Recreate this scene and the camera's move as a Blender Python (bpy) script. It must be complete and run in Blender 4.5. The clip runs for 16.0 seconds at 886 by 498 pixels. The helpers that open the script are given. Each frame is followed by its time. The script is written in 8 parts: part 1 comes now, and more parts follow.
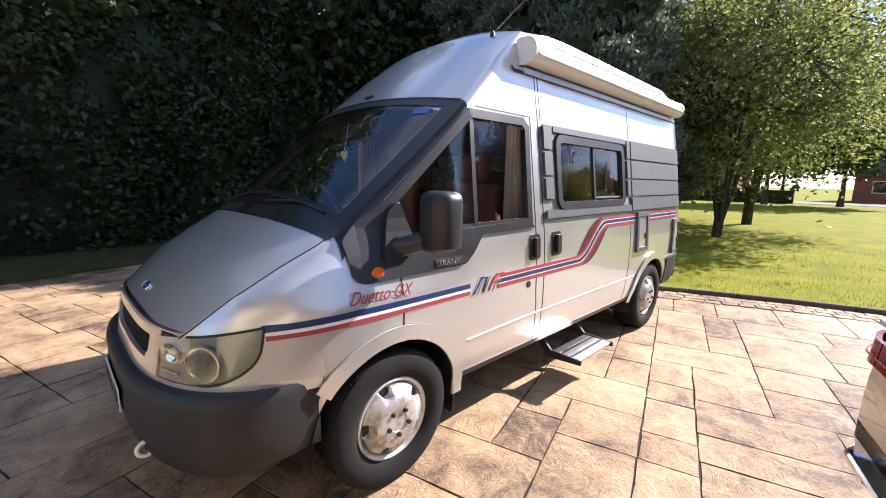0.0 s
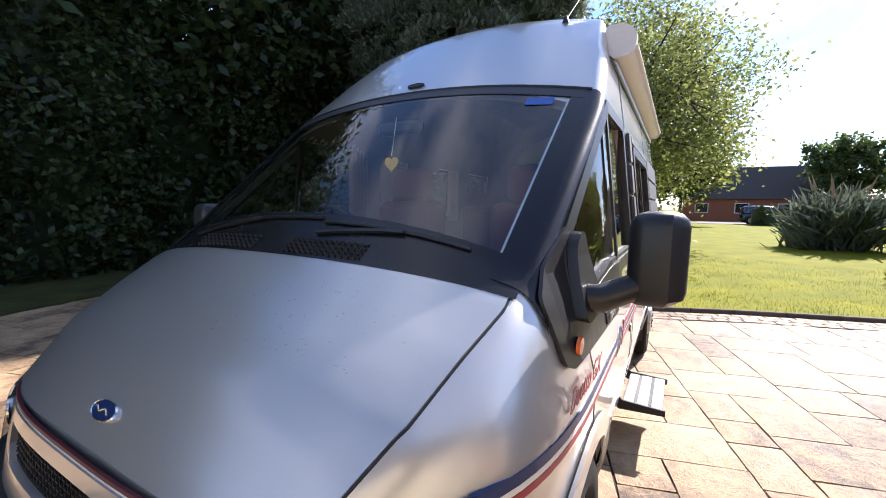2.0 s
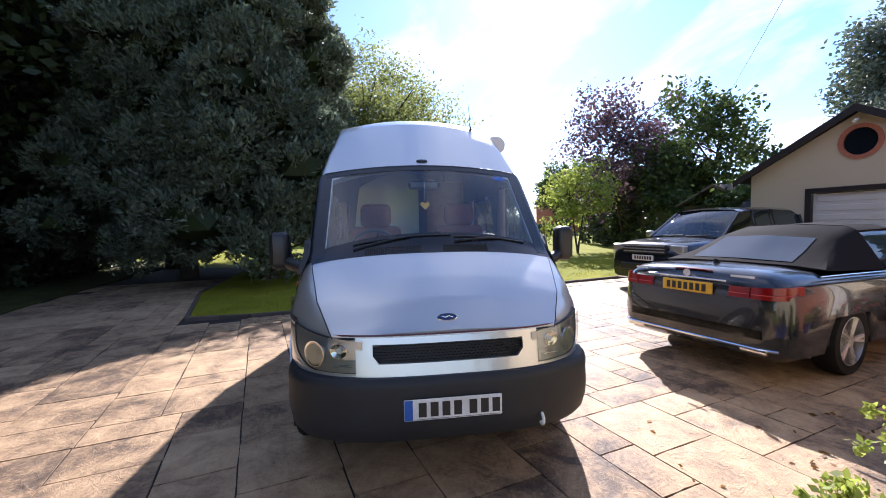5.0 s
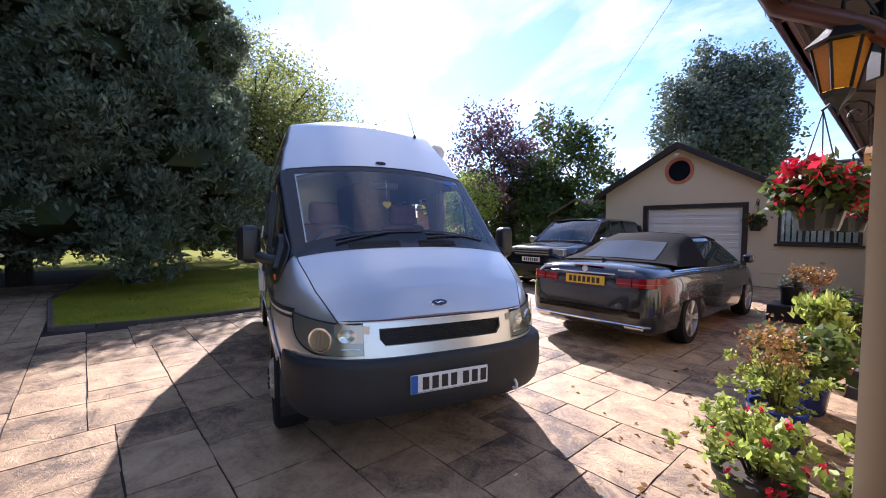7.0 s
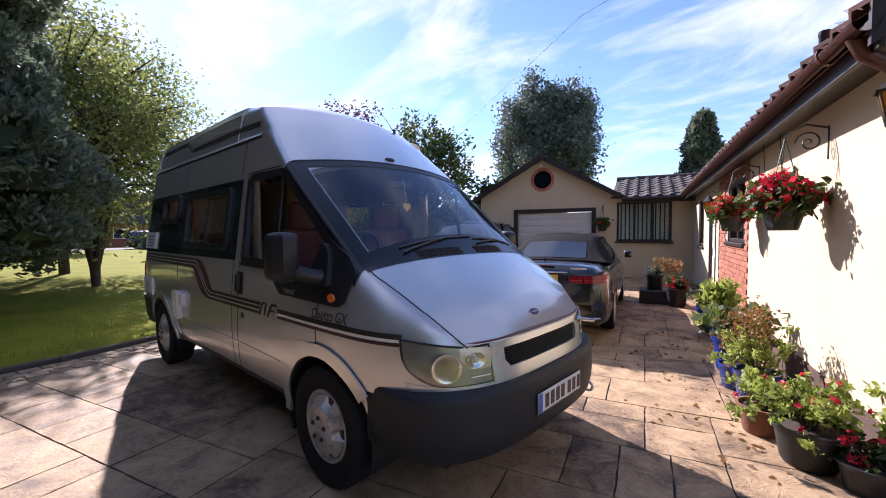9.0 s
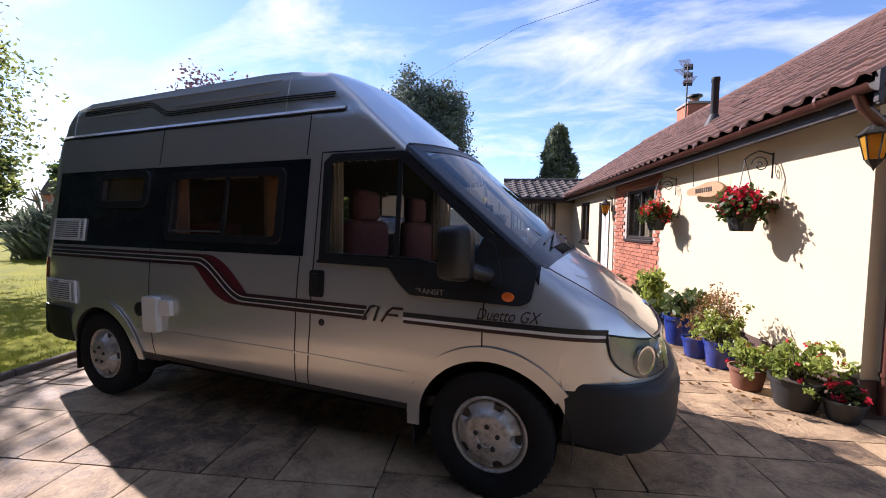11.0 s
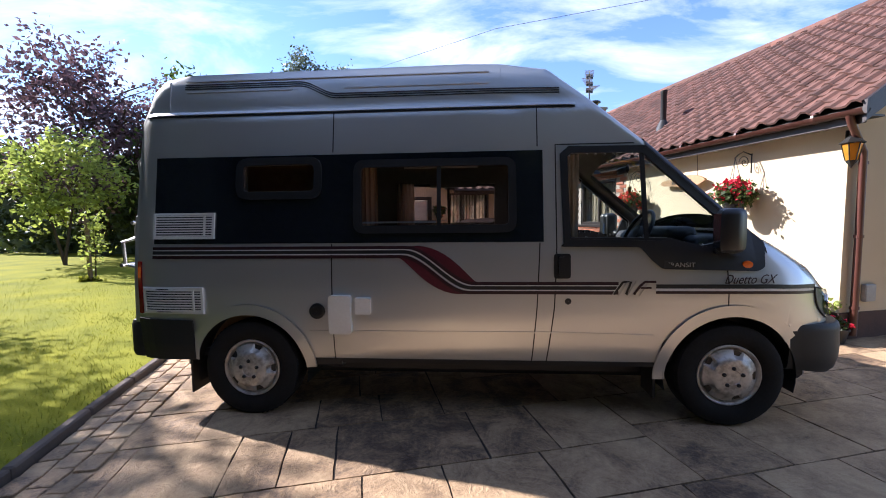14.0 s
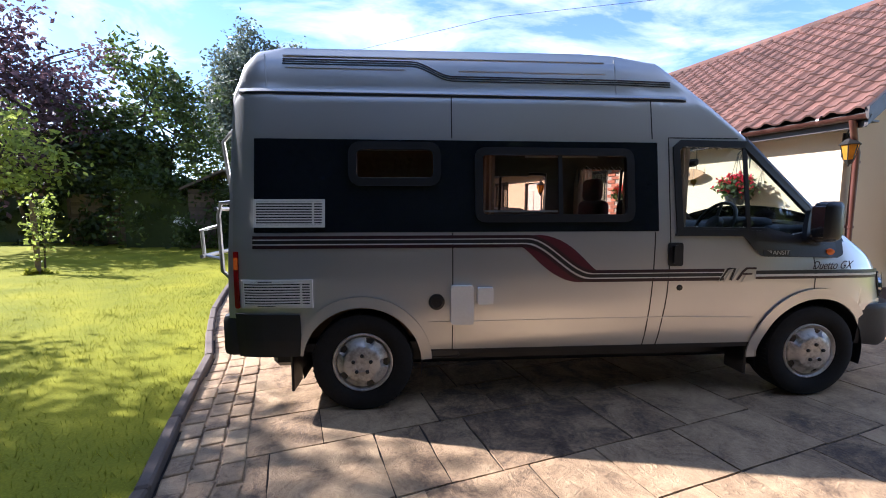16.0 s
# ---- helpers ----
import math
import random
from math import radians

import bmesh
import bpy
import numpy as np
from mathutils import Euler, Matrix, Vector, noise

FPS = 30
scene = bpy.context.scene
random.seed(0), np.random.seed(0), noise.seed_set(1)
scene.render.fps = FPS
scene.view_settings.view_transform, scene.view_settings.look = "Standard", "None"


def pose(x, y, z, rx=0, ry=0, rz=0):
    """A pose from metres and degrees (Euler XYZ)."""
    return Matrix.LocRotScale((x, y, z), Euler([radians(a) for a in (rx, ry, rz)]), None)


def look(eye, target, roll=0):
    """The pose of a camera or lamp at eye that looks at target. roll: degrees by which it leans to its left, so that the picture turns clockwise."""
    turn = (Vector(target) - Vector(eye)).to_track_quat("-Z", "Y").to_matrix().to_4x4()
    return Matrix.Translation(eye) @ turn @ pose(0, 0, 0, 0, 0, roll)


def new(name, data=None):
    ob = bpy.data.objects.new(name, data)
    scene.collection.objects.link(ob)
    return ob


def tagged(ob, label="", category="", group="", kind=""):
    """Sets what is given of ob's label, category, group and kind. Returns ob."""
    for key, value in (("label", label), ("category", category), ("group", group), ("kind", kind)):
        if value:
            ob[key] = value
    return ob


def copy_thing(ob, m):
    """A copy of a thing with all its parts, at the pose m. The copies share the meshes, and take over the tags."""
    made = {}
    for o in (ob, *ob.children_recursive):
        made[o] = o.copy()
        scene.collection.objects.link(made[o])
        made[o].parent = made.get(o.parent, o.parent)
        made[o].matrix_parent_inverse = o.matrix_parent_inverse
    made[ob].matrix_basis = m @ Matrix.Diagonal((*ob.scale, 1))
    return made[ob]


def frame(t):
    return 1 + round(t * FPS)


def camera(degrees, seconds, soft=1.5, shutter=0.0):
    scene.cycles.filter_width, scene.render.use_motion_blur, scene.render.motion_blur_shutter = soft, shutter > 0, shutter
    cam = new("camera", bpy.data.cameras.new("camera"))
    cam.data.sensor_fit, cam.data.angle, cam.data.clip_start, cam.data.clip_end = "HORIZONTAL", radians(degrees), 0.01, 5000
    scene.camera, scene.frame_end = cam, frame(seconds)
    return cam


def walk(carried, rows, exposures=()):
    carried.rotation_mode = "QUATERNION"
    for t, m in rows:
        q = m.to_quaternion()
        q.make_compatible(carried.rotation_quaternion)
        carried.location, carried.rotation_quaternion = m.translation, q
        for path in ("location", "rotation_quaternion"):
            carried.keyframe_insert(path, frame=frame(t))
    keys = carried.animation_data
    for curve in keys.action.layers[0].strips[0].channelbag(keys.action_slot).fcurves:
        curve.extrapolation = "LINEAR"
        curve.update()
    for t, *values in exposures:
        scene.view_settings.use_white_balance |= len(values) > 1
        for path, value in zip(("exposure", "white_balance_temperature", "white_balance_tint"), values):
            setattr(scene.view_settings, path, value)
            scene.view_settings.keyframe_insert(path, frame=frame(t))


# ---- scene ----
cam = camera(94.8, 16.0, soft=1.0)
PATH = [
    (0, (1.116, 2.406, 1.5), (-0.263, 0.996, 1.165), 1.0),
    (0.5, (0.984, 2.289, 1.501), (-0.41, 0.889, 1.19), 1.0),
    (1, (0.996, 1.951, 1.493), (-0.459, 0.606, 1.218), 1.2),
    (1.5, (1.041, 1.592, 1.464), (-0.529, 0.375, 1.227), 0.9),
    (2, (1.197, 1.151, 1.463), (-0.526, 0.16, 1.246), 0.8),
    (2.5, (1.42, 0.735, 1.465), (-0.44, 0.031, 1.248), 1.0),
    (3, (1.624, 0.349, 1.436), (-0.333, -0.005, 1.228), 0.7),
    (3.5, (1.957, 0.041, 1.469), (-0.035, -0.023, 1.3), -0.2),
    (4, (2.385, -0.144, 1.48), (0.392, -0.064, 1.344), -0.7),
    (6.3, (3.33, -0.715, 1.477), (1.43, -0.104, 1.343), 0.1),
    (6.5, (3.289, -0.826, 1.487), (1.413, -0.147, 1.354), 0.5),
    (7, (3.158, -1.081, 1.438), (1.349, -0.234, 1.338), 0.4),
    (7.5, (2.89, -1.346, 1.438), (1.175, -0.32, 1.355), 0.1),
    (8, (2.655, -1.672, 1.435), (1.052, -0.479, 1.352), -0.1),
    (8.5, (2.386, -1.928, 1.429), (0.905, -0.586, 1.341), -0.4),
    (9, (2.043, -2.164, 1.448), (0.692, -0.691, 1.364), -0.4),
    (9.5, (1.703, -2.437, 1.444), (0.484, -0.853, 1.368), -0.5),
    (10, (1.313, -2.641, 1.44), (0.242, -0.954, 1.365), -0.5),
    (10.2, (1.156, -2.711, 1.449), (0.143, -0.989, 1.362), 0.1),
    (12.3, (-0.407, -3.404, 1.42), (-0.749, -1.437, 1.296), -0.6),
    (12.5, (-0.556, -3.458, 1.408), (-0.858, -1.485, 1.281), -0.6),
    (13, (-0.939, -3.59, 1.434), (-1.174, -1.609, 1.298), -0.8),
    (13.5, (-1.339, -3.708, 1.438), (-1.526, -1.722, 1.294), -0.8),
    (14, (-1.701, -3.716, 1.403), (-1.846, -1.726, 1.257), -0.6),
    (14.5, (-2.084, -3.715, 1.413), (-2.17, -1.723, 1.259), -0.3),
    (15, (-2.456, -3.699, 1.412), (-2.463, -1.706, 1.249), 0.0),
    (15.5, (-2.726, -3.661, 1.398), (-2.656, -1.67, 1.218), 0.1),
    (16, (-2.936, -3.693, 1.415), (-2.798, -1.708, 1.209), 0.0),
]
walk(cam, [(t, look(eye, target, roll)) for t, eye, target, roll in PATH],
     exposures=[(0, 1.7, 5850, 21), (3, 1.7, 5700, 19), (7, 1.68, 5550, 25), (10, 1.4, 5750, 27), (12.5, 1.58, 5700, 21), (16, 2.0, 5450, 20)])
# ---- light ----
SUN = Vector((-1.43, 0.47, 1.0)).normalized()
world = bpy.data.worlds.new("sky")
scene.world = world
world.use_nodes = True
wn, wl = world.node_tree.nodes, world.node_tree.links
wn.clear()
sky = wn.new("ShaderNodeTexSky")
sky.sky_type, sky.sun_disc = "NISHITA", False
sky.sun_elevation = math.asin(SUN.z)
sky.sun_rotation = math.atan2(SUN.x, SUN.y)
sky.dust_density, sky.air_density, sky.ozone_density = 0.15, 1.0, 3.0
# thin streaky clouds over the blue
tc = wn.new("ShaderNodeTexCoord")
sep = wn.new("ShaderNodeSeparateXYZ")
wl.new(tc.outputs["Generated"], sep.inputs[0])
lift = wn.new("ShaderNodeMath"); lift.operation = "MAXIMUM"; lift.inputs[1].default_value = 0.0
wl.new(sep.outputs[2], lift.inputs[0])
den = wn.new("ShaderNodeMath"); den.operation = "ADD"; den.inputs[1].default_value = 0.22
wl.new(lift.outputs[0], den.inputs[0])
comb = wn.new("ShaderNodeCombineXYZ")
for i in (0, 1):
    dv = wn.new("ShaderNodeMath"); dv.operation = "DIVIDE"
    wl.new(sep.outputs[i], dv.inputs[0]); wl.new(den.outputs[0], dv.inputs[1])
    wl.new(dv.outputs[0], comb.inputs[i])
mp = wn.new("ShaderNodeMapping")
mp.inputs["Rotation"].default_value = (0, 0, radians(25)); mp.inputs["Scale"].default_value = (1.0, 1.6, 1.0)
wl.new(comb.outputs[0], mp.inputs[0])
cn = wn.new("ShaderNodeTexNoise"); cn.inputs["Scale"].default_value = 1.5; cn.inputs["Detail"].default_value = 8; cn.inputs["Roughness"].default_value = 0.6
cn.inputs["Distortion"].default_value = 0.5
wl.new(mp.outputs[0], cn.inputs["Vector"])
cr = wn.new("ShaderNodeValToRGB")
cr.color_ramp.elements[0].position, cr.color_ramp.elements[1].position = 0.46, 0.72
wl.new(cn.outputs[0], cr.inputs[0])
cmix = wn.new("ShaderNodeMix"); cmix.data_type = "RGBA"
wl.new(cr.outputs[0], cmix.inputs[0]); wl.new(sky.outputs[0], cmix.inputs[6])
cmix.inputs[7].default_value = (5.7, 5.85, 6.1, 1)
bgd = wn.new("ShaderNodeBackground"); bgd.inputs[1].default_value = 0.077
wl.new(cmix.outputs[2], bgd.inputs[0])
wout = wn.new("ShaderNodeOutputWorld"); wl.new(bgd.outputs[0], wout.inputs[0])
sun = new("sun", bpy.data.lights.new("sun", "SUN"))
sun.data.energy, sun.data.angle, sun.data.color = 4.2, radians(0.6), (1.0, 0.91, 0.77)
sun.matrix_world = look(SUN * 30, (0, 0, 0))


# ---- materials ----
def mat(name, a, b=None, rough=0.6, metal=0.0, scale=6.0, fine=60.0, bump=0.15, coat=0.0, spec=0.5, rand=0.0, low=0.35, high=0.7, trans=0.0, flake=0.0):
    """Colour a broken up towards b at two scales, with relief and uneven gloss."""
    b = b or tuple(c * 0.72 for c in a)
    m = bpy.data.materials.new(name)
    m.use_nodes = True
    n, l = m.node_tree.nodes, m.node_tree.links
    p = n["Principled BSDF"]
    t = n.new("ShaderNodeTexCoord")
    n1 = n.new("ShaderNodeTexNoise"); n1.inputs["Scale"].default_value = scale; n1.inputs["Detail"].default_value = 6
    n2 = n.new("ShaderNodeTexNoise"); n2.inputs["Scale"].default_value = fine; n2.inputs["Detail"].default_value = 4
    for q in (n1, n2):
        l.new(t.outputs["Object"], q.inputs["Vector"])
    add = n.new("ShaderNodeMix"); add.inputs[0].default_value = 0.4
    l.new(n1.outputs[0], add.inputs[2]); l.new(n2.outputs[0], add.inputs[3])
    ramp = n.new("ShaderNodeValToRGB")
    ramp.color_ramp.elements[0].position, ramp.color_ramp.elements[1].position = low, high
    ramp.color_ramp.elements[0].color, ramp.color_ramp.elements[1].color = (*b, 1), (*a, 1)
    l.new(add.outputs[0], ramp.inputs[0])
    col = ramp.outputs[0]
    if rand:
        oi = n.new("ShaderNodeObjectInfo"); ge = n.new("ShaderNodeNewGeometry")
        sm = n.new("ShaderNodeMath"); sm.operation = "ADD"
        l.new(oi.outputs["Random"], sm.inputs[0]); l.new(ge.outputs["Random Per Island"], sm.inputs[1])
        fr = n.new("ShaderNodeMath"); fr.operation = "FRACT"; l.new(sm.outputs[0], fr.inputs[0])
        mr = n.new("ShaderNodeMapRange"); mr.inputs[3].default_value = 1 - rand; mr.inputs[4].default_value = 1 + rand
        l.new(fr.outputs[0], mr.inputs[0])
        hs = n.new("ShaderNodeHueSaturation"); l.new(col, hs.inputs["Color"]); l.new(mr.outputs[0], hs.inputs["Value"])
        col = hs.outputs[0]
    l.new(col, p.inputs["Base Color"])
    p.inputs["Metallic"].default_value = metal
    p.inputs["Coat Weight"].default_value = coat
    p.inputs["Specular IOR Level"].default_value = spec
    rr = n.new("ShaderNodeMapRange"); rr.inputs[3].default_value = max(0.02, rough - 0.08); rr.inputs[4].default_value = min(1, rough + 0.08)
    l.new(n1.outputs[0], rr.inputs[0]); l.new(rr.outputs[0], p.inputs["Roughness"])
    if bump:
        bn = n.new("ShaderNodeBump"); bn.inputs["Strength"].default_value = bump; bn.inputs["Distance"].default_value = 0.01
        l.new(add.outputs[0], bn.inputs["Height"]); l.new(bn.outputs[0], p.inputs["Normal"])
    if trans:
        tr = n.new("ShaderNodeBsdfTranslucent"); l.new(col, tr.inputs[0])
        mx = n.new("ShaderNodeMixShader"); mx.inputs[0].default_value = trans
        l.new(p.outputs[0], mx.inputs[1]); l.new(tr.outputs[0], mx.inputs[2])
        l.new(mx.outputs[0], n["Material Output"].inputs[0])
    return m


def glass(name, tint, rough=0.0):
    m = bpy.data.materials.new(name); m.use_nodes = True
    n, l = m.node_tree.nodes, m.node_tree.links
    n.remove(n["Principled BSDF"])
    tr = n.new("ShaderNodeBsdfTransparent"); tr.inputs[0].default_value = (*tint, 1)
    gl = n.new("ShaderNodeBsdfGlossy"); gl.inputs["Roughness"].default_value = rough
    lw = n.new("ShaderNodeLayerWeight"); lw.inputs[0].default_value = 0.5
    pw = n.new("ShaderNodeMath"); pw.operation = "POWER"; pw.inputs[1].default_value = 5.0
    l.new(lw.outputs["Facing"], pw.inputs[0])
    fr = n.new("ShaderNodeMapRange"); fr.inputs[3].default_value = 0.10; fr.inputs[4].default_value = 1.0
    l.new(pw.outputs[0], fr.inputs[0])
    mx = n.new("ShaderNodeMixShader")
    l.new(fr.outputs[0], mx.inputs[0]); l.new(tr.outputs[0], mx.inputs[1]); l.new(gl.outputs[0], mx.inputs[2])
    l.new(mx.outputs[0], n["Material Output"].inputs[0])
    return m


M_SILVER = mat("silver_paint", (0.62, 0.615, 0.59), (0.57, 0.565, 0.54), rough=0.31, metal=0.66, scale=1.5, fine=400, bump=0.02, coat=0.9)
M_ROOF = mat("hightop_gelcoat", (0.60, 0.60, 0.58), (0.54, 0.54, 0.52), rough=0.36, metal=0.35, scale=2, fine=300, bump=0.03, coat=0.4)
M_PLASTIC = mat("grey_bumper_plastic", (0.026, 0.027, 0.029), (0.018, 0.019, 0.020), spec=0.35, rough=0.55, scale=8, fine=500, bump=0.12)
M_BLACK = mat("black_trim", (0.018, 0.018, 0.019), rough=0.4, fine=300, bump=0.05)
M_GLOSSBLK = mat("black_gloss_band", (0.010, 0.013, 0.019), rough=0.12, scale=3, bump=0.01, coat=0.5)
M_SCUTTLE = mat("scuttle_plastic", (0.012, 0.012, 0.014), rough=0.25, scale=5, fine=300, bump=0.03, spec=0.4)
M_RUBBER = mat("tyre_rubber", (0.017, 0.0165, 0.016), (0.010, 0.010, 0.010), rough=0.85, scale=10, bump=0.2, spec=0.25)
M_HUB = mat("worn_wheel_trim", (0.54, 0.52, 0.485), (0.30, 0.285, 0.26), rough=0.42, metal=0.5, scale=9, fine=40, bump=0.08, low=0.38, high=0.52)
M_CHROME = mat("chrome", (0.85, 0.85, 0.85), rough=0.12, metal=1.0, bump=0.0)
M_STEEL = mat("bare_steel", (0.5, 0.5, 0.5), rough=0.35, metal=0.9)
M_GLASS = glass("clear_glass", (0.88, 0.93, 0.91))
M_TINT = glass("tinted_acrylic", (0.86, 0.72, 0.66), 0.01)
M_LAMP = glass("lamp_glass", (0.84, 0.86, 0.83), 0.04)
M_BOWL = mat("lamp_bowl", (0.30, 0.30, 0.285), (0.22, 0.22, 0.21), rough=0.3, metal=0.5, bump=0.0)
M_RIB = mat("ribbed_lens", (0.50, 0.51, 0.48), rough=0.18, metal=0.75, bump=0.0)
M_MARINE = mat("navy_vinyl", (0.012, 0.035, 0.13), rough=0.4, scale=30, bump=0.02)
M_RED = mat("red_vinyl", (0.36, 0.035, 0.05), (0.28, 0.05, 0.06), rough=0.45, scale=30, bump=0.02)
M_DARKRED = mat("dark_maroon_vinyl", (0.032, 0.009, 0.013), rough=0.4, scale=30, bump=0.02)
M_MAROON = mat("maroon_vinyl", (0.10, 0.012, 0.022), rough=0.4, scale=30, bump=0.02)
M_WHITE = mat("white_plastic", (0.78, 0.77, 0.73), (0.7, 0.69, 0.64), rough=0.4, scale=5, bump=0.04)
M_LINING = mat("grey_lining", (0.20, 0.18, 0.16), rough=0.9)
M_SEAT = mat("red_seat_cloth", (0.17, 0.05, 0.042), (0.11, 0.035, 0.03), rough=0.95, scale=20, fine=300, bump=0.3)
M_CURTAIN = mat("beige_curtain", (0.5, 0.38, 0.28), rough=0.95, trans=0.35)
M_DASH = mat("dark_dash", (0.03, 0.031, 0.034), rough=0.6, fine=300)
M_AMBER = mat("amber_lens", (0.85, 0.17, 0.02), rough=0.2, bump=0.0)
M_REDLENS = mat("red_lens", (0.24, 0.005, 0.007), rough=0.15, bump=0.0)
M_PLATE_W = mat("white_plate", (0.8, 0.8, 0.78), rough=0.35, bump=0)
M_PLATE_Y = mat("yellow_plate", (0.75, 0.45, 0.02), rough=0.35, bump=0)
M_BLUE = mat("blue_strip", (0.02, 0.12, 0.5), rough=0.35, bump=0)
M_QUILT = mat("grey_quilted_cover", (0.085, 0.09, 0.095), (0.065, 0.068, 0.072), rough=0.6, scale=4, fine=200, bump=0.15)
M_RENDER = mat("cream_render", (0.60, 0.50, 0.335), (0.53, 0.435, 0.29), rough=0.9, scale=1.3, fine=180, bump=0.25, low=0.25, high=0.75)
M_BRICK = mat("red_brick", (0.42, 0.15, 0.075), (0.30, 0.10, 0.06), rough=0.9, scale=9, fine=120, bump=0.4, rand=0.25)
M_MORTAR = mat("mortar", (0.42, 0.36, 0.3), rough=0.95, fine=200, bump=0.3)
M_PLINTH = mat("dark_brick_plinth", (0.10, 0.06, 0.045), rough=0.9, scale=10, bump=0.4, rand=0.2)
M_TILE = mat("concrete_roof_tile", (0.175, 0.075, 0.053), (0.08, 0.047, 0.037), rough=0.9, scale=3, fine=50, bump=0.4, rand=0.3)
M_TILEDARK = mat("dark_roof_tile", (0.07, 0.055, 0.05), (0.045, 0.04, 0.036), rough=0.85, scale=3, fine=50, bump=0.4, rand=0.3)
M_BROWN = mat("brown_gutter", (0.12, 0.045, 0.032), rough=0.35, scale=5, bump=0.05)
M_FRAME = mat("dark_window_frame", (0.03, 0.02, 0.017), rough=0.45, fine=150)
M_DOORW = mat("white_garage_door", (0.66, 0.63, 0.56), (0.6, 0.57, 0.5), rough=0.6, scale=2, bump=0.08)
M_WOOD = mat("grey_fence_wood", (0.17, 0.12, 0.08), (0.10, 0.075, 0.055), rough=0.9, scale=8, fine=90, bump=0.4, rand=0.25)
M_OAK = mat("sign_wood", (0.42, 0.25, 0.12), rough=0.6, scale=12)
M_IRON = mat("wrought_iron", (0.015, 0.014, 0.013), rough=0.5)
M_YGLASS = mat("amber_glass", (0.75, 0.40, 0.05), (0.6, 0.3, 0.03), rough=0.15, trans=0.5, bump=0.0)
def slab_material():
    """Printed concrete: riven slate relief, blotches of brown and black release dye, worn buff ridges."""
    m = bpy.data.materials.new("printed_concrete_slab"); m.use_nodes = True
    n, l = m.node_tree.nodes, m.node_tree.links
    p = n["Principled BSDF"]
    geo, oi, tcn = n.new("ShaderNodeNewGeometry"), n.new("ShaderNodeObjectInfo"), n.new("ShaderNodeTexCoord")
    def nz(scale, detail, rough, dist=0.0):
        q = n.new("ShaderNodeTexNoise")
        for k, v in (("Scale", scale), ("Detail", detail), ("Roughness", rough), ("Distortion", dist)):
            q.inputs[k].default_value = v
        l.new(geo.outputs["Position"], q.inputs["Vector"])
        return q.outputs[0]
    def mathn(op, a_, b_):
        q = n.new("ShaderNodeMath"); q.operation = op
        for k, v in enumerate((a_, b_)):
            if isinstance(v, (int, float)):
                q.inputs[k].default_value = v
            else:
                l.new(v, q.inputs[k])
        return q.outputs[0]
    big, mid, fine, riven = nz(0.55, 5, 0.6), nz(3.4, 9, 0.72, 0.6), nz(38, 6, 0.7), nz(7.0, 10, 0.62, 2.6)
    ridge = mathn("SUBTRACT", 1.0, mathn("MULTIPLY", mathn("ABSOLUTE", mathn("SUBTRACT", riven, 0.5), 0), 3.2))
    rnd = mathn("FRACT", mathn("ADD", oi.outputs["Random"], geo.outputs["Random Per Island"]), 0)
    tone = mathn("ADD", mathn("ADD", mathn("MULTIPLY", mid, 0.62), mathn("MULTIPLY", big, 0.42)), mathn("ADD", mathn("MULTIPLY", fine, 0.16), mathn("MULTIPLY", rnd, 0.10)))
    tone = mathn("SUBTRACT", tone, mathn("MULTIPLY", ridge, 0.075))
    ramp = n.new("ShaderNodeValToRGB")
    els = ramp.color_ramp.elements
    els[0].position, els[0].color = 0.40, (0.055, 0.038, 0.028, 1)
    els[1].position, els[1].color = 0.77, (0.55, 0.405, 0.235, 1)
    for pos, c in ((0.49, (0.13, 0.087, 0.055)), (0.575, (0.32, 0.215, 0.122)), (0.66, (0.45, 0.315, 0.18))):
        e = els.new(pos); e.color = (*c, 1)
    l.new(tone, ramp.inputs[0]); l.new(ramp.outputs[0], p.inputs["Base Color"])
    rr = n.new("ShaderNodeMapRange"); rr.inputs[3].default_value = 0.48; rr.inputs[4].default_value = 0.85; p.inputs["Specular IOR Level"].default_value = 0.30
    l.new(mid, rr.inputs[0]); l.new(rr.outputs[0], p.inputs["Roughness"])
    bn = n.new("ShaderNodeBump"); bn.inputs["Strength"].default_value = 0.9; bn.inputs["Distance"].default_value = 0.012
    l.new(mathn("ADD", mathn("MULTIPLY", ridge, -0.5), mathn("ADD", mathn("MULTIPLY", mid, 0.9), mathn("MULTIPLY", fine, 0.25))), bn.inputs["Height"])
    l.new(bn.outputs[0], p.inputs["Normal"])
    return m


M_SLAB = slab_material()
M_JOINT = mat("dark_joint", (0.035, 0.026, 0.02), rough=0.9, fine=90, bump=0.4)
M_KERB = mat("kerb_concrete", (0.13, 0.10, 0.08), rough=0.9, scale=9, bump=0.4, rand=0.2)
M_SOIL = mat("soil", (0.06, 0.042, 0.03), rough=1, scale=7, bump=0.6)
# strip below the hedge: moss and litter, with the trees' shade in the colour
M_SHADEMOSS = mat("shaded_mossy_litter", (0.085, 0.095, 0.025), (0.045, 0.038, 0.022), rough=1.0, spec=0.05, scale=2.2, fine=60, bump=0.8)
M_GRASS = mat("lawn_grass", (0.29, 0.275, 0.022), (0.115, 0.135, 0.012), rough=0.95, spec=0.08, scale=1.2, fine=70, bump=0.8, low=0.3, high=0.72)
M_BLADE = mat("grass_blades", (0.33, 0.32, 0.03), (0.15, 0.175, 0.016), rough=0.8, spec=0.15, scale=0.8, fine=30, rand=0.35, trans=0.35, bump=0)
M_ROAD = mat("road_asphalt", (0.20, 0.19, 0.18), rough=0.9)
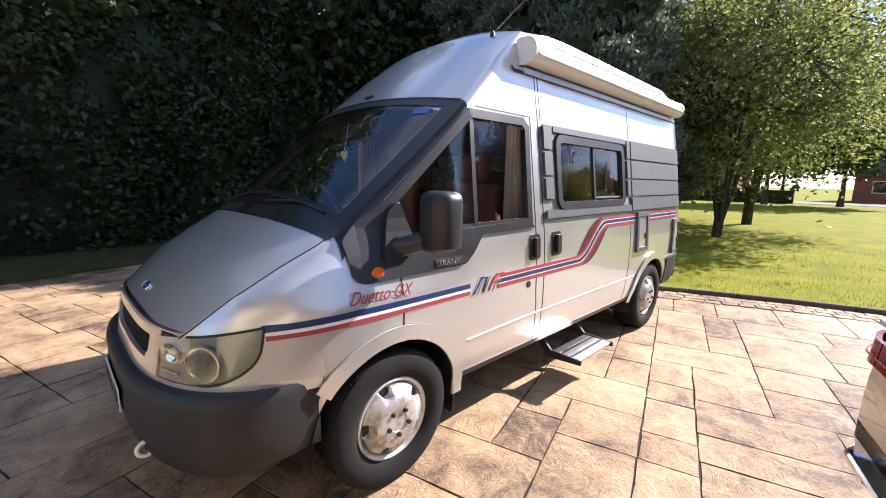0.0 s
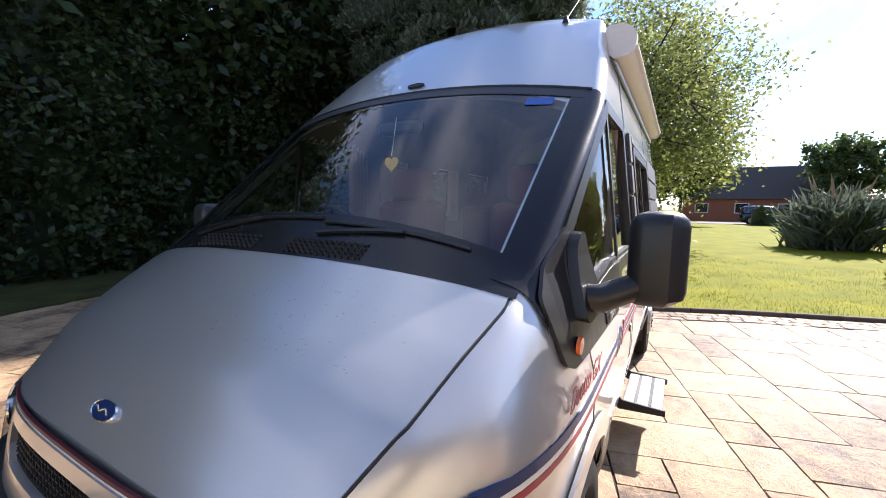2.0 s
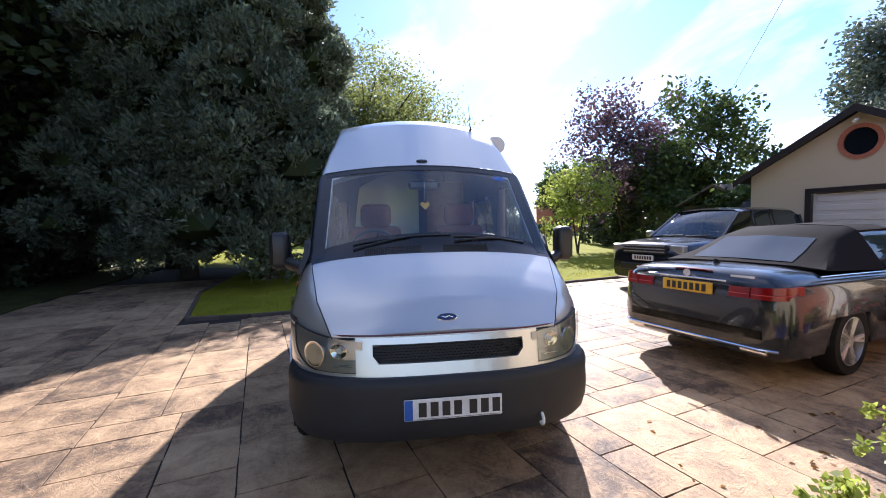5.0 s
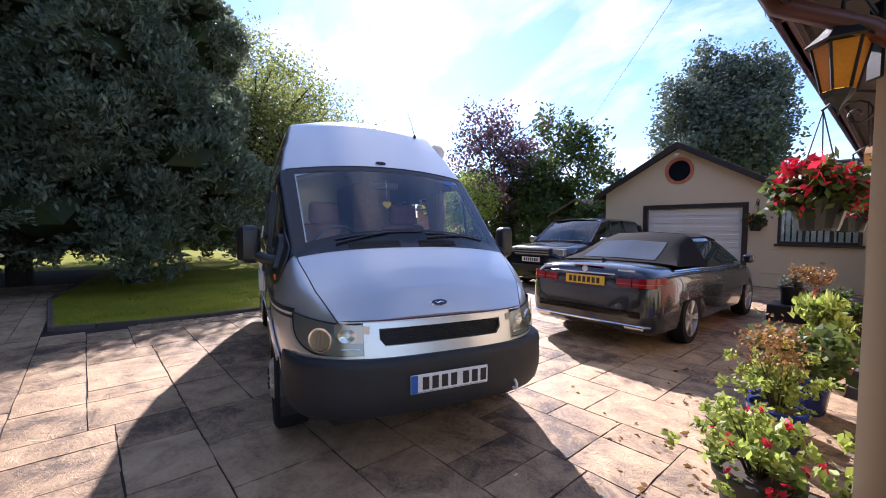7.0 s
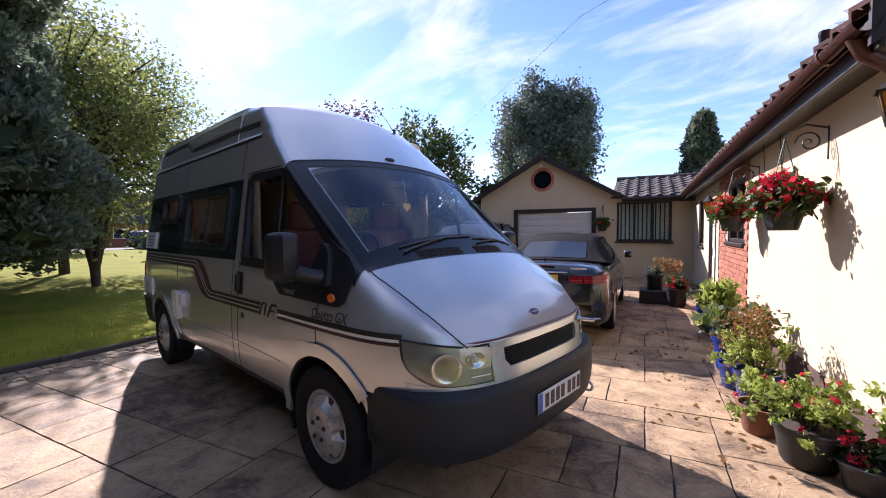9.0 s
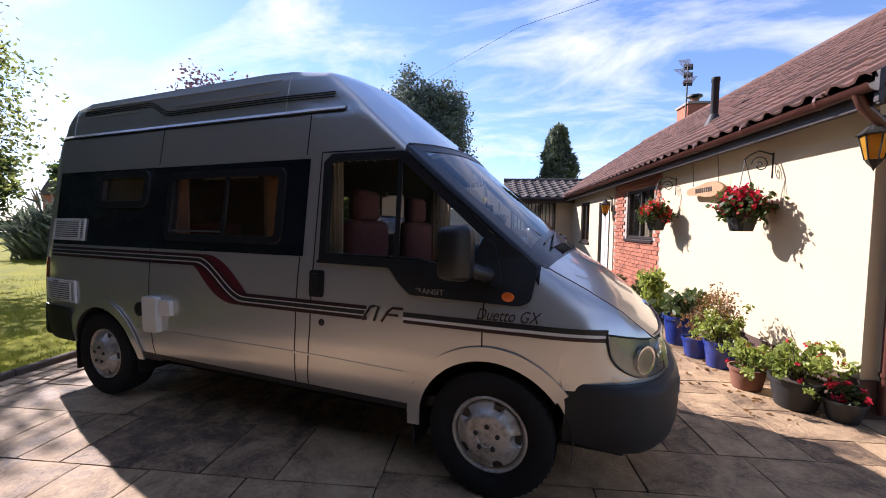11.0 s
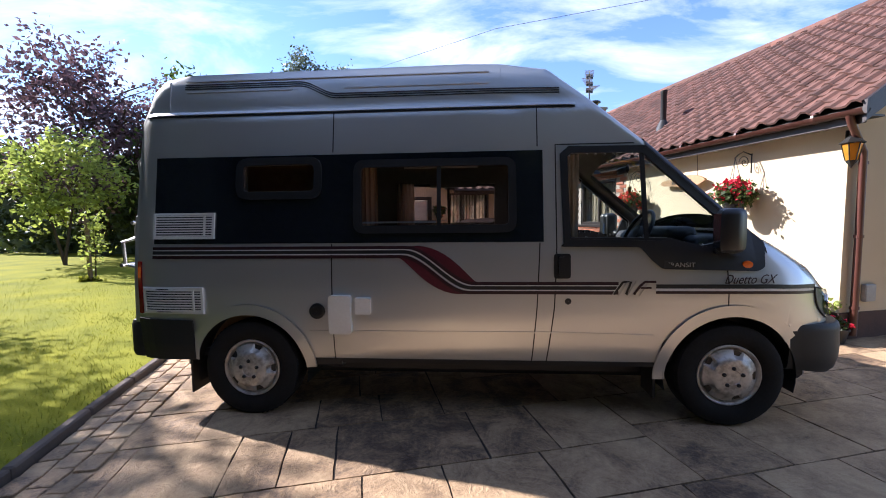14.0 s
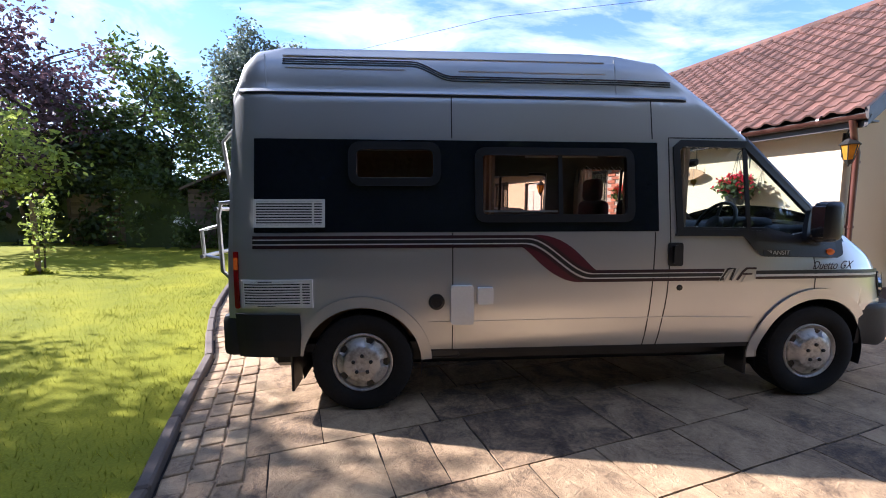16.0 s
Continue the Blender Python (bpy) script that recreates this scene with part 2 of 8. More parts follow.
M_BARK = mat("bark", (0.075, 0.055, 0.04), (0.04, 0.03, 0.022), rough=0.95, scale=7, fine=40, bump=0.9)


def leafmat(name, a, b, trans=0.4):
    return mat(name, a, b, rough=0.55, scale=0.7, fine=9, bump=0, rand=0.4, trans=trans)


M_LEAF = leafmat("green_leaf", (0.095, 0.135, 0.03), (0.045, 0.07, 0.016), 0.5)
M_LEAFY = leafmat("yellowing_leaf", (0.30, 0.31, 0.09), (0.14, 0.175, 0.05), 0.6)
M_CONIFER = leafmat("cypress_spray", (0.20, 0.235, 0.15), (0.09, 0.12, 0.075), 0.4)
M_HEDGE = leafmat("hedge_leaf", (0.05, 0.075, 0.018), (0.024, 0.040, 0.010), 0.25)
M_PURPLE = leafmat("purple_leaf", (0.15, 0.085, 0.10), (0.08, 0.05, 0.06), 0.45)
M_BRIGHT = leafmat("bright_leaf", (0.42, 0.46, 0.09), (0.20, 0.27, 0.05), 0.5)
M_OCHRE = leafmat("ochre_leaf", (0.32, 0.16, 0.05), (0.2, 0.12, 0.04), 0.4)
M_PINK = leafmat("red_petal", (0.75, 0.03, 0.07), (0.55, 0.015, 0.04), 0.3)
M_GREYLEAF = leafmat("silver_leaf", (0.16, 0.19, 0.14), (0.09, 0.115, 0.08), 0.3)
M_BLUEPOT = mat("blue_glaze", (0.03, 0.06, 0.30), (0.02, 0.035, 0.18), rough=0.2, scale=8, bump=0.05)
M_BLACKPOT = mat("black_pot", (0.02, 0.021, 0.023), rough=0.5, scale=8)
M_TERRA = mat("terracotta_pot", (0.23, 0.10, 0.06), rough=0.85, scale=8)


# ---- builders ----
def part(name, bm, material, parent=None, label="", smooth=False):
    me = bpy.data.meshes.new(name)
    bm.to_mesh(me); bm.free()
    me.materials.append(material)
    if smooth:
        me.polygons.foreach_set("use_smooth", [True] * len(me.polygons))
        me.set_sharp_from_angle(angle=radians(38))
    ob = new(name, me)
    ob.parent = parent
    if label:
        ob["label"] = label
    return ob


def raw(name, verts, faces, material, parent=None, label="", smooth=False):
    me = bpy.data.meshes.new(name)
    me.from_pydata(verts, [], faces)
    me.materials.append(material)
    if smooth:
        me.polygons.foreach_set("use_smooth", [True] * len(me.polygons))
        me.set_sharp_from_angle(angle=radians(38))
    ob = new(name, me)
    ob.parent = parent
    if label:
        ob["label"] = label
    return ob


def thing(name, label, category, m=None, group="", kind=""):
    ob = new(name)
    ob.empty_display_size = 0.2
    ob.matrix_world = m or Matrix()
    return tagged(ob, label, category, group, kind)


def box(x0, x1, y0, y1, z0, z1, bevel=0.0, seg=1, bm=None):
    bm = bm or bmesh.new()
    r = bmesh.ops.create_cube(bm, size=1, matrix=Matrix.LocRotScale(((x0 + x1) / 2, (y0 + y1) / 2, (z0 + z1) / 2), None, (abs(x1 - x0), abs(y1 - y0), abs(z1 - z0))))
    if bevel:
        es = list({e for v in r["verts"] for e in v.link_edges})
        bmesh.ops.bevel(bm, geom=es, offset=bevel, segments=seg, affect="EDGES", profile=0.5)
    return bm


def cyl(r0, r1, h, n=24, m=None, bm=None):
    bm = bm or bmesh.new()
    bmesh.ops.create_cone(bm, cap_ends=True, segments=n, radius1=r0, radius2=r1, depth=h, matrix=(m or Matrix()) @ Matrix.Translation((0, 0, h / 2)))
    return bm


def lathe(profile, n=24, m=None, bm=None):
    """A turned form from (radius, height) pairs."""
    bm = bm or bmesh.new()
    m = m or Matrix()
    rings = [[bm.verts.new(m @ Vector((r * math.cos(2 * math.pi * i / n), r * math.sin(2 * math.pi * i / n), z))) for i in range(n)] for r, z in profile]
    for a, b in zip(rings, rings[1:]):
        for i in range(n):
            bm.faces.new((a[i], a[(i + 1) % n], b[(i + 1) % n], b[i]))
    return bm


def tube(points, r, n=8, bm=None, r1=None):
    bm = bm or bmesh.new()
    pts = [Vector(p) for p in points]
    r1 = r if r1 is None else r1
    prev = None
    for k, p in enumerate(pts):
        d = (pts[min(k + 1, len(pts) - 1)] - pts[max(k - 1, 0)]).normalized()
        a = d.orthogonal().normalized() if prev is None else (prev - d * prev.dot(d)).normalized()
        prev = a
        b = d.cross(a)
        rad = r + (r1 - r) * k / (len(pts) - 1)
        ring = [bm.verts.new(p + rad * (a * math.cos(2 * math.pi * i / n) + b * math.sin(2 * math.pi * i / n))) for i in range(n)]
        if k:
            for i in range(n):
                bm.faces.new((old[i], old[(i + 1) % n], ring[(i + 1) % n], ring[i]))
        else:
            bm.faces.new(ring[::-1])
        old = ring
    bm.faces.new(old)
    return bm


def prism(poly, d0, d1, axis="y"):
    """A flat outline of (a, b) pairs, thickened between d0 and d1 along axis."""
    bm = bmesh.new()
    def at(a, b, d):
        return {"y": (a, d, b), "z": (a, b, d), "x": (d, a, b)}[axis]
    f = bm.faces.new([bm.verts.new(at(a, b, d0)) for a, b in poly])
    e = bmesh.ops.extrude_face_region(bm, geom=[f])
    mv = Vector(at(0, 0, d1)) - Vector(at(0, 0, d0))
    bmesh.ops.translate(bm, vec=mv, verts=[v for v in e["geom"] if isinstance(v, bmesh.types.BMVert)])
    bmesh.ops.recalc_face_normals(bm, faces=bm.faces)
    return bm


def lettering(name, text, size, m, material, parent, shear=0.0, depth=0.002, wide=1.0):
    cu = bpy.data.curves.new(name, "FONT")
    cu.body, cu.size, cu.extrude, cu.shear, cu.align_x, cu.align_y = text, size, depth, shear, "CENTER", "CENTER"
    tmp = bpy.data.objects.new(name, cu)
    scene.collection.objects.link(tmp)
    bpy.context.view_layer.update()
    me = bpy.data.meshes.new_from_object(tmp.evaluated_get(bpy.context.evaluated_depsgraph_get()))
    bpy.data.objects.remove(tmp)
    me.materials.clear(); me.materials.append(material)
    me.transform(Matrix.Diagonal((wide, 1, 1, 1)))
    ob = new(name, me)
    ob.parent = parent
    ob.matrix_local = m
    return ob
# ---- the camper van: x forward, y to its left, front axle at the origin ----
def lerp(x, table):
    for (a, p), (b, q) in zip(table, table[1:]):
        if x <= b:
            return p + (q - p) * max(0.0, (x - a) / (b - a))
    return table[-1][1]


SIDE = [(0.36, 0.915), (0.50, 0.950), (0.70, 0.968), (0.95, 0.970), (1.15, 0.958), (1.30, 0.940), (1.90, 0.862), (2.175, 0.816), (2.195, 0.796), (2.30, 0.78), (2.44, 0.745), (2.56, 0.67)]
TOP = [(-4.14, 2.43), (-4.08, 2.51), (-4.0, 2.565), (-3.8, 2.59), (-1.75, 2.605), (-1.5, 2.595), (-1.25, 2.56), (-1.10, 2.49), (-0.92, 2.35), (-0.45, 1.975), (-0.44, 1.965), (0.30, 1.325), (0.36, 1.285), (0.55, 1.165), (0.70, 1.055), (0.80, 0.955), (0.86, 0.885)]
EDGE = [(-4.14, 2.24), (-4.08, 2.40), (-4.0, 2.47), (-3.8, 2.495), (-1.75, 2.505), (-1.5, 2.495), (-1.18, 2.45), (-0.92, 2.245), (-0.55, 1.925), (0.20, 1.275), (0.24, 1.25), (0.45, 1.135), (0.62, 1.03), (0.78, 0.892), (0.86, 0.84)]
WIDE = [(-4.14, 0.66), (-4.0, 0.70), (-3.8, 0.715), (-1.23, 0.715), (-0.95, 0.755), (-0.55, 0.815), (0.20, 0.80), (0.30, 0.808), (0.60, 0.735), (0.78, 0.642), (0.86, 0.60)]
SOFT = [(-4.14, 0.10), (-3.8, 0.08), (-1.0, 0.07), (-0.6, 0.05), (0.15, 0.05), (0.30, 0.14), (0.6, 0.20), (0.86, 0.10)]


def nose_width(x, z):
    if x <= -0.10:
        return 1.0
    a = 1.02 - max(0.0, z - 0.58) * 0.20
    return max(0.02, 1 - min(1.0, (x + 0.10) / a) ** 3.2) ** (1 / 3.2)


def side_y(x, z):
    tail = 1.0 if x > -3.9 else 1 - 0.05 * ((-3.9 - x) / 0.25) ** 2
    lean = max(0.0, min(1.0, (x + 0.50) / 0.65)) * max(0.0, min(1.0, (z - 0.95) / 0.35))
    return lerp(z, SIDE) * nose_width(x, z) * tail * (1 - 0.10 * lean)


def top_z(x, y):
    zt, zc, yc = lerp(x, TOP), lerp(x, EDGE), lerp(x, WIDE)
    return zt - (zt - zc) * min(1.3, abs(y) / yc) ** 2.2


def nose_x(y, z, out=0.0):
    """The rounded front in plan, leaning back with height."""
    a = 1.02 - max(0.0, z - 0.58) * 0.20
    b = lerp(z, SIDE)
    return -0.10 + a * max(0.0, 1 - min(1.0, abs(y) / b) ** 3.2) ** (1 / 3.2) + out


def section(x, inset=0.0):
    """Outline from sill to roof centre, left half."""
    zc, yc, h = lerp(x, EDGE), lerp(x, WIDE), lerp(x, SOFT)
    if x > 0.5:
        yc = min(yc, side_y(x, zc - h) - 0.004)
    z0 = 0.40 if x < 0.36 else 0.645
    pts = []
    zs = np.linspace(z0, zc - h, 46)
    for z in zs:
        pts.append((side_y(x, z) - inset, z))
    p0, p2 = Vector((side_y(x, zc - h), zc - h)), Vector((yc, zc))
    p1 = Vector((max(yc + 0.004, side_y(x, zc - h * 0.25) - 0.004), zc - h * 0.18))
    for k in range(1, 8):
        t = k / 8
        q = p0 * (1 - t) ** 2 + p1 * 2 * t * (1 - t) + p2 * t * t
        pts.append((q.x - inset, q.y - inset * 0.7))
    for k in range(13):
        y = yc * (1 - k / 12)
        pts.append((y, top_z(x, y) - inset))
    return pts


ARCHES = ((0.0, 0.335, 0.425), (-3.3, 0.335, 0.415))
DOORWIN = [(-1.06, 1.262), (-0.42, 1.255), (-0.20, 1.20), (0.0, 1.235), (-0.02, 1.36), (-0.57, 1.845), (-1.04, 1.85), (-1.075, 1.82)]
SIDEWIN = [(-2.48, 1.355), (-1.45, 1.355), (-1.45, 1.775), (-2.48, 1.775)]
REARWIN = [(-3.33, 1.60), (-2.80, 1.60), (-2.80, 1.805), (-3.33, 1.805)]
SCREEN_TOP, SCREEN_BASE = 1.93, 1.315


def inside(p, poly):
    x, y = p
    c = False
    for (x0, y0), (x1, y1) in zip(poly, poly[1:] + poly[:1]):
        if (y0 > y) != (y1 > y) and x < (x1 - x0) * (y - y0) / (y1 - y0) + x0:
            c = not c
    return c


def shell(name, inset, material, parent, smooth=True, label=""):
    xs = sorted(set(np.round(np.concatenate([np.linspace(-4.14, -3.9, 9), np.linspace(-3.86, -1.6, 76), np.linspace(-1.57, 0.34, 66), np.linspace(0.36, 0.855, 20)]), 4)))
    cols = [section(x, inset) for x in xs]
    n = len(cols[0])
    verts, keep = [], []
    for x, col in zip(xs, cols):
        for y, z in col:
            verts.append([x, y, z])
        for y, z in col[::-1]:
            verts.append([x, -y, z])
    w = 2 * n
    faces = []
    for i in range(len(xs) - 1):
        for j in range(w - 1):
            if j == n - 1:
                continue
            f = (i * w + j, (i + 1) * w + j, (i + 1) * w + j + 1, i * w + j + 1)
            cx = sum(verts[k][0] for k in f) / 4; cy = sum(verts[k][1] for k in f) / 4; cz = sum(verts[k][2] for k in f) / 4
            jj = j if j < n else w - 2 - j
            on_side = jj < 46
            cut = False
            if on_side:
                for ax, az, r in ARCHES:
                    if all(math.hypot(verts[k][0] - ax, verts[k][2] - az) < r for k in f):
                        cut = True
                cut |= inside((cx, cz), DOORWIN) or inside((cx, cz), SIDEWIN) or (cy < 0 and inside((cx, cz), REARWIN))
            else:
                screen = -0.46 < cx < 0.30 and abs(cy) < lerp(cx, WIDE) - 0.075 and lerp(cx, TOP) > 1.30
                cut |= screen and jj > 52
                if inset == 0.0:
                    cut |= cx > 0.24 and jj > 52
            if not cut:
                faces.append(f)
    for v in verts:
        for ax, az, r in ARCHES:
            d = math.hypot(v[0] - ax, v[2] - az)
            if d < r and v[2] < 1.0 and abs(v[1]) > 0.8:
                k = r / max(d, 0.01)
                v[0], v[2] = ax + (v[0] - ax) * k, az + (v[2] - az) * k
    return raw(name, verts, faces, material, parent, label, smooth)


def on_side(poly, sign, off, thick=0.006, step=0.06):
    """An outline of (x, z) pairs laid on the van's side, sign 1 left, -1 right."""
    bm = bmesh.new()
    bm.faces.new([bm.verts.new((x, 0, z)) for x, z in poly])
    xs, zs = [p[0] for p in poly], [p[1] for p in poly]
    for v in np.arange(min(xs) + step, max(xs), step):
        bmesh.ops.bisect_plane(bm, geom=bm.verts[:] + bm.edges[:] + bm.faces[:], plane_co=(v, 0, 0), plane_no=(1, 0, 0))
    for v in np.arange(min(zs) + step, max(zs), step):
        bmesh.ops.bisect_plane(bm, geom=bm.verts[:] + bm.edges[:] + bm.faces[:], plane_co=(0, 0, v), plane_no=(0, 0, 1))
    for v in bm.verts:
        v.co.y = sign * (side_y(v.co.x, v.co.z) + off)
    bmesh.ops.recalc_face_normals(bm, faces=bm.faces)
    f0 = bm.faces[:]
    if sum(f.normal.y * f.calc_area() for f in f0) * sign < 0:
        bmesh.ops.reverse_faces(bm, faces=f0)
    if thick:
        g = bmesh.ops.extrude_face_region(bm, geom=bm.faces[:])
        for v in [q for q in g["geom"] if isinstance(q, bmesh.types.BMVert)]:
            v.co.y += sign * thick
        bmesh.ops.recalc_face_normals(bm, faces=bm.faces)
    return bm


def rounded(poly, r, n=4):
    out = []
    P = [Vector(p) for p in poly]
    for i, p in enumerate(P):
        a, b = P[i - 1], P[(i + 1) % len(P)]
        ra = min(r, (a - p).length * 0.45); rb = min(r, (b - p).length * 0.45)
        s, e = p + (a - p).normalized() * ra, p + (b - p).normalized() * rb
        for k in range(n + 1):
            t = k / n
            q = s * (1 - t) ** 2 + p * 2 * t * (1 - t) + e * t * t
            out.append((q.x, q.y))
    return out


def grow(poly, d):
    P = [Vector(p) for p in poly]
    area = sum(a.x * b.y - b.x * a.y for a, b in zip(P, P[1:] + P[:1]))
    s = 1 if area > 0 else -1
    out = []
    for i, p in enumerate(P):
        a, b = (p - P[i - 1]), (P[(i + 1) % len(P)] - p)
        na, nb = Vector((a.y, -a.x)), Vector((b.y, -b.x))
        if na.length == 0 or nb.length == 0:
            na = nb = na if na.length else nb
        m = (na.normalized() + nb.normalized())
        m = m / max(0.3, m.length_squared / 2) if m.length else na.normalized()
        out.append((p.x + s * d * m.x, p.y + s * d * m.y))
    return out


def ring_on_side(outer, inner, sign, off, thick=0.008):
    bm = bmesh.new()
    def co(p, o):
        return (p[0], sign * (side_y(*p) + o), p[1])
    n = len(outer)
    vs = [[bm.verts.new(co(p, o)) for p in loop] for loop, o in ((outer, off - 0.012), (outer, off + thick), (inner, off + thick), (inner, off - 0.025))]
    for a, b in zip(vs, vs[1:]):
        for i in range(n):
            bm.faces.new((a[i], a[(i + 1) % n], b[(i + 1) % n], b[i]))
    bmesh.ops.recalc_face_normals(bm, faces=bm.faces)
    return bm


def pane_on_side(poly, sign, off):
    return on_side(poly, sign, off, 0.0, 0.12)


def strip(points, w):
    """A band of width w along (x, z) points."""
    up, dn = [], []
    P = [Vector(p) for p in points]
    for i, p in enumerate(P):
        d = (P[min(i + 1, len(P) - 1)] - P[max(i - 1, 0)]).normalized()
        nrm = Vector((-d.y, d.x)) * (w / 2)
        up.append(tuple(p + nrm)); dn.append(tuple(p - nrm))
    return up + dn[::-1]


def strip_on_side(points, w, sign, off):
    bm = bmesh.new()
    P = [Vector(p) for p in points]
    rows = []
    dense = []
    for a, b in zip(P, P[1:]):
        k = max(1, int((b - a).length / 0.05))
        dense += [a + (b - a) * i / k for i in range(k)]
    dense.append(P[-1])
    for i, p in enumerate(dense):
        d = (dense[min(i + 1, len(dense) - 1)] - dense[max(i - 1, 0)]).normalized()
        nrm = Vector((-d.y, d.x)) * (w / 2)
        row = []
        for q, o in ((p + nrm, off - 0.01), (p + nrm, off), (p - nrm, off), (p - nrm, off - 0.01)):
            row.append(bm.verts.new((q.x, sign * (side_y(q.x, q.y) + o), q.y)))
        rows.append(row)
    for a, b in zip(rows, rows[1:]):
        for i in range(3):
            bm.faces.new((a[i], a[i + 1], b[i + 1], b[i]))
    bmesh.ops.recalc_face_normals(bm, faces=bm.faces)
    return bm


def height_patch(y0, y1, xs_of, rows, cols, lift=0.0):
    """A patch of the van's upper surface: xs_of(y) gives the two ends in x."""
    bm = bmesh.new()
    grid = []
    for j in range(cols + 1):
        y = y0 + (y1 - y0) * j / cols
        a, b = xs_of(y)
        grid.append([bm.verts.new((a + (b - a) * i / rows, y, top_z(a + (b - a) * i / rows, y) + lift)) for i in range(rows + 1)])
    for p, q in zip(grid, grid[1:]):
        for i in range(rows):
            bm.faces.new((p[i], p[i + 1], q[i + 1], q[i]))
    bmesh.ops.recalc_face_normals(bm, faces=bm.faces)
    if sum(f.normal.z for f in bm.faces) < 0:
        bmesh.ops.reverse_faces(bm, faces=bm.faces[:])
    return bm


def front_patch(y0, y1, z0, z1, out, n=24, k=6, thick=0.0):
    bm = bmesh.new()
    f0 = z0 if callable(z0) else (lambda y: z0)
    f1 = z1 if callable(z1) else (lambda y: z1)
    g = []
    for i in range(n + 1):
        y = y0 + (y1 - y0) * i / n
        g.append([bm.verts.new((nose_x(y, z) + out, y, z)) for z in np.linspace(f0(y), f1(y), k + 1)])
    for a, b in zip(g, g[1:]):
        for j in range(k):
            bm.faces.new((a[j], b[j], b[j + 1], a[j + 1]))
    if thick:
        e = bmesh.ops.extrude_face_region(bm, geom=bm.faces[:])
        bmesh.ops.translate(bm, vec=(thick, 0, 0), verts=[v for v in e["geom"] if isinstance(v, bmesh.types.BMVert)])
    bmesh.ops.recalc_face_normals(bm, faces=bm.faces)
    return bm


def x_at_height(z, y):
    """Where along the screen and front the upper surface reaches z."""
    a, b = -1.0, 0.86
    for _ in range(30):
        m = (a + b) / 2
        if top_z(m, y) > z:
            a = m
        else:
            b = m
    return a


def wheel(parent_name, label, x, sign, van):
    side = Matrix.Translation((x, sign * 0.850, 0.345)) @ Matrix.Rotation(-sign * math.pi / 2, 4, "X")
    w = new(parent_name); w.parent = van; w.matrix_local = side
    w["label"] = label
    tyre = lathe([(0.19, -0.12), (0.22, -0.128), (0.30, -0.125), (0.335, -0.11), (0.344, -0.08), (0.345, 0.072), (0.337, 0.098), (0.310, 0.112), (0.25, 0.112), (0.215, 0.096), (0.205, 0.085)], 56)
    part("tyre", tyre, M_RUBBER, w, smooth=True)
    tb = bmesh.new()
    for i in range(56):
        a = 2 * math.pi * (i + 0.5) / 56
        box(-0.008, 0.008, -0.004, 0.004, -0.02, 0.085, bm=tb)
        vs = tb.verts[-8:]
        bmesh.ops.transform(tb, matrix=Matrix.Rotation(a, 4, "Z") @ Matrix.Translation((0.339, 0, 0)), verts=vs)
    part("tread", tb, M_RUBBER, w)
    rim = lathe([(0.207, 0.075), (0.207, 0.092), (0.200, 0.096), (0.190, 0.090), (0.182, 0.070), (0.10, 0.045), (0.02, 0.04)], 48)
    part("rim", rim, M_HUB, w, "scuffed silver wheel rim", True)
    # trim: a domed cap with a flat rim and five recessed hand slots
    cap = bmesh.new()
    n = 60
    def ring(r, z, mod=0.0):
        out = []
        for i in range(n):
            a = 2 * math.pi * i / n
            c = max(0.0, math.cos(5 * a)) ** 0.5 if mod else 0
            out.append(cap.verts.new((r * math.cos(a), r * math.sin(a), z - mod * (1 if c > 0.72 else 0))))
        return out
    rings = [ring(0.178, 0.076), ring(0.172, 0.094, 0.03), ring(0.150, 0.104, 0.035), ring(0.134, 0.118, 0.03), ring(0.124, 0.128), ring(0.10, 0.134), ring(0.05, 0.134), ring(0.0475, 0.131), ring(0.001, 0.131)]
    for a, b in zip(rings, rings[1:]):
        for i in range(n):
            cap.faces.new((a[i], a[(i + 1) % n], b[(i + 1) % n], b[i]))
    c = part("wheel_trim", cap, M_HUB, w, "worn silver wheel trim with flaking paint", True)
    for i in range(5):
        a = 2 * math.pi * i / 5 + 0.3
        part("slot", prism(rounded([(0.140, -0.034), (0.171, -0.044), (0.171, 0.044), (0.140, 0.034)], 0.01), 0.078, 0.083, "z"), M_BLACK, c).matrix_local = Matrix.Rotation(2 * math.pi * i / 5, 4, "Z")
        part("wheel_bolt", lathe([(0.014, 0), (0.013, 0.008), (0.010, 0.013), (0.001, 0.014)], 8, Matrix.Rotation(a, 4, "Z") @ Matrix.Translation((0.062, 0, 0.132))), M_PLASTIC, c)
    return w


van = thing("camper_van", "silver high-top camper van with blue and red stripes", "camper van")
body = shell("body", 0.0, M_SILVER, van, label="silver painted steel body, dusty")
lining = shell("lining", 0.035, M_LINING, van, label="grey cloth lining inside the cab")
# rear face
rear = bmesh.new()
rp = section(-4.14)
loop = [(y, z) for y, z in rp] + [(-y, z) for y, z in rp[::-1]]
rv = [rear.verts.new((-4.14 - 0.05 * max(0, (2.2 - z) / 1.8), y, z)) for y, z in loop]
rc = [rear.verts.new((-4.16 - 0.05 * max(0, (2.2 - z) / 1.8), y * 0.93, 0.42 + (z - 0.40) * 0.975)) for y, z in loop]
rb = [rear.verts.new((-4.14, y, z)) for y, z in loop]
for i in range(len(loop)):
    k = (i + 1) % len(loop)
    if i in (len(rp) - 1,):
        continue
    rear.faces.new((rb[i], rb[k], rv[k], rv[i])); rear.faces.new((rv[i], rv[k], rc[k], rc[i]))
rear.faces.new(rc)
bmesh.ops.recalc_face_normals(rear, faces=rear.faces)
part("rear_door", rear, M_SILVER, van, smooth=True)
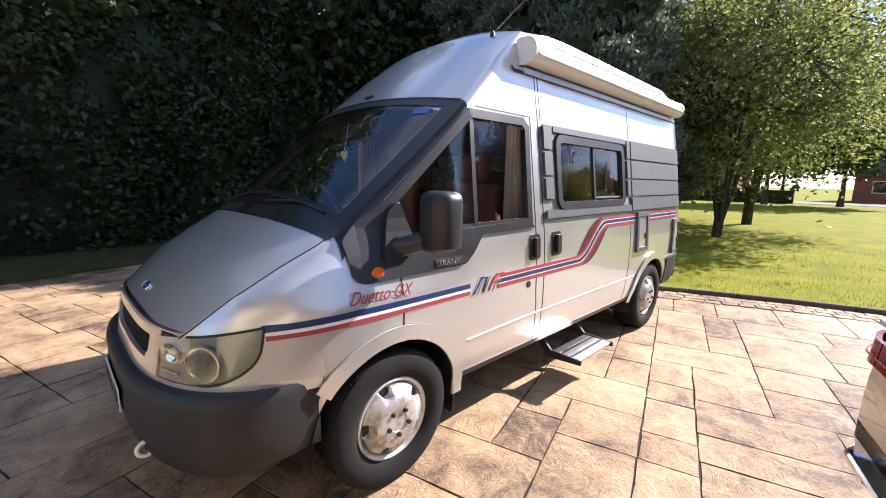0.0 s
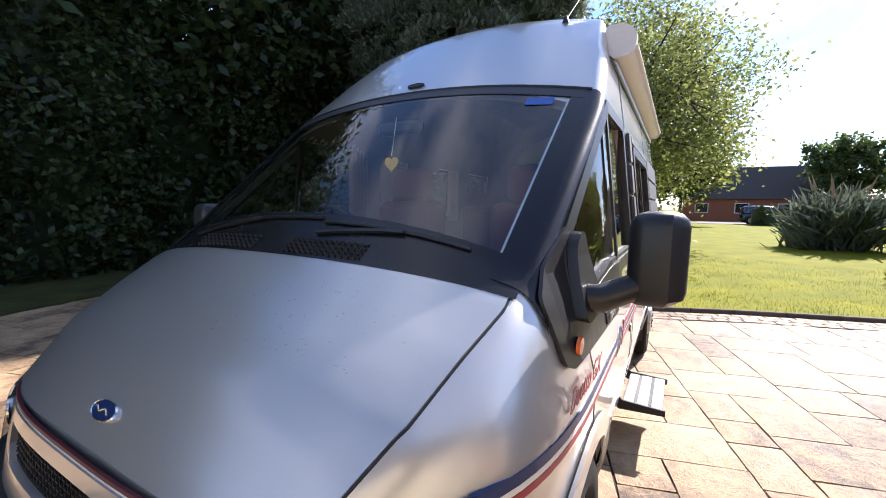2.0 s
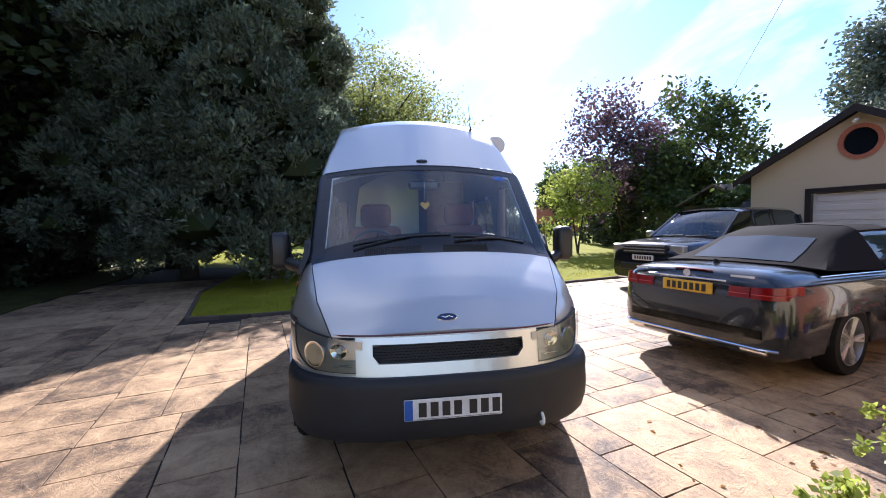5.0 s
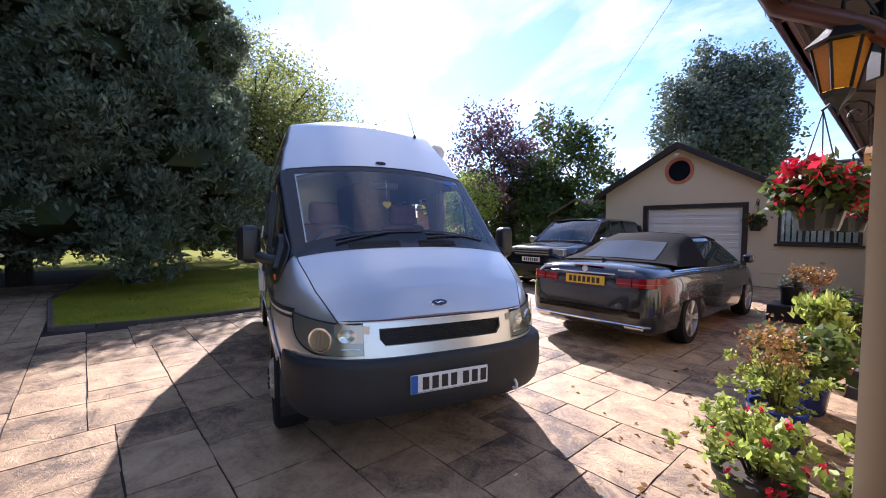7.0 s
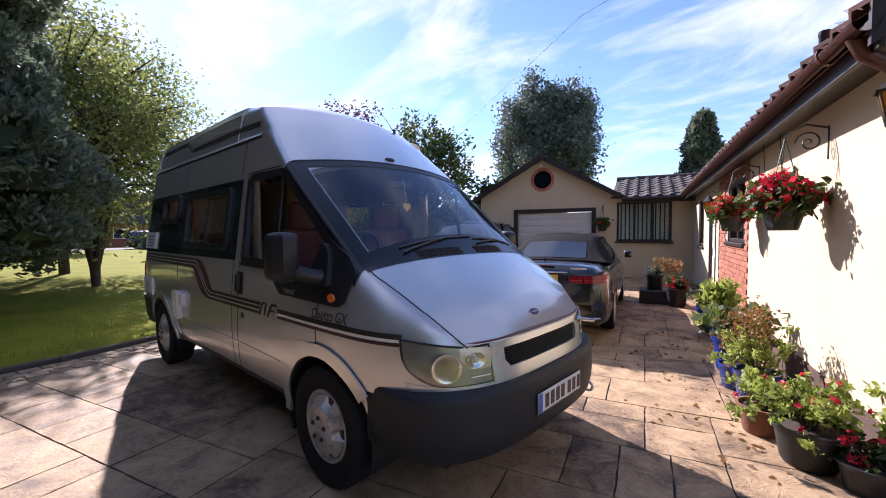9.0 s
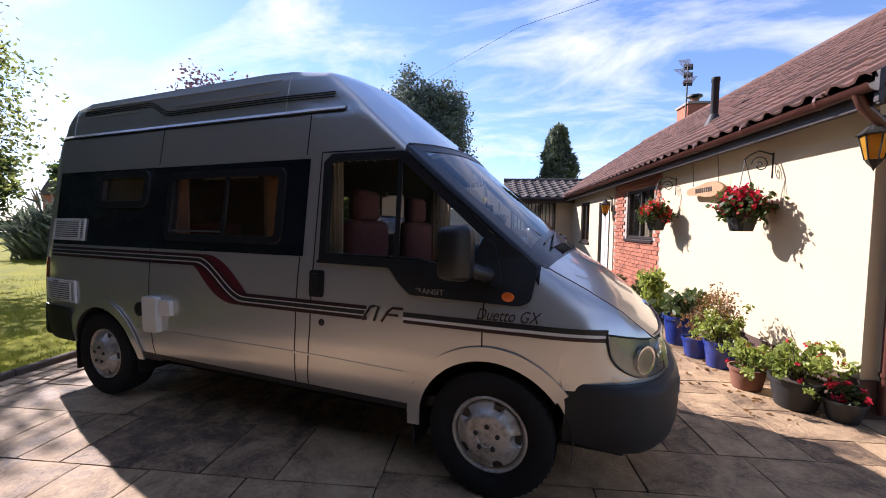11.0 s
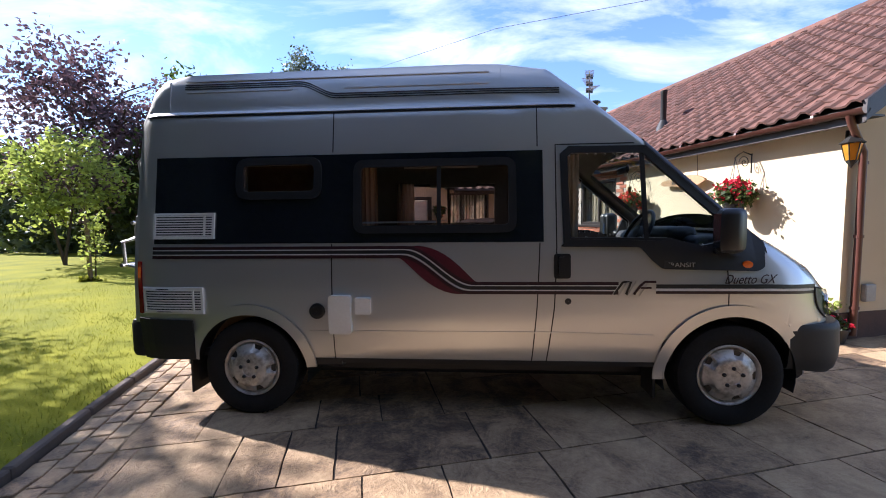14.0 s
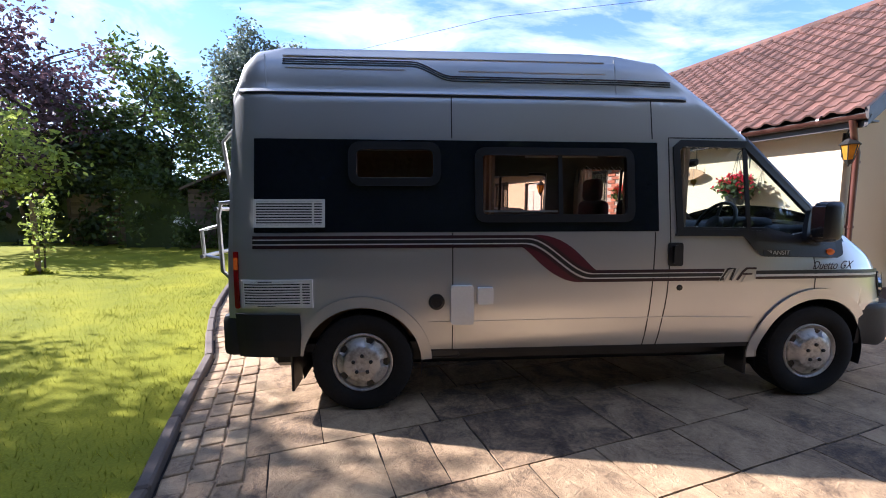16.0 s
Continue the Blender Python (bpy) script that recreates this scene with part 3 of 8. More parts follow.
# raised ribs of the high top, its rain channel and the floor
for sgn in (1, -1):
    part("rain_gutter", strip_on_side([(-4.10, 2.192), (-2.5, 2.190), (-1.20, 2.188), (-1.0, 2.184)], 0.022, sgn, 0.014), M_ROOF, van)
    part("gutter_seal", strip_on_side([(-4.10, 2.170), (-1.0, 2.164)], 0.012, sgn, 0.004), M_BLACK, van)
    for z, x0, x1 in ((2.44, -3.82, -1.58), (2.355, -3.80, -3.00), (2.355, -2.62, -1.58)):
        part("roof_rib", strip_on_side([(x0, z), (x1, z)], 0.009, sgn, 0.007), M_ROOF, van)
    part("roof_seam", strip_on_side([(-1.50, 2.205), (-1.50, 2.46)], 0.008, sgn, 0.004), M_ROOF, van)
    part("roof_seam", strip_on_side([(-3.92, 2.205), (-3.94, 2.44)], 0.008, sgn, 0.004), M_ROOF, van)
part("van_floor", box(-4.1, 0.2, -0.86, 0.86, 0.40, 0.46), M_BLACK, van)
# chassis box made this wide to keep light out from under the van
part("chassis", box(-4.0, 0.7, -0.68, 0.68, 0.22, 0.40, 0.04), M_BLACK, van)
# bonnet, scuttle and windscreen
bon = bmesh.new()
g = []
for j in range(33):
    f = -1 + 2 * j / 32
    row = []
    for i in range(29):
        t = i / 28
        x = 0.255 + t * (0.835 - 0.255)
        y = f * (lerp(x - 0.045 * t, WIDE) - 0.003)
        xr = x + (1 - f * f) * 0.085 * (1 - t) + (1 - f * f) * 0.01 * t - 0.045 * t * (f ** 4)
        row.append(bon.verts.new((xr, y, top_z(xr, y) + 0.003)))
    g.append(row)
for a, b in zip(g, g[1:]):
    for i in range(28):
        bon.faces.new((a[i], a[i + 1], b[i + 1], b[i]))
edge = [e for e in bon.edges if e.is_boundary]
e2 = bmesh.ops.extrude_edge_only(bon, edges=edge)
bmesh.ops.translate(bon, vec=(0, 0, -0.03), verts=[v for v in e2["geom"] if isinstance(v, bmesh.types.BMVert)])
bmesh.ops.recalc_face_normals(bon, faces=bon.faces)
bonnet = part("bonnet", bon, M_SILVER, van, "silver bonnet with a few water drops", True)
drops = bmesh.new()
rng = random.Random(4)
for i in range(90):
    x, y = rng.uniform(0.36, 0.6), rng.gauss(0.36, 0.14)
    if abs(y) < 0.66:
        bmesh.ops.create_icosphere(drops, subdivisions=1, radius=rng.uniform(0.0015, 0.004), matrix=Matrix.Translation((x, y, top_z(x, y) + 0.003)) @ Matrix.Diagonal((1, 1, 0.5, 1)))
tagged(part("water_drops", drops, M_LAMP, bonnet), kind="stuff")
for sgn in (1, -1):
    sl = [(x, sgn * lerp(x, WIDE)) for x in np.linspace(0.25, 0.80, 20)]
    part("bonnet_gap", tube([(x, y, top_z(x, y) - 0.001) for x, y in sl], 0.0032, 6), M_BLACK, van)
# black scuttle panel with grilles
def scut(y):
    f = abs(y) / 0.84
    return 0.215 + 0.03 * (1 - f * f), 0.262 + (1 - f * f) * 0.082
sp = height_patch(-0.82, 0.82, lambda y: (scut(y)[0] - 0.06, scut(y)[1]), 6, 40, 0.0045)
part("scuttle", sp, M_SCUTTLE, van, "black plastic scuttle panel below the windscreen", True)
for sgn, y0, y1 in ((1, 0.06, 0.36), (-1, 0.10, 0.46)):
    gr = bmesh.new()
    for i in range(26):
        for j in range(4):
            y = sgn * (y0 + (y1 - y0) * i / 25)
            x = scut(y)[1] - 0.015 - j * 0.014 - 0.004 * (i % 2)
            box(x - 0.005, x + 0.005, y - 0.004, y + 0.004, top_z(x, y) + 0.002, top_z(x, y) + 0.010, bm=gr)
    part("air_intake", gr, M_PLASTIC, van)
ws = height_patch(-0.785, 0.785, lambda y: (x_at_height(1.955 - 0.06 * (y / 0.8) ** 2, y), scut(y)[0] - 0.055), 18, 30, 0.004)
screen = part("windscreen", ws, M_GLASS, van, "large raked windscreen", True)
screen.visible_shadow = False
# black border of the screen
for sgn in (1, -1):
    bl = bmesh.new()
    gg = []
    for i in range(25):
        x = -0.55 + (0.235 + 0.55) * i / 24
        yo = lerp(x, WIDE) + 0.002
        row = [bl.verts.new((x + (yo - yy) * 0.10, sgn * yy, top_z(x + (yo - yy) * 0.10, yy) + 0.007)) for yy in (yo - 0.060, yo - 0.040, yo - 0.02)]
        gg.append(row + [bl.verts.new((x, sgn * y, z)) for y, z in section(x, -0.006)[53:44:-1]])
    for a, b in zip(gg, gg[1:]):
        for i in range(len(a) - 1):
            bl.faces.new((a[i], a[i + 1], b[i + 1], b[i]))
    bmesh.ops.recalc_face_normals(bl, faces=bl.faces)
    part("screen_pillar", bl, M_SCUTTLE, van, "black screen pillar with speckled drops", True)
tb = height_patch(-0.80, 0.80, lambda y: (x_at_height(1.975 - 0.055 * (y / 0.8) ** 2, y), x_at_height(1.935 - 0.06 * (y / 0.8) ** 2, y)), 2, 30, 0.008)
part("screen_top_band", tb, M_BLACK, van, smooth=True)
part("screen_seal", tube([(x_at_height(1.98 - 0.055 * (y / 0.8) ** 2, y), y, 1.98 - 0.055 * (y / 0.8) ** 2 + 0.004) for y in np.linspace(-0.82, 0.82, 24)], 0.009, 6), M_BLACK, van)
# badge, roof oval and windscreen sticker
def plaque(name, x, y, rx, ry, material, rim, parent, label=""):
    d = Vector((top_z(x + 0.01, y) - top_z(x - 0.01, y), 0, -0.02)).normalized()
    nrm = Vector((-(top_z(x + 0.01, y) - top_z(x - 0.01, y)) / 0.02, 0, 1)).normalized()
    m = Matrix.Translation((x, y, top_z(x, y) + 0.002)) @ nrm.to_track_quat("Z", "Y").to_matrix().to_4x4()
    w = m.to_3x3().inverted() @ Vector((0, 1, 0))
    m = m @ Matrix.Rotation(math.atan2(w.y, w.x), 4, "Z")
    o = part(name, lathe([(1.0, 0), (1.0, 0.006), (0.92, 0.009), (0.88, 0.007)], 36, m @ Matrix.Diagonal((rx, ry, 1, 1))), rim, parent, label, True)
    part("badge_face", lathe([(0.90, 0.006), (0.5, 0.0085), (0.001, 0.009)], 36, m @ Matrix.Diagonal((rx, ry, 1, 1))), material, o, smooth=True)
    return o, m
bo, bmx = plaque("badge", 0.795, 0.0, 0.058, 0.024, M_MARINE, M_CHROME, van, "blue oval badge with chrome rim")
part("badge_bar", tube([bmx @ Vector((x, 0.004 * math.sin(x * 160), 0.0105)) for x in np.linspace(-0.032, 0.032, 15)], 0.0022, 5), M_CHROME, bo)
plaque("roof_badge", -0.52, 0.0, 0.048, 0.020, M_PLASTIC, M_PLASTIC, van, "small dark oval plate above the windscreen")
part("tax_sticker", height_patch(0.60, 0.70, lambda y: (x_at_height(1.88, y), x_at_height(1.845, y)), 2, 2, 0.009), M_BLUE, van, "blue windscreen sticker")
hs = bmesh.new()
hp = [(16 * math.sin(a) ** 3, 13 * math.cos(a) - 5 * math.cos(2 * a) - 2 * math.cos(3 * a) - math.cos(4 * a)) for a in np.linspace(0, 2 * math.pi, 24, endpoint=False)]
part("heart_hanger", prism([(a * 0.0024, b * 0.0024 + 1.645) for a, b in hp], -0.325, -0.319, "x"), M_PLATE_Y, van, "pale yellow heart hanging below the mirror")
part("hanger_cord", tube([(-0.322, 0, 1.68), (-0.36, 0, 1.86)], 0.0015, 5), M_WHITE, van)
part("rear_view_mirror", box(-0.40, -0.37, -0.13, 0.13, 1.78, 1.85, 0.02), M_BLACK, van)
# front panel, mesh grille, bumper and lamps
part("front_panel_top", front_patch(-0.505, 0.505, 0.848, 0.884, -0.004, thick=0.018), M_SILVER, van, smooth=True)
part("bonnet_strip", front_patch(-0.635, 0.635, 0.889, 0.897, 0.002, thick=0.008), M_MAROON, van, "faded red and white strip below the bonnet edge")
part("bonnet_strip", front_patch(-0.635, 0.635, 0.884, 0.8885, 0.003, thick=0.006), M_WHITE, van)
part("front_panel_bottom", front_patch(-0.505, 0.505, 0.645, 0.748, -0.004, thick=0.018), M_SILVER, van, smooth=True)
for sgn in (1, -1):
    part("front_panel_side", front_patch(sgn * 0.415, sgn * 0.505, 0.748, 0.848, -0.004, 6, thick=0.018), M_SILVER, van, smooth=True)
    part("panel_corner", front_patch(sgn * 0.385, sgn * 0.416, lambda y: 0.748, lambda y: 0.752 + 0.035 * (abs(y) - 0.385) / 0.03, -0.004, 5, 2, thick=0.017), M_SILVER, van)
    part("lamp_surround", front_patch(sgn * 0.505, sgn * 0.86, 0.640, lambda y: 0.698 + 0.022 * max(0.0, (abs(y) - 0.70) / 0.16) ** 2, -0.004, 16, thick=0.016), M_SILVER, van, smooth=True)
    part("panel_core", front_patch(sgn * 0.38, sgn * 0.80, 0.64, 0.88, -0.09, 12), M_BLACK, van)
grille = part("grille", front_patch(-0.44, 0.44, 0.740, 0.855, -0.03), M_BLACK, van, "black honeycomb mesh grille")
gm = bmesh.new()
for r in range(7):
    for c in range(36):
        y = -0.41 + 0.82 * (c + 0.5 * (r % 2)) / 35.5
        z = 0.756 + r * 0.0148
        x = nose_x(y, z) - 0.014
        box(x, x + 0.012, y - 0.0075, y + 0.0075, z - 0.0028, z + 0.0028, bm=gm)
        box(x, x + 0.010, y - 0.0120, y - 0.0095, z - 0.003, z + 0.012, bm=gm)
part("grille_mesh", gm, M_PLASTIC, grille)
bp = bmesh.new()
prof = [(0.680, -0.10), (0.684, 0.022), (0.668, 0.040), (0.640, 0.048), (0.600, 0.045), (0.52, 0.050), (0.44, 0.046), (0.37, 0.028), (0.335, 0.0), (0.33, -0.12)]
path = []
for t in np.linspace(-1, 1, 61):
    a = t * math.pi / 2
    s, c = math.sin(a), math.cos(a)
    path.append((0.25 + 0.665 * abs(c) ** (2 / 3.2), 0.915 * math.copysign(abs(s) ** (2 / 3.2), s)))
path = [(0.37, -0.918)] + [p for p in path if p[0] > 0.40] + [(0.37, 0.918)]
gb = []
for k, (x, y) in enumerate(path):
    a, b = path[max(0, k - 1)], path[min(len(path) - 1, k + 1)]
    d = Vector((b[0] - a[0], b[1] - a[1])).normalized()
    nrm = Vector((d.y, -d.x))
    if nrm.dot(Vector((x - 0.2, y))) < 0:
        nrm = -nrm
    sidef = max(0.0, min(1.0, (0.72 - x) / 0.3))
    gb.append([bp.verts.new((x + nrm.x * o, y + nrm.y * o * (1 - 0.75 * sidef), z if z > 0.5 else z + sidef * 0.05)) for z, o in prof])
for a, b in zip(gb, gb[1:]):
    for i in range(len(prof) - 1):
        bp.faces.new((a[i], a[i + 1], b[i + 1], b[i]))
bmesh.ops.recalc_face_normals(bp, faces=bp.faces)
bumper = part("front_bumper", bp, M_PLASTIC, van, "dark grey plastic front bumper, scuffed", True)
part("towing_hook", tube([(0.925 + 0.03 * math.sin(a), 0.50, 0.40 + 0.03 * math.cos(a)) for a in np.linspace(-0.5, 3.9, 16)], 0.009, 8), M_WHITE, bumper, "white towing eye")
for z in (0.48, 0.53, 0.58):
    part("bumper_hole", lathe([(0.016, 0), (0.015, 0.002), (0.001, 0.002)], 14, Matrix.Translation((nose_x(0.44, 0.5) + 0.040, 0.44, z)) @ Matrix.Rotation(math.pi / 2, 4, "Y")), M_BLACK, bumper)
pl = new("number_plate"); pl.parent = van
pl.matrix_local = Matrix.Translation((0.970, 0.0, 0.525)) @ Matrix.Rotation(math.pi / 2, 4, "Z") @ Matrix.Rotation(math.pi / 2, 4, "X")
part("plate_backing", box(-0.26, 0.26, -0.056, 0.056, 0, 0.006, 0.004), M_PLATE_W, pl)
part("plate_strip", box(-0.258, -0.215, -0.053, 0.053, 0.006, 0.0075), M_BLUE, pl)
for i in range(7):
    x = -0.185 + i * 0.062 + (0.02 if i > 3 else 0)
    part("plate_bar", box(x, x + 0.042, -0.038, 0.038, 0.006, 0.0075), M_BLACK, pl)
part("plate_border", box(-0.21, 0.25, -0.051, -0.049, 0.006, 0.0072), M_BLACK, pl)
# head lamps wrap round the corners
def lamp_point(f, h, sgn, out):
    """f runs from the grille to the outer tip, h from the lower edge to the upper one."""
    y = 0.500 + 0.362 * f
    e = max(0.0, min(1.0, (y - 0.66) / 0.202))
    zb = 0.695 + 0.180 * (1 - (1 - e ** 2.6) ** (1 / 2.6))
    zt = 0.877 + 0.050 * max(0.0, (y - 0.60) / 0.262) ** 1.5
    z = zb + (zt - zb) * h
    a, b = 1.02 - max(0.0, z - 0.58) * 0.20, lerp(z, SIDE)
    x = nose_x(y, z)
    nx, ny = ((x + 0.10) / a) ** 2.2 / a, (y / b) ** 2.2 / b
    q = math.hypot(nx, ny)
    return Vector((x + out * nx / q, sgn * (y + out * ny / q), z)), Vector((nx / q, sgn * ny / q, 0))
def lamp_surface(name, sgn, out, material, parent):
    fs = [1 - (1 - i / 28) ** 1.6 for i in range(29)]
    bm = bmesh.new()
    g = [[bm.verts.new(lamp_point(f, k / 10, sgn, out)[0]) for k in range(11)] for f in fs]
    for p, q in zip(g, g[1:]):
        for k in range(10):
            bm.faces.new((p[k], q[k], q[k + 1], p[k + 1]))
    bmesh.ops.recalc_face_normals(bm, faces=bm.faces)
    return part(name, bm, material, parent, smooth=True)
for sgn in (1, -1):
    hl = new("headlight"); hl.parent = van; hl["label"] = "large hazy headlight wrapping round the corner"
    lamp_surface("lamp_housing", sgn, 0.003, M_BOWL, hl)
    lamp_surface("lamp_lens", sgn, 0.026, M_LAMP, hl).visible_shadow = False
    for f, h, rw, rh in ((0.25, 0.66, 0.052, 0.042), (0.62, 0.46, 0.074, 0.072)):
        c, nrm = lamp_point(f, h, sgn, 0.004)
        m = Matrix.Translation(c) @ nrm.to_track_quat("Z", "Y").to_matrix().to_4x4() @ Matrix.Diagonal((rw, rh, 1, 1))
        part("reflector", lathe([(1.0, 0.0), (1.0, 0.017), (0.93, 0.017), (0.72, 0.010), (0.35, 0.005), (0.001, 0.004)], 24, m), M_CHROME, hl, smooth=True)
    c, nrm = lamp_point(0.25, 0.66, sgn, 0.008)
    part("bulb", lathe([(0.013, 0.0), (0.013, 0.010), (0.008, 0.014), (0.001, 0.015)], 14, Matrix.Translation(c) @ nrm.to_track_quat("Z", "Y").to_matrix().to_4x4()), M_WHITE, hl, smooth=True)
    c, nrm = lamp_point(0.62, 0.46, sgn, 0.016)
    side = Vector((-nrm.y, nrm.x, 0))
    for k in range(-7, 8):
        hh = 0.068 * math.sqrt(1 - (k / 8.2) ** 2)
        o = c + side * (0.0086 * k)
        part("ribbed_glass", tube([o - Vector((0, 0, hh)), o, o + Vector((0, 0, hh))], 0.0034, 6), M_RIB, hl, smooth=True)
    c, nrm = lamp_point(0.22, 0.22, sgn, 0.006)
    side = Vector((-nrm.y, nrm.x, 0))
    part("lamp_fin", tube([c - side * 0.05, c, c + side * 0.06], 0.006, 6), M_RIB, hl, smooth=True)
    fs = [1 - (1 - i / 28) ** 1.6 for i in range(29)]
    rim = [lamp_point(f, 0.0, sgn, 0.004)[0] for f in fs] + [lamp_point(f, 1.0, sgn, 0.004)[0] for f in fs[::-1]]
    part("lamp_seal", tube(rim + rim[:1], 0.0055, 6), M_PLASTIC, hl, "thin dark seal round the lens", smooth=True)
# sides
ARC = lambda ax, az, r, a0, a1, n=28: [(ax + r * math.cos(t), az + r * math.sin(t)) for t in np.linspace(a0, a1, n)]
for sgn in (1, -1):
    for (ax, az, r), a0, a1 in ((ARCHES[0], 0.62, math.pi + 0.06), (ARCHES[1], 0.04, math.pi - 0.16)):
        part("arch_flare", strip_on_side(ARC(ax, az, r + 0.028, a0, a1), 0.075, sgn, 0.016), M_SILVER, van, smooth=True)
        wellp = [(ax + r * math.cos(t), az + r * math.sin(t)) for t in np.linspace(-0.25, math.pi + 0.25, 24)]
        wb = bmesh.new()
        q0 = [wb.verts.new((a, sgn * 0.935, b)) for a, b in wellp]; q1 = [wb.verts.new((a, sgn * 0.55, b)) for a, b in wellp]
        for i in range(23):
            wb.faces.new((q0[i], q0[i + 1], q1[i + 1], q1[i]))
        wb.faces.new(q1)
        part("wheel_arch", wb, M_BLACK, van)
    part("mud_flap", box(-0.475, -0.455, sgn * 0.70, sgn * 0.90, 0.16, 0.52, 0.006), M_BLACK, van)
    part("mud_flap", box(-3.80, -3.78, sgn * 0.68, sgn * 0.90, 0.13, 0.50, 0.006), M_BLACK, van)
    # shut lines
    for pts in ([(-1.20, 0.42), (-1.155, 0.80), (-1.14, 1.20), (-1.14, 1.90), (-0.62, 1.90)], [(-0.04, 0.775), (-0.04, 1.10)], [(-0.47, 0.42), (-0.44, 0.56), (-0.33, 0.68), (-0.2, 0.75), (-0.04, 0.775)], [(-1.25, 0.42), (-1.25, 0.6), (-1.225, 1.92), (-1.225, 2.16)] if sgn == 1 else [(-1.30, 0.42), (-1.27, 0.8), (-1.25, 1.24)], [(-2.68, 0.42), (-2.68, 1.24)], [(-2.68, 1.88), (-2.68, 2.16)], [(-1.26, 1.89), (-1.26, 2.16)]):
        part("shut_line", strip_on_side(pts, 0.008, sgn, 0.0015), M_BLACK, van)
    part("rubbing_crease", strip_on_side([(-0.50, 0.615), (-1.12, 0.63), (-2.85, 0.625)], 0.010, sgn, 0.005), M_SILVER, van)
    part("sill", strip_on_side([(-0.45, 0.405), (-2.9, 0.405)], 0.035, sgn, 0.003), M_BLACK, van)
    part("rear_bumper_corner", on_side([(-4.13, 0.40), (-3.72, 0.40), (-3.70, 0.55), (-3.70, 0.70), (-4.13, 0.71)], sgn, 0.012, 0.012), M_PLASTIC, van)
    # cab door glass and its black surround
    part("door_surround", on_side(rounded([(-1.12, 1.212), (-0.60, 1.206), (-0.53, 1.12), (-0.46, 1.062), (0.15, 1.045), (0.20, 1.07), (0.225, 1.235), (0.13, 1.32), (-0.02, 1.41), (-0.02, 1.235), (-0.20, 1.20), (-0.42, 1.245), (-0.60, 1.252), (-1.06, 1.262)], 0.02), sgn, 0.004, 0.010), M_BLACK, van, "black plastic trim round the mirror base")
    part("window_rubber", ring_on_side(grow(DOORWIN, 0.036), grow(DOORWIN, -0.012), sgn, 0.004), M_BLACK, van)
    gp = part("door_glass", pane_on_side(grow(DOORWIN, 0.004), sgn, -0.012), M_GLASS, van, smooth=True)
    gp.visible_shadow = False
    part("quarter_pillar", strip_on_side([(-0.56, 1.25), (-0.575, 1.84)], 0.030, sgn, 0.006), M_BLACK, van)
    part("side_indicator", lathe([(0.034, 0), (0.030, 0.010), (0.001, 0.014)], 18, Matrix.Translation((0.085, sgn * (side_y(0.085, 1.088) + 0.013), 1.088)) @ Matrix.Rotation(-sgn * math.pi / 2, 4, "X") @ Matrix.Diagonal((1, 0.75, 1, 1))), M_AMBER, van, "orange side indicator", True)
    # model name strip
    part("name_strip", on_side([(-0.455, 1.070), (-0.245, 1.068), (-0.245, 1.108), (-0.455, 1.110)], sgn, 0.014, 0.004), M_PLASTIC, van)
    lettering("model_name", "TRANSIT", 0.043, Matrix.Translation((-0.35, sgn * (side_y(-0.35, 1.088) + 0.020), 1.088)) @ Matrix.Rotation(math.pi if sgn == 1 else 0, 4, "Z") @ Matrix.Rotation(math.pi / 2, 4, "X"), M_STEEL, van, 0, 0.001, 1.1)
    # door mirror
    dm = new("door_mirror"); dm.parent = van; dm["label"] = "big black door mirror on a stubby arm"
    mb = box(-0.195, -0.055, sgn * 1.03, sgn * 1.185, 1.178, 1.452, 0.045, 3)
    for v in mb.verts:
        v.co.x -= 0.03 if abs(v.co.y) > 1.14 else 0
        if v.co.z < 1.2:
            v.co.y -= sgn * 0.01
    part("mirror_housing", mb, M_BLACK, dm, smooth=True)
    part("mirror_glass", box(-0.202, -0.197, sgn * 1.055, sgn * 1.165, 1.21, 1.42, 0.001), M_CHROME, dm)
    part("mirror_arm", tube([(-0.02, sgn * 0.87, 1.195), (-0.03, sgn * 0.97, 1.20), (-0.10, sgn * 1.06, 1.235)], 0.045, 10, r1=0.04), M_BLACK, dm, smooth=True)
    part("mirror_base", on_side(rounded([(-0.14, 1.16), (0.06, 1.14), (0.0, 1.36), (-0.06, 1.40)], 0.03), sgn, 0.012, 0.035), M_BLACK, dm)
    # handles and lock
    hx = (-1.12, -1.385) if sgn == 1 else (-1.105,)
    for x in hx:
        hd = new("door_handle"); hd.parent = van
        part("handle_cup", on_side(rounded([(x - 0.055, 1.00), (x + 0.055, 1.00), (x + 0.055, 1.165), (x - 0.055, 1.165)], 0.02), sgn, 0.001, 0.006), M_BLACK, hd)
        part("handle_grip", on_side(rounded([(x - 0.025, 1.02), (x + 0.020, 1.02), (x + 0.020, 1.145), (x - 0.025, 1.145)], 0.01), sgn, 0.010, 0.022), M_BLACK, hd)
    part("door_lock", lathe([(0.022, 0), (0.020, 0.006), (0.001, 0.007)], 16, Matrix.Translation((-1.065, sgn * side_y(-1.065, 0.845), 0.845)) @ Matrix.Rotation(-sgn * math.pi / 2, 4, "X")), M_BLACK, van)
    # stripes along the side
    off = 0.0035
    # same stripes in two sets: navy and red left, black and dark maroon right
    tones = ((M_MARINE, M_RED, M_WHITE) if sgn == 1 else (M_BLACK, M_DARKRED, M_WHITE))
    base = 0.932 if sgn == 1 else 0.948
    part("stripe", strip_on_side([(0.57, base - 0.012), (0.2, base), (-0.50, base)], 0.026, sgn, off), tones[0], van)
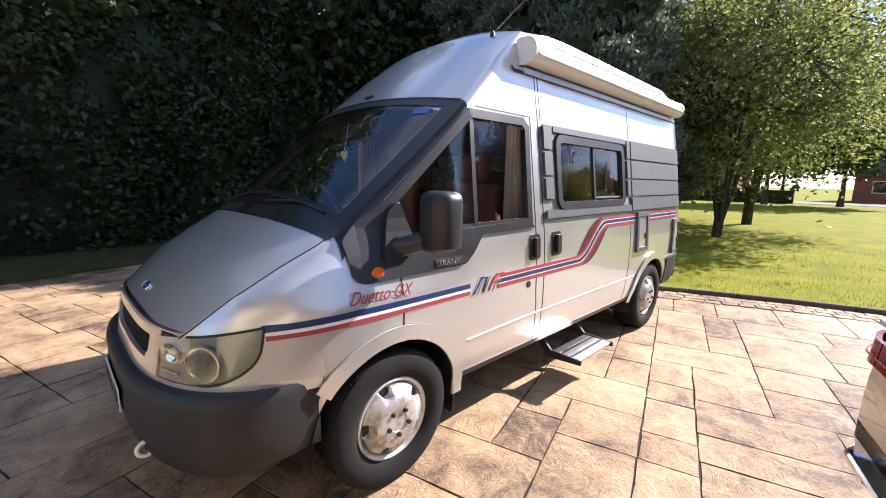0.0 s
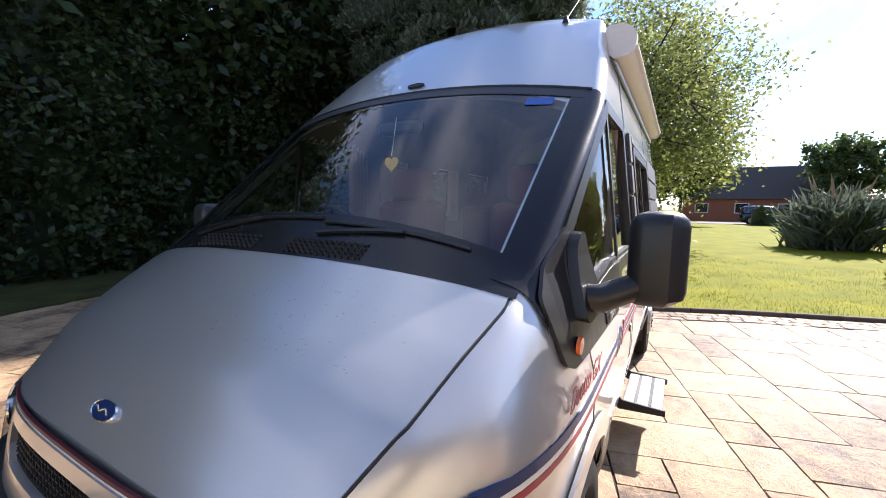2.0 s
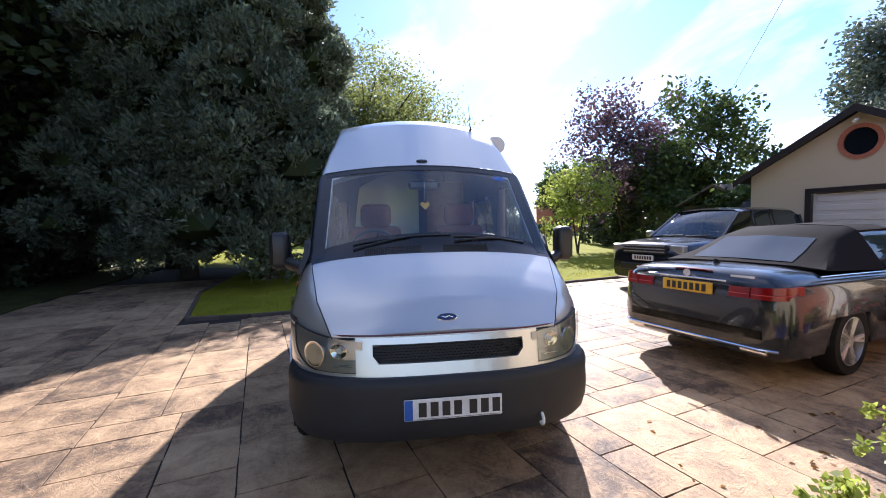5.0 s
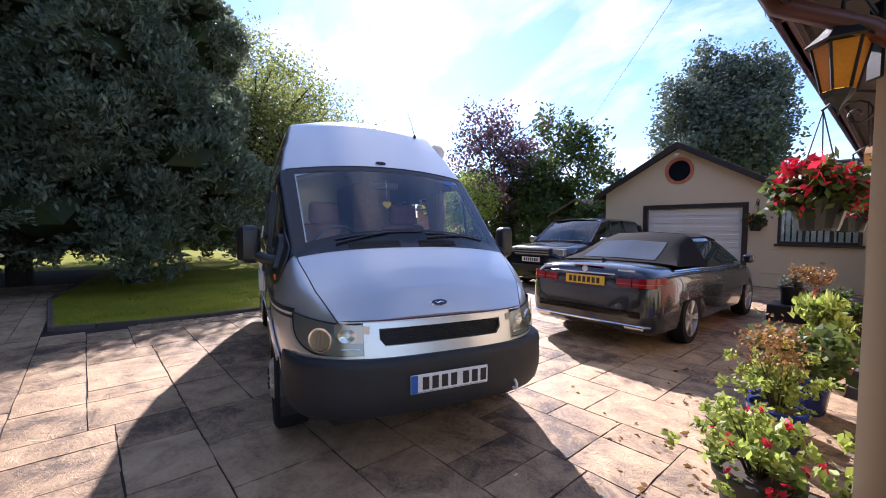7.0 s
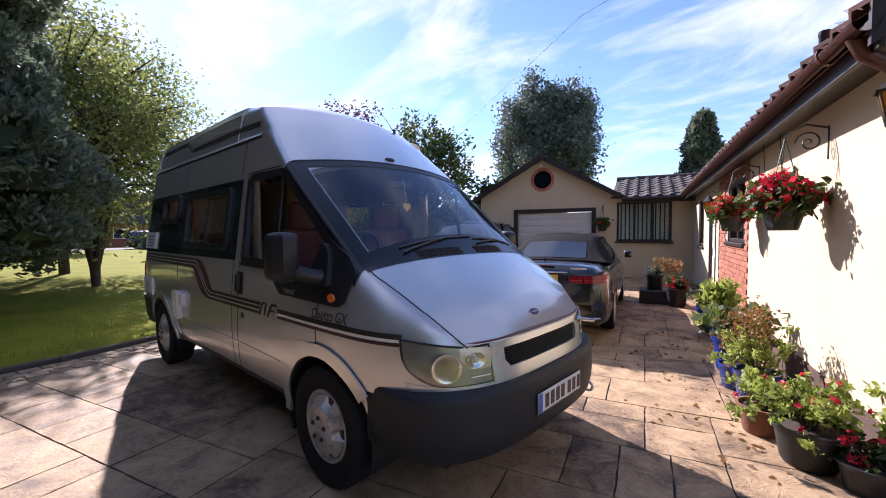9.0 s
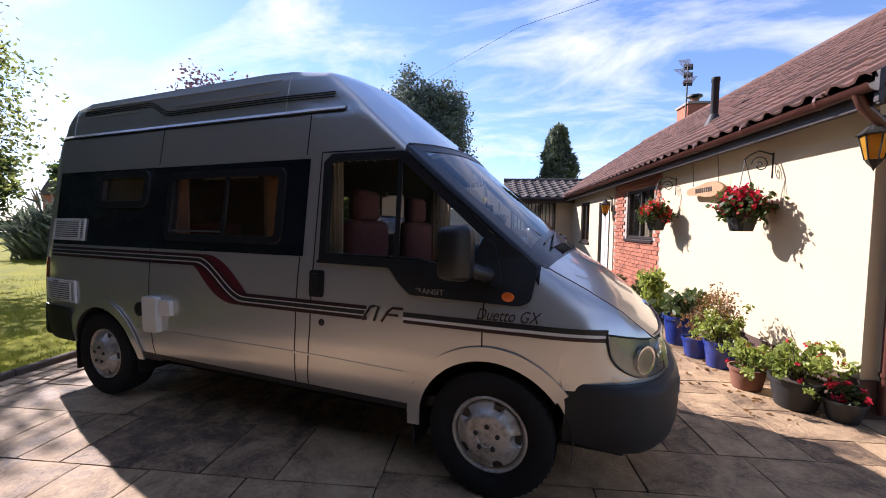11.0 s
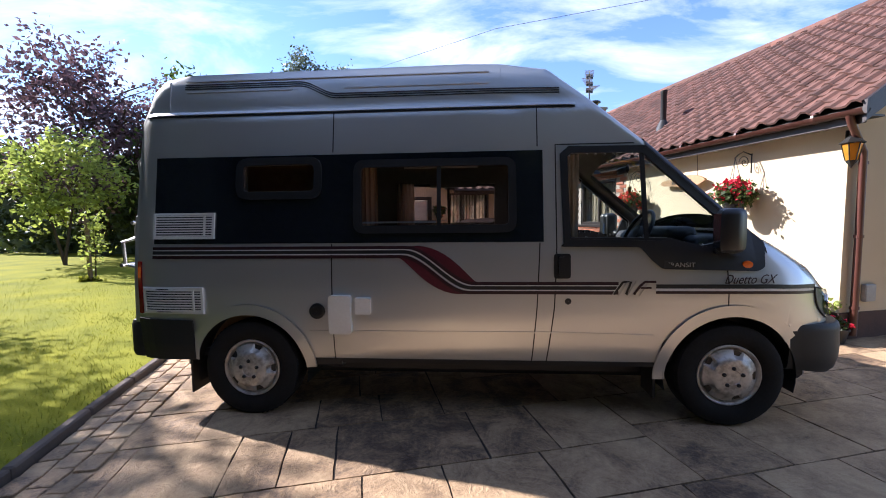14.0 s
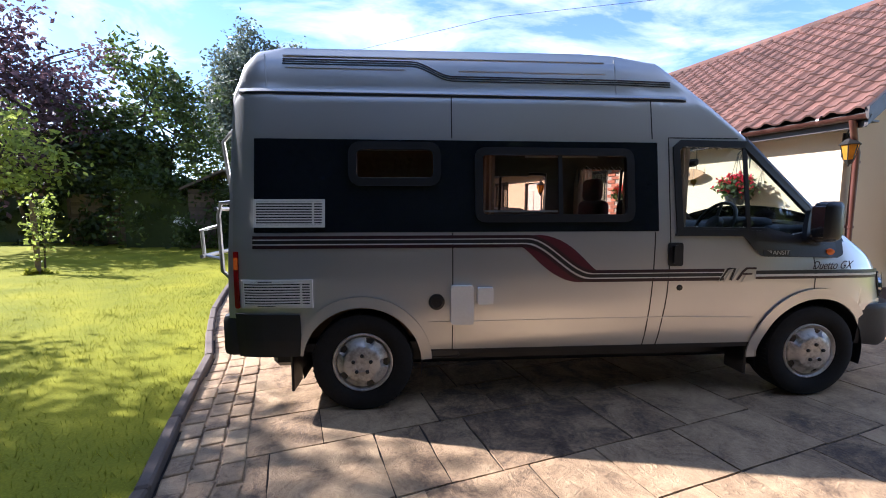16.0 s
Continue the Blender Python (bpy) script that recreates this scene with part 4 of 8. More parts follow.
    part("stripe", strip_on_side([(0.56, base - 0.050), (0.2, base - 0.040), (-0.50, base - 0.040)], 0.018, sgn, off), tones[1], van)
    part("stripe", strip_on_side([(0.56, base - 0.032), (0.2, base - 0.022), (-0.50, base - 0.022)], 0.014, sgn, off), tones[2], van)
    # sweeping stripe up to the waist line
    def sweep(d, x0):
        z0, z1 = base - 0.012, 1.182
        pts = [(x0, z0 + d)]
        pts += [(-1.64, z0 + d)]
        for t in np.linspace(0, 1, 14):
            pts.append((-1.66 - 0.46 * t - (0.05 - d * 0.6), z0 + d + (z1 - z0) * (3 * t * t - 2 * t ** 3)))
        pts.append((-2.4, z1 + d)); pts.append((-4.0, z1 + d))
        return pts
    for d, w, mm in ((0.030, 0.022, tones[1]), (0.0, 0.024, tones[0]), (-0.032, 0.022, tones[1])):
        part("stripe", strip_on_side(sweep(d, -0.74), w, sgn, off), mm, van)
    for d, w in ((0.016, 0.005), (-0.016, 0.005)):
        part("stripe", strip_on_side(sweep(d, -0.74), w, sgn, off), M_WHITE, van)
    for d, dx, dz in ((0.030, 0.085, 0.035), (-0.032, -0.075, -0.035)):
        sw_ = bmesh.new()
        prev = None
        core = [(-1.60 + 0.0 * d, base - 0.012 + d)] + sweep(d, -0.74)[2:-2] + [(-2.27, 1.182 + d)]
        for k, (x, z) in enumerate(core):
            q = math.sin(math.pi * k / (len(core) - 1)) ** 0.9
            row = [sw_.verts.new((xx, sgn * (side_y(xx, zz) + off - 0.001), zz)) for xx, zz in ((x, z), (x + dx * q * 0.5, z + dz * q * 0.5), (x + dx * q, z + dz * q))]
            if prev:
                for i in range(2):
                    sw_.faces.new((prev[i], prev[i + 1], row[i + 1], row[i]))
            prev = row
        bmesh.ops.remove_doubles(sw_, verts=sw_.verts, dist=1e-5)
        bmesh.ops.recalc_face_normals(sw_, faces=sw_.faces)
        part("stripe_swell", sw_, M_MAROON, van, smooth=True)
    # maker's slanted initials, drawn as bars that lean to the reader's right on either side
    def lean_x(pts):
        return [(x if sgn == 1 else -1.30 - x, z) for x, z in pts]
    for x0 in (-0.52, -0.565, -0.62, -0.70):
        part("stripe_cut", strip_on_side(lean_x([(x0, base - 0.065), (x0 - 0.055, base + 0.03)]), 0.009, sgn, off + 0.0012), M_SILVER, van)
    part("initial_bar", strip_on_side(lean_x([(-0.53, base - 0.055), (-0.585, base + 0.025), (-0.60, base + 0.03), (-0.64, base + 0.03), (-0.61, base - 0.055)]), 0.014, sgn, off + 0.002), tones[0], van)
    part("initial_bar", strip_on_side(lean_x([(-0.66, base - 0.055), (-0.70, base + 0.005), (-0.73, base + 0.03), (-0.80, base + 0.03)]), 0.014, sgn, off + 0.002), tones[1], van)
    part("initial_bar", strip_on_side(lean_x([(-0.70, base - 0.01), (-0.77, base - 0.01)]), 0.012, sgn, off + 0.002), tones[1], van)
    # script lettering
    ya, yb = side_y(-0.07, 0.99), side_y(0.24, 0.99)
    bulge = max(side_y(x, 0.97) - (ya + (yb - ya) * (x + 0.07) / 0.31) for x in np.linspace(-0.07, 0.24, 12))
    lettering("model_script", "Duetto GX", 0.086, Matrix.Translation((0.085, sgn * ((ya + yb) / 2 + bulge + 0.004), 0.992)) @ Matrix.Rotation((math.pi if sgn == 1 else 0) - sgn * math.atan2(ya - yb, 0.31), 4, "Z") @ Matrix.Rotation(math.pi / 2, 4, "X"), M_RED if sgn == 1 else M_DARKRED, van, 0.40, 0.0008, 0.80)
    # roof stripe
    for d in (0.0, -0.016, -0.032):
        rs = [(-3.82, 2.412 + d)]
        for t in np.linspace(0, 1, 8):
            rs.append((-2.95 + 0.28 * t, 2.412 + d - 0.100 * (3 * t * t - 2 * t ** 3)))
        rs += [(-1.5, 2.310 + d), (-1.10, 2.300 + d)]
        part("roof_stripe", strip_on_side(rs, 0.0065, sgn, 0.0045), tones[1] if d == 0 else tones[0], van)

# offside: black band, windows, vents, hookups
def window(sgn, poly, r, tint, parent, split=None):
    w = new("side_window"); w.parent = parent
    R = rounded(poly, r)
    part("window_frame", ring_on_side(rounded(grow(poly, 0.045), r + 0.04), grow(R, -0.008), sgn, 0.010, 0.014), M_BLACK, w, smooth=True)
    pn = part("pane", pane_on_side(grow(R, 0.006), sgn, 0.002), tint, w, smooth=True)
    pn.visible_shadow = False
    if split:
        part("mullion", strip_on_side([(split, poly[0][1]), (split, poly[2][1])], 0.028, sgn, 0.014), M_BLACK, w)
        part("sash_rail", strip_on_side([(split - 0.02, poly[0][1] + 0.03), (poly[0][0] + 0.02, poly[0][1] + 0.03)], 0.012, sgn, 0.008), M_STEEL, w)
    return w
def band_rects(sgn, x0, x1, z0, z1, holes):
    xs = sorted({x0, x1, *[h[0] for h in holes], *[h[1] for h in holes]})
    out = []
    for a, b in zip(xs, xs[1:]):
        zz = [z0, z1]
        for h in holes:
            if h[0] <= a and b <= h[1]:
                zz = [z0, h[2], h[3], z1]
        for i in range(0, len(zz), 2):
            out.append([(a, zz[i]), (b, zz[i]), (b, zz[i + 1]), (a, zz[i + 1])])
    return out
holes = [(-2.49, -1.44, 1.345, 1.785), (-3.34, -2.79, 1.59, 1.815)]
bb = bmesh.new()
for poly in band_rects(-1, -3.99, -1.225, 1.245, 1.865, holes):
    t_ = on_side(poly, -1, 0.003, 0.0, 0.08)
    mm_ = bpy.data.meshes.new("t"); t_.to_mesh(mm_); t_.free(); bb.from_mesh(mm_)
bmesh.ops.remove_doubles(bb, verts=bb.verts, dist=0.0005)
part("window_band", bb, M_GLOSSBLK, van, "glossy black band along the windows", True)
window(-1, SIDEWIN, 0.04, M_TINT, van, -1.93)
window(-1, REARWIN, 0.05, M_TINT, van)
def louvre(sgn, x0, x1, z0, z1, parent):
    v = new("fridge_vent"); v.parent = parent; v["label"] = "cream slatted fridge vent"
    part("vent_frame", ring_on_side([(x0, z0), (x1, z0), (x1, z1), (x0, z1)], [(x0 + 0.016, z0 + 0.016), (x1 - 0.016, z0 + 0.016), (x1 - 0.016, z1 - 0.016), (x0 + 0.016, z1 - 0.016)], sgn, 0.004, 0.014), M_WHITE, v)
    part("vent_back", on_side([(x0 + 0.01, z0 + 0.01), (x1 - 0.01, z0 + 0.01), (x1 - 0.01, z1 - 0.01), (x0 + 0.01, z1 - 0.01)], sgn, 0.004, 0.002), M_BLACK, v)
    n = 9
    for i in range(n):
        z = z0 + 0.022 + (z1 - z0 - 0.044) * i / (n - 1)
        part("slat", strip_on_side([(x0 + 0.014, z), (x1 - 0.014, z)], 0.009, sgn, 0.014), M_WHITE, v)
    part("vent_catch", strip_on_side([(x1 - 0.075, z0 + 0.02), (x1 - 0.075, z1 - 0.02)], 0.012, sgn, 0.016), M_WHITE, v)
louvre(-1, -3.99, -3.53, 1.28, 1.465, van)
louvre(-1, -4.08, -3.615, 0.745, 0.935, van)
part("filler_cap", lathe([(0.056, 0), (0.054, 0.012), (0.035, 0.016), (0.033, 0.008), (0.001, 0.008)], 24, Matrix.Translation((-2.79, -side_y(-2.79, 0.77), 0.77)) @ Matrix.Rotation(math.pi / 2, 4, "X")), M_BLACK, van, smooth=True)
part("water_inlet", on_side(rounded([(-2.695, 0.615), (-2.54, 0.615), (-2.54, 0.885), (-2.695, 0.885)], 0.02), -1, 0.002, 0.045), M_WHITE, van, "white water heater flue cover")
part("mains_inlet", on_side(rounded([(-2.51, 0.755), (-2.405, 0.755), (-2.405, 0.868), (-2.51, 0.868)], 0.008), -1, 0.002, 0.035), M_WHITE, van, "white mains hookup box")
part("under_step", box(-2.9, -2.62, -0.93, -0.80, 0.36, 0.46, 0.015), M_BLACK, van)
# nearside: quilted grey panel, window, lockers, awning, step
def pad(poly, parent):
    bm = on_side(rounded(poly, 0.012, 2), 1, 0.004, 0.018)
    bmesh.ops.bevel(bm, geom=[e for e in bm.edges if len(e.link_faces) == 2 and e.calc_face_angle(0) > 1.0], offset=0.008, segments=2, affect="EDGES")
    part("pad", bm, M_QUILT, parent, smooth=True)
qp = new("quilted_cover"); qp.parent = van; qp["label"] = "dark grey quilted panel round the side window"
for z0, z1 in ((1.25, 1.375), (1.38, 1.53), (1.535, 1.70), (1.705, 1.87)):
    if z0 > 1.3:
        pad([(-1.365, z0), (-1.25, z0), (-1.25, z1), (-1.365, z1)], qp)
    pad([(-4.0, z0), (-2.67, z0), (-2.67, z1), (-4.0, z1)], qp)
    if z0 > 1.3:
        pad([(-2.66, z0), (-2.58, z0), (-2.58, z1), (-2.66, z1)], qp)
pad([(-2.66, 1.25), (-1.25, 1.25), (-1.25, 1.315), (-2.66, 1.315)], qp)
pad([(-2.57, 1.822), (-1.37, 1.822), (-1.37, 1.872), (-2.57, 1.872)], qp)
window(1, SIDEWIN, 0.05, M_TINT, van, -1.97)
for x0, x1, z0, z1 in ((-3.08, -2.80, 0.86, 1.235), (-4.06, -3.82, 0.74, 1.12)):
    lk = new("locker_door"); lk.parent = van; lk["label"] = "grey locker door with a dark frame"
    part("locker_frame", ring_on_side([(x0, z0), (x1, z0), (x1, z1), (x0, z1)], [(x0 + 0.04, z0 + 0.04), (x1 - 0.04, z0 + 0.04), (x1 - 0.04, z1 - 0.04), (x0 + 0.04, z1 - 0.04)], 1, 0.004, 0.02), M_QUILT, lk)
    part("locker_panel", on_side([(x0 + 0.038, z0 + 0.038), (x1 - 0.038, z0 + 0.038), (x1 - 0.038, z1 - 0.038), (x0 + 0.038, z1 - 0.038)], 1, 0.004, 0.008), M_SILVER, lk)
    part("locker_catch", on_side([(x0 + 0.06, z0 + 0.12), (x0 + 0.085, z0 + 0.12), (x0 + 0.085, z0 + 0.17), (x0 + 0.06, z0 + 0.17)], 1, 0.012, 0.01), M_BLACK, lk)
aw = new("awning"); aw.parent = van; aw["label"] = "white roll-out awning case along the roof edge"
ap = rounded([(0.79, 2.215), (0.895, 2.23), (0.915, 2.31), (0.87, 2.365), (0.77, 2.37)], 0.03)
part("awning_case", prism(ap, -3.93, -1.13, "x"), M_WHITE, aw, smooth=True)
for x in (-3.95, -1.115):
    part("awning_end_cap", prism(grow(ap, 0.008), x - 0.018, x + 0.018, "x"), M_WHITE, aw, smooth=True)
part("awning_rail", box(-3.94, -1.1, 0.78, 0.83, 2.165, 2.20, 0.004), M_STEEL, aw)
part("awning_lip", box(-3.93, -1.13, 0.903, 0.922, 2.26, 2.275, 0.003), M_WHITE, aw)
st = new("entry_step"); st.parent = van; st["label"] = "fold-out aluminium entry step"
for y in (0.92, 1.00, 1.08):
    part("tread", box(-2.00, -1.50, y, y + 0.065, 0.225, 0.25, 0.004), M_STEEL, st)
for y in (0.985, 1.065):
    part("tread_grip", box(-1.99, -1.51, y - 0.002, y + 0.017, 0.228, 0.251), M_BLACK, st)
for x in (-2.01, -1.49):
    part("step_arm", prism([(0.90, 0.20), (1.16, 0.215), (1.16, 0.25), (0.92, 0.26), (0.76, 0.42), (0.70, 0.42)], x - 0.008, x + 0.008, "x"), M_PLASTIC, st)
# roof fittings
part("aerial", tube([(-1.11, 0.56, 2.45), (-1.28, 0.59, 2.62), (-1.50, 0.62, 2.82)], 0.004, 6, r1=0.002), M_BLACK, van, smooth=True)
part("aerial_base", lathe([(0.018, 0), (0.014, 0.02), (0.006, 0.035), (0.001, 0.036)], 14, Matrix.Translation((-1.11, 0.56, top_z(-1.11, 0.56) - 0.002))), M_BLACK, van, smooth=True)
part("satellite_dome", lathe([(0.14, 0.0), (0.15, 0.02), (0.12, 0.045), (0.04, 0.055), (0.012, 0.06), (0.008, 0.14), (0.001, 0.145)], 28, Matrix.Translation((-2.85, 0.35, top_z(-2.85, 0.35)))), M_WHITE, van, smooth=True)
part("roof_vent", box(-2.6, -2.1, -0.3, 0.2, 2.595, 2.65, 0.02), M_WHITE, van, "white roof vent")
part("roof_vent", box(-1.95, -1.7, -0.2, 0.1, 2.60, 2.635, 0.015), M_PLASTIC, van)
# rear ladder and cycle rack
rk = new("cycle_rack"); rk.parent = van; rk["label"] = "folded chrome cycle rack on the rear doors"
for y in (-0.72, 0.72):
    part("rack_tube", tube([(-4.19, y, 0.85), (-4.30, y, 0.96), (-4.31, y, 1.35), (-4.29, y, 1.44), (-4.20, y, 1.45)], 0.016, 8), M_STEEL, rk, smooth=True)
    part("rack_tube", tube([(-4.20, y, 1.40), (-4.25, y, 1.86), (-4.16, y, 1.96)], 0.014, 8), M_STEEL, rk, smooth=True)
    part("rack_tube", tube([(-4.31, y, 1.05), (-4.42, y, 1.07), (-4.43, y, 1.25), (-4.32, y, 1.28)], 0.014, 8), M_STEEL, rk, smooth=True)
part("rack_bar", tube([(-4.42, -0.76, 1.07), (-4.42, 0.76, 1.07)], 0.014, 8), M_STEEL, rk)
part("rack_bar", tube([(-4.31, -0.76, 1.40), (-4.31, 0.76, 1.40)], 0.014, 8), M_STEEL, rk)
for sgn in (1, -1):
    part("tail_lamp", on_side(rounded([(-4.135, 0.74), (-4.10, 0.74), (-4.10, 1.12), (-4.135, 1.12)], 0.01), sgn, 0.003, 0.010), M_REDLENS, van, "red rear lamp cluster")
    part("tail_indicator", on_side([(-4.134, 1.0), (-4.102, 1.0), (-4.102, 1.08), (-4.134, 1.08)], sgn, 0.013, 0.002), M_AMBER, van)
part("rear_bumper", box(-4.24, -4.10, -0.93, 0.93, 0.40, 0.70, 0.05, 2), M_PLASTIC, van, smooth=True)
# wipers
for y0, y1, x0 in ((-0.55, 0.12, 0.27), (0.14, 0.66, 0.27)):
    wp = new("wiper"); wp.parent = van
    ends = [(scut(y)[0] - 0.022 - 0.002 * i, y) for i, y in enumerate(np.linspace(y0, y1, 8))]
    part("wiper_blade", tube([(x, y, top_z(x, y) + 0.012) for x, y in ends], 0.006, 6), M_BLACK, wp)
    ends = [(scut(y)[0] + 0.020 - 0.045 * i / 5, y) for i, y in enumerate(np.linspace(y0, (y0 + y1) / 2 + 0.05, 6))]
    part("wiper_arm", tube([(x, y, top_z(x, y) + 0.017) for x, y in ends], 0.007, 6), M_BLACK, wp)
for x, sgn, lab in ((0, 1, ""), (0, -1, ""), (-3.3, 1, ""), (-3.3, -1, "")):
    wheel("wheel", "black tyre with a worn silver trim", x, sgn, van)
# cab: dash, wheel, seats, curtains, low furniture
part("dashboard", box(-0.18, 0.26, -0.80, 0.80, 0.95, 1.27, 0.07, 3), M_DASH, van, smooth=True)
part("binnacle", box(-0.28, -0.05, -0.62, -0.22, 1.2, 1.33, 0.05, 3), M_DASH, van, smooth=True)
sw = new("steering_wheel"); sw.parent = van
swm = Matrix.Translation((-0.42, -0.42, 1.27)) @ Matrix.Rotation(radians(-62), 4, "Y")
part("wheel_rim", tube([swm @ Vector((0.2 * math.cos(a), 0.2 * math.sin(a), 0)) for a in np.linspace(0, 2 * math.pi, 33)], 0.015, 8), M_BLACK, sw, smooth=True)
part("wheel_hub", lathe([(0.075, -0.02), (0.07, 0.02), (0.001, 0.03)], 18, swm), M_DASH, sw, smooth=True)
for a in (0.2, 2.1, 4.0):
    part("wheel_spoke", tube([swm @ Vector((0, 0, 0)), swm @ Vector((0.2 * math.cos(a), 0.2 * math.sin(a), 0))], 0.014, 6), M_BLACK, sw)
for y in (-0.42, 0.42):
    cs = new("cab_seat"); cs.parent = van; cs["label"] = "red cloth cab seat"
    part("seat", box(-1.05, -0.58, y - 0.26, y + 0.26, 0.72, 0.92, 0.06, 3), M_SEAT, cs, smooth=True)
    bk = box(-1.17, -1.03, y - 0.25, y + 0.25, 0.88, 1.48, 0.06, 3)
    bk = box(-1.17, -1.05, y - 0.15, y + 0.15, 1.47, 1.70, 0.055, 3, bm=bk)
    part("backrest", bk, M_SEAT, cs, smooth=True)
    part("seat_box", box(-1.05, -0.62, y - 0.2, y + 0.2, 0.46, 0.72), M_DASH, cs)
def curtain(name, p0, p1, z0, z1):
    bm = bmesh.new()
    p0, p1 = Vector(p0), Vector(p1)
    d = (p1 - p0).normalized(); nrm = Vector((-d.y, d.x))
    rows = []
    for i in range(37):
        t = i / 36
        q = p0.lerp(p1, t) + nrm * 0.014 * math.sin(t * 30)
        rows.append([bm.verts.new((q.x, q.y, z)) for z in (z0, (z0 + z1) / 2, z1)])
    for a, b in zip(rows, rows[1:]):
        for i in range(2):
            bm.faces.new((a[i], b[i], b[i + 1], a[i + 1]))
    part(name, bm, M_CURTAIN, van, "gathered beige curtain", True)
curtain("curtain", (-1.14, 0.84), (-0.93, 0.86), 1.0, 1.83)
curtain("curtain", (-1.14, -0.84), (-0.98, -0.86), 1.0, 1.83)
curtain("curtain", (-2.55, 0.84), (-2.35, 0.85), 1.3, 1.8)
curtain("curtain", (-2.55, -0.84), (-2.38, -0.85), 1.3, 1.8)
curtain("curtain", (-1.30, -0.84), (-1.44, -0.85), 1.3, 1.8)
part("locker_bench", box(-2.5, -1.35, -0.82, -0.35, 0.46, 1.0, 0.03), M_SEAT, van)
part("kitchen_unit", box(-4.0, -2.6, -0.80, -0.3, 0.46, 1.3, 0.02), M_OAK, van)
part("wardrobe", box(-4.0, -2.75, 0.25, 0.80, 0.46, 2.1, 0.02), M_OAK, van)
part("bench_back", box(-2.7, -2.56, -0.8, -0.2, 0.9, 1.45, 0.05, 2), M_SEAT, van)
# ---- ground ----
HU, HN = Vector((-0.2790, 0.9603, 0)), Vector((-0.9603, -0.2790, 0))
HOUSE = Matrix.Translation((2.41, 1.12, 0)) @ Matrix.Rotation(math.atan2(HU.y, HU.x), 4, "Z")
LAWN_EDGE = [(-4.10, -3.60), (-4.12, -2.6), (-4.27, -1.75), (-4.50, -1.05), (-4.85, 0.1), (-5.20, 0.85), (-5.65, 1.9), (-6.05, 3.1), (-6.45, 4.4), (-6.75, 5.4), (-7.3, 7.0), (-8.0, 9.2)]
LAWN = LAWN_EDGE + [(-8.6, 11.2), (-22, 14.5), (-44, 14), (-44, -9), (-22, -6.2), (-10, -5.0), (-7.0, -4.6)]
STRIP = [(5, -4.75), (1.66, -5.55), (-1.3, -6.35), (-4.25, -7.2), (-12, -8.6), (-30, -12), (-30, -14), (6, -9)]
grd = bmesh.new()
bmesh.ops.create_grid(grd, x_segments=60, y_segments=60, size=400)
bmesh.ops.translate(grd, vec=(0, 0, -0.06), verts=grd.verts)
tagged(part("ground", grd, M_GRASS), "grassy ground running to the horizon", "ground", kind="structure")


def sheet(name, poly, z, material, label, cat, cell=0.0, rough=0.0, depth=0.05):
    bm = bmesh.new()
    bm.faces.new([bm.verts.new((x, y, z)) for x, y in poly])
    if cell:
        xs, ys = [p[0] for p in poly], [p[1] for p in poly]
        for v in np.arange(min(xs) + cell, max(xs), cell):
            bmesh.ops.bisect_plane(bm, geom=bm.verts[:] + bm.edges[:] + bm.faces[:], plane_co=(v, 0, 0), plane_no=(1, 0, 0))
        for v in np.arange(min(ys) + cell, max(ys), cell):
            bmesh.ops.bisect_plane(bm, geom=bm.verts[:] + bm.edges[:] + bm.faces[:], plane_co=(0, v, 0), plane_no=(0, 1, 0))
    bmesh.ops.recalc_face_normals(bm, faces=bm.faces)
    if bm.faces[:][0].normal.z < 0:
        bmesh.ops.reverse_faces(bm, faces=bm.faces[:])
    edge = [e for e in bm.edges if e.is_boundary]
    if rough:
        for v in bm.verts:
            if not any(e.is_boundary for e in v.link_edges):
                v.co.z += rough * noise.noise(v.co * 1.7)
    e2 = bmesh.ops.extrude_edge_only(bm, edges=edge)
    bmesh.ops.translate(bm, vec=(0, 0, -depth), verts=[v for v in e2["geom"] if isinstance(v, bmesh.types.BMVert)])
    return tagged(part(name, bm, material, smooth=bool(rough)), label, cat, kind="structure")


sheet("lawn", LAWN, 0.03, M_GRASS, "sunlit mown lawn, patchy yellow green", "lawn", 0.6, 0.03, 0.1)
sheet("lawn_strip", STRIP, 0.03, M_SHADEMOSS, "mossy strip of thin grass and leaf litter below the hedge, colour darkened for shade", "lawn", 0.8, 0.03, 0.1)
sheet("road", [(-52, -60), (-46, -60), (-46, 60), (-52, 60)], 0.0, M_ROAD, "pale asphalt road beyond the lawn", "road")
sheet("pavement", [(-46, -60), (-44, -60), (-44, 60), (-46, 60)], 0.05, M_KERB, "pavement beside the road", "pavement")
bed = sheet("driveway_base", [(7, -6.2), (7, 0.5), (4, 1.9), (2.6, 1.3), (-0.6, 11.8), (-8.5, 10.2), (-7, 5.4), (-4.3, -2), (-4.3, -3.7), (-14, -5.6), (-14, -8.8), (-4.25, -7.4), (1.66, -5.7), (5, -4.9)], -0.012, M_JOINT, "dark joints between the driveway slabs", "driveway")
# grass blades near the drive
rng = np.random.default_rng(5)
N = 60000
pts = np.stack([rng.uniform(-13, -4.0, N * 2), rng.uniform(-4.6, 9.5, N * 2)], 1)
wgt = np.exp(-(np.abs(pts[:, 0] + 4.6 + 0.28 * np.clip(pts[:, 1], -3, 9))) / 4.0)
pts = pts[rng.random(N * 2) < wgt]
pts = np.array([p for p in pts if inside(tuple(p), LAWN)])
n = len(pts)
a = rng.uniform(0, 6.28, n); h = rng.uniform(0.018, 0.05, n); w = 0.0035
vx = np.zeros((n, 3, 3))
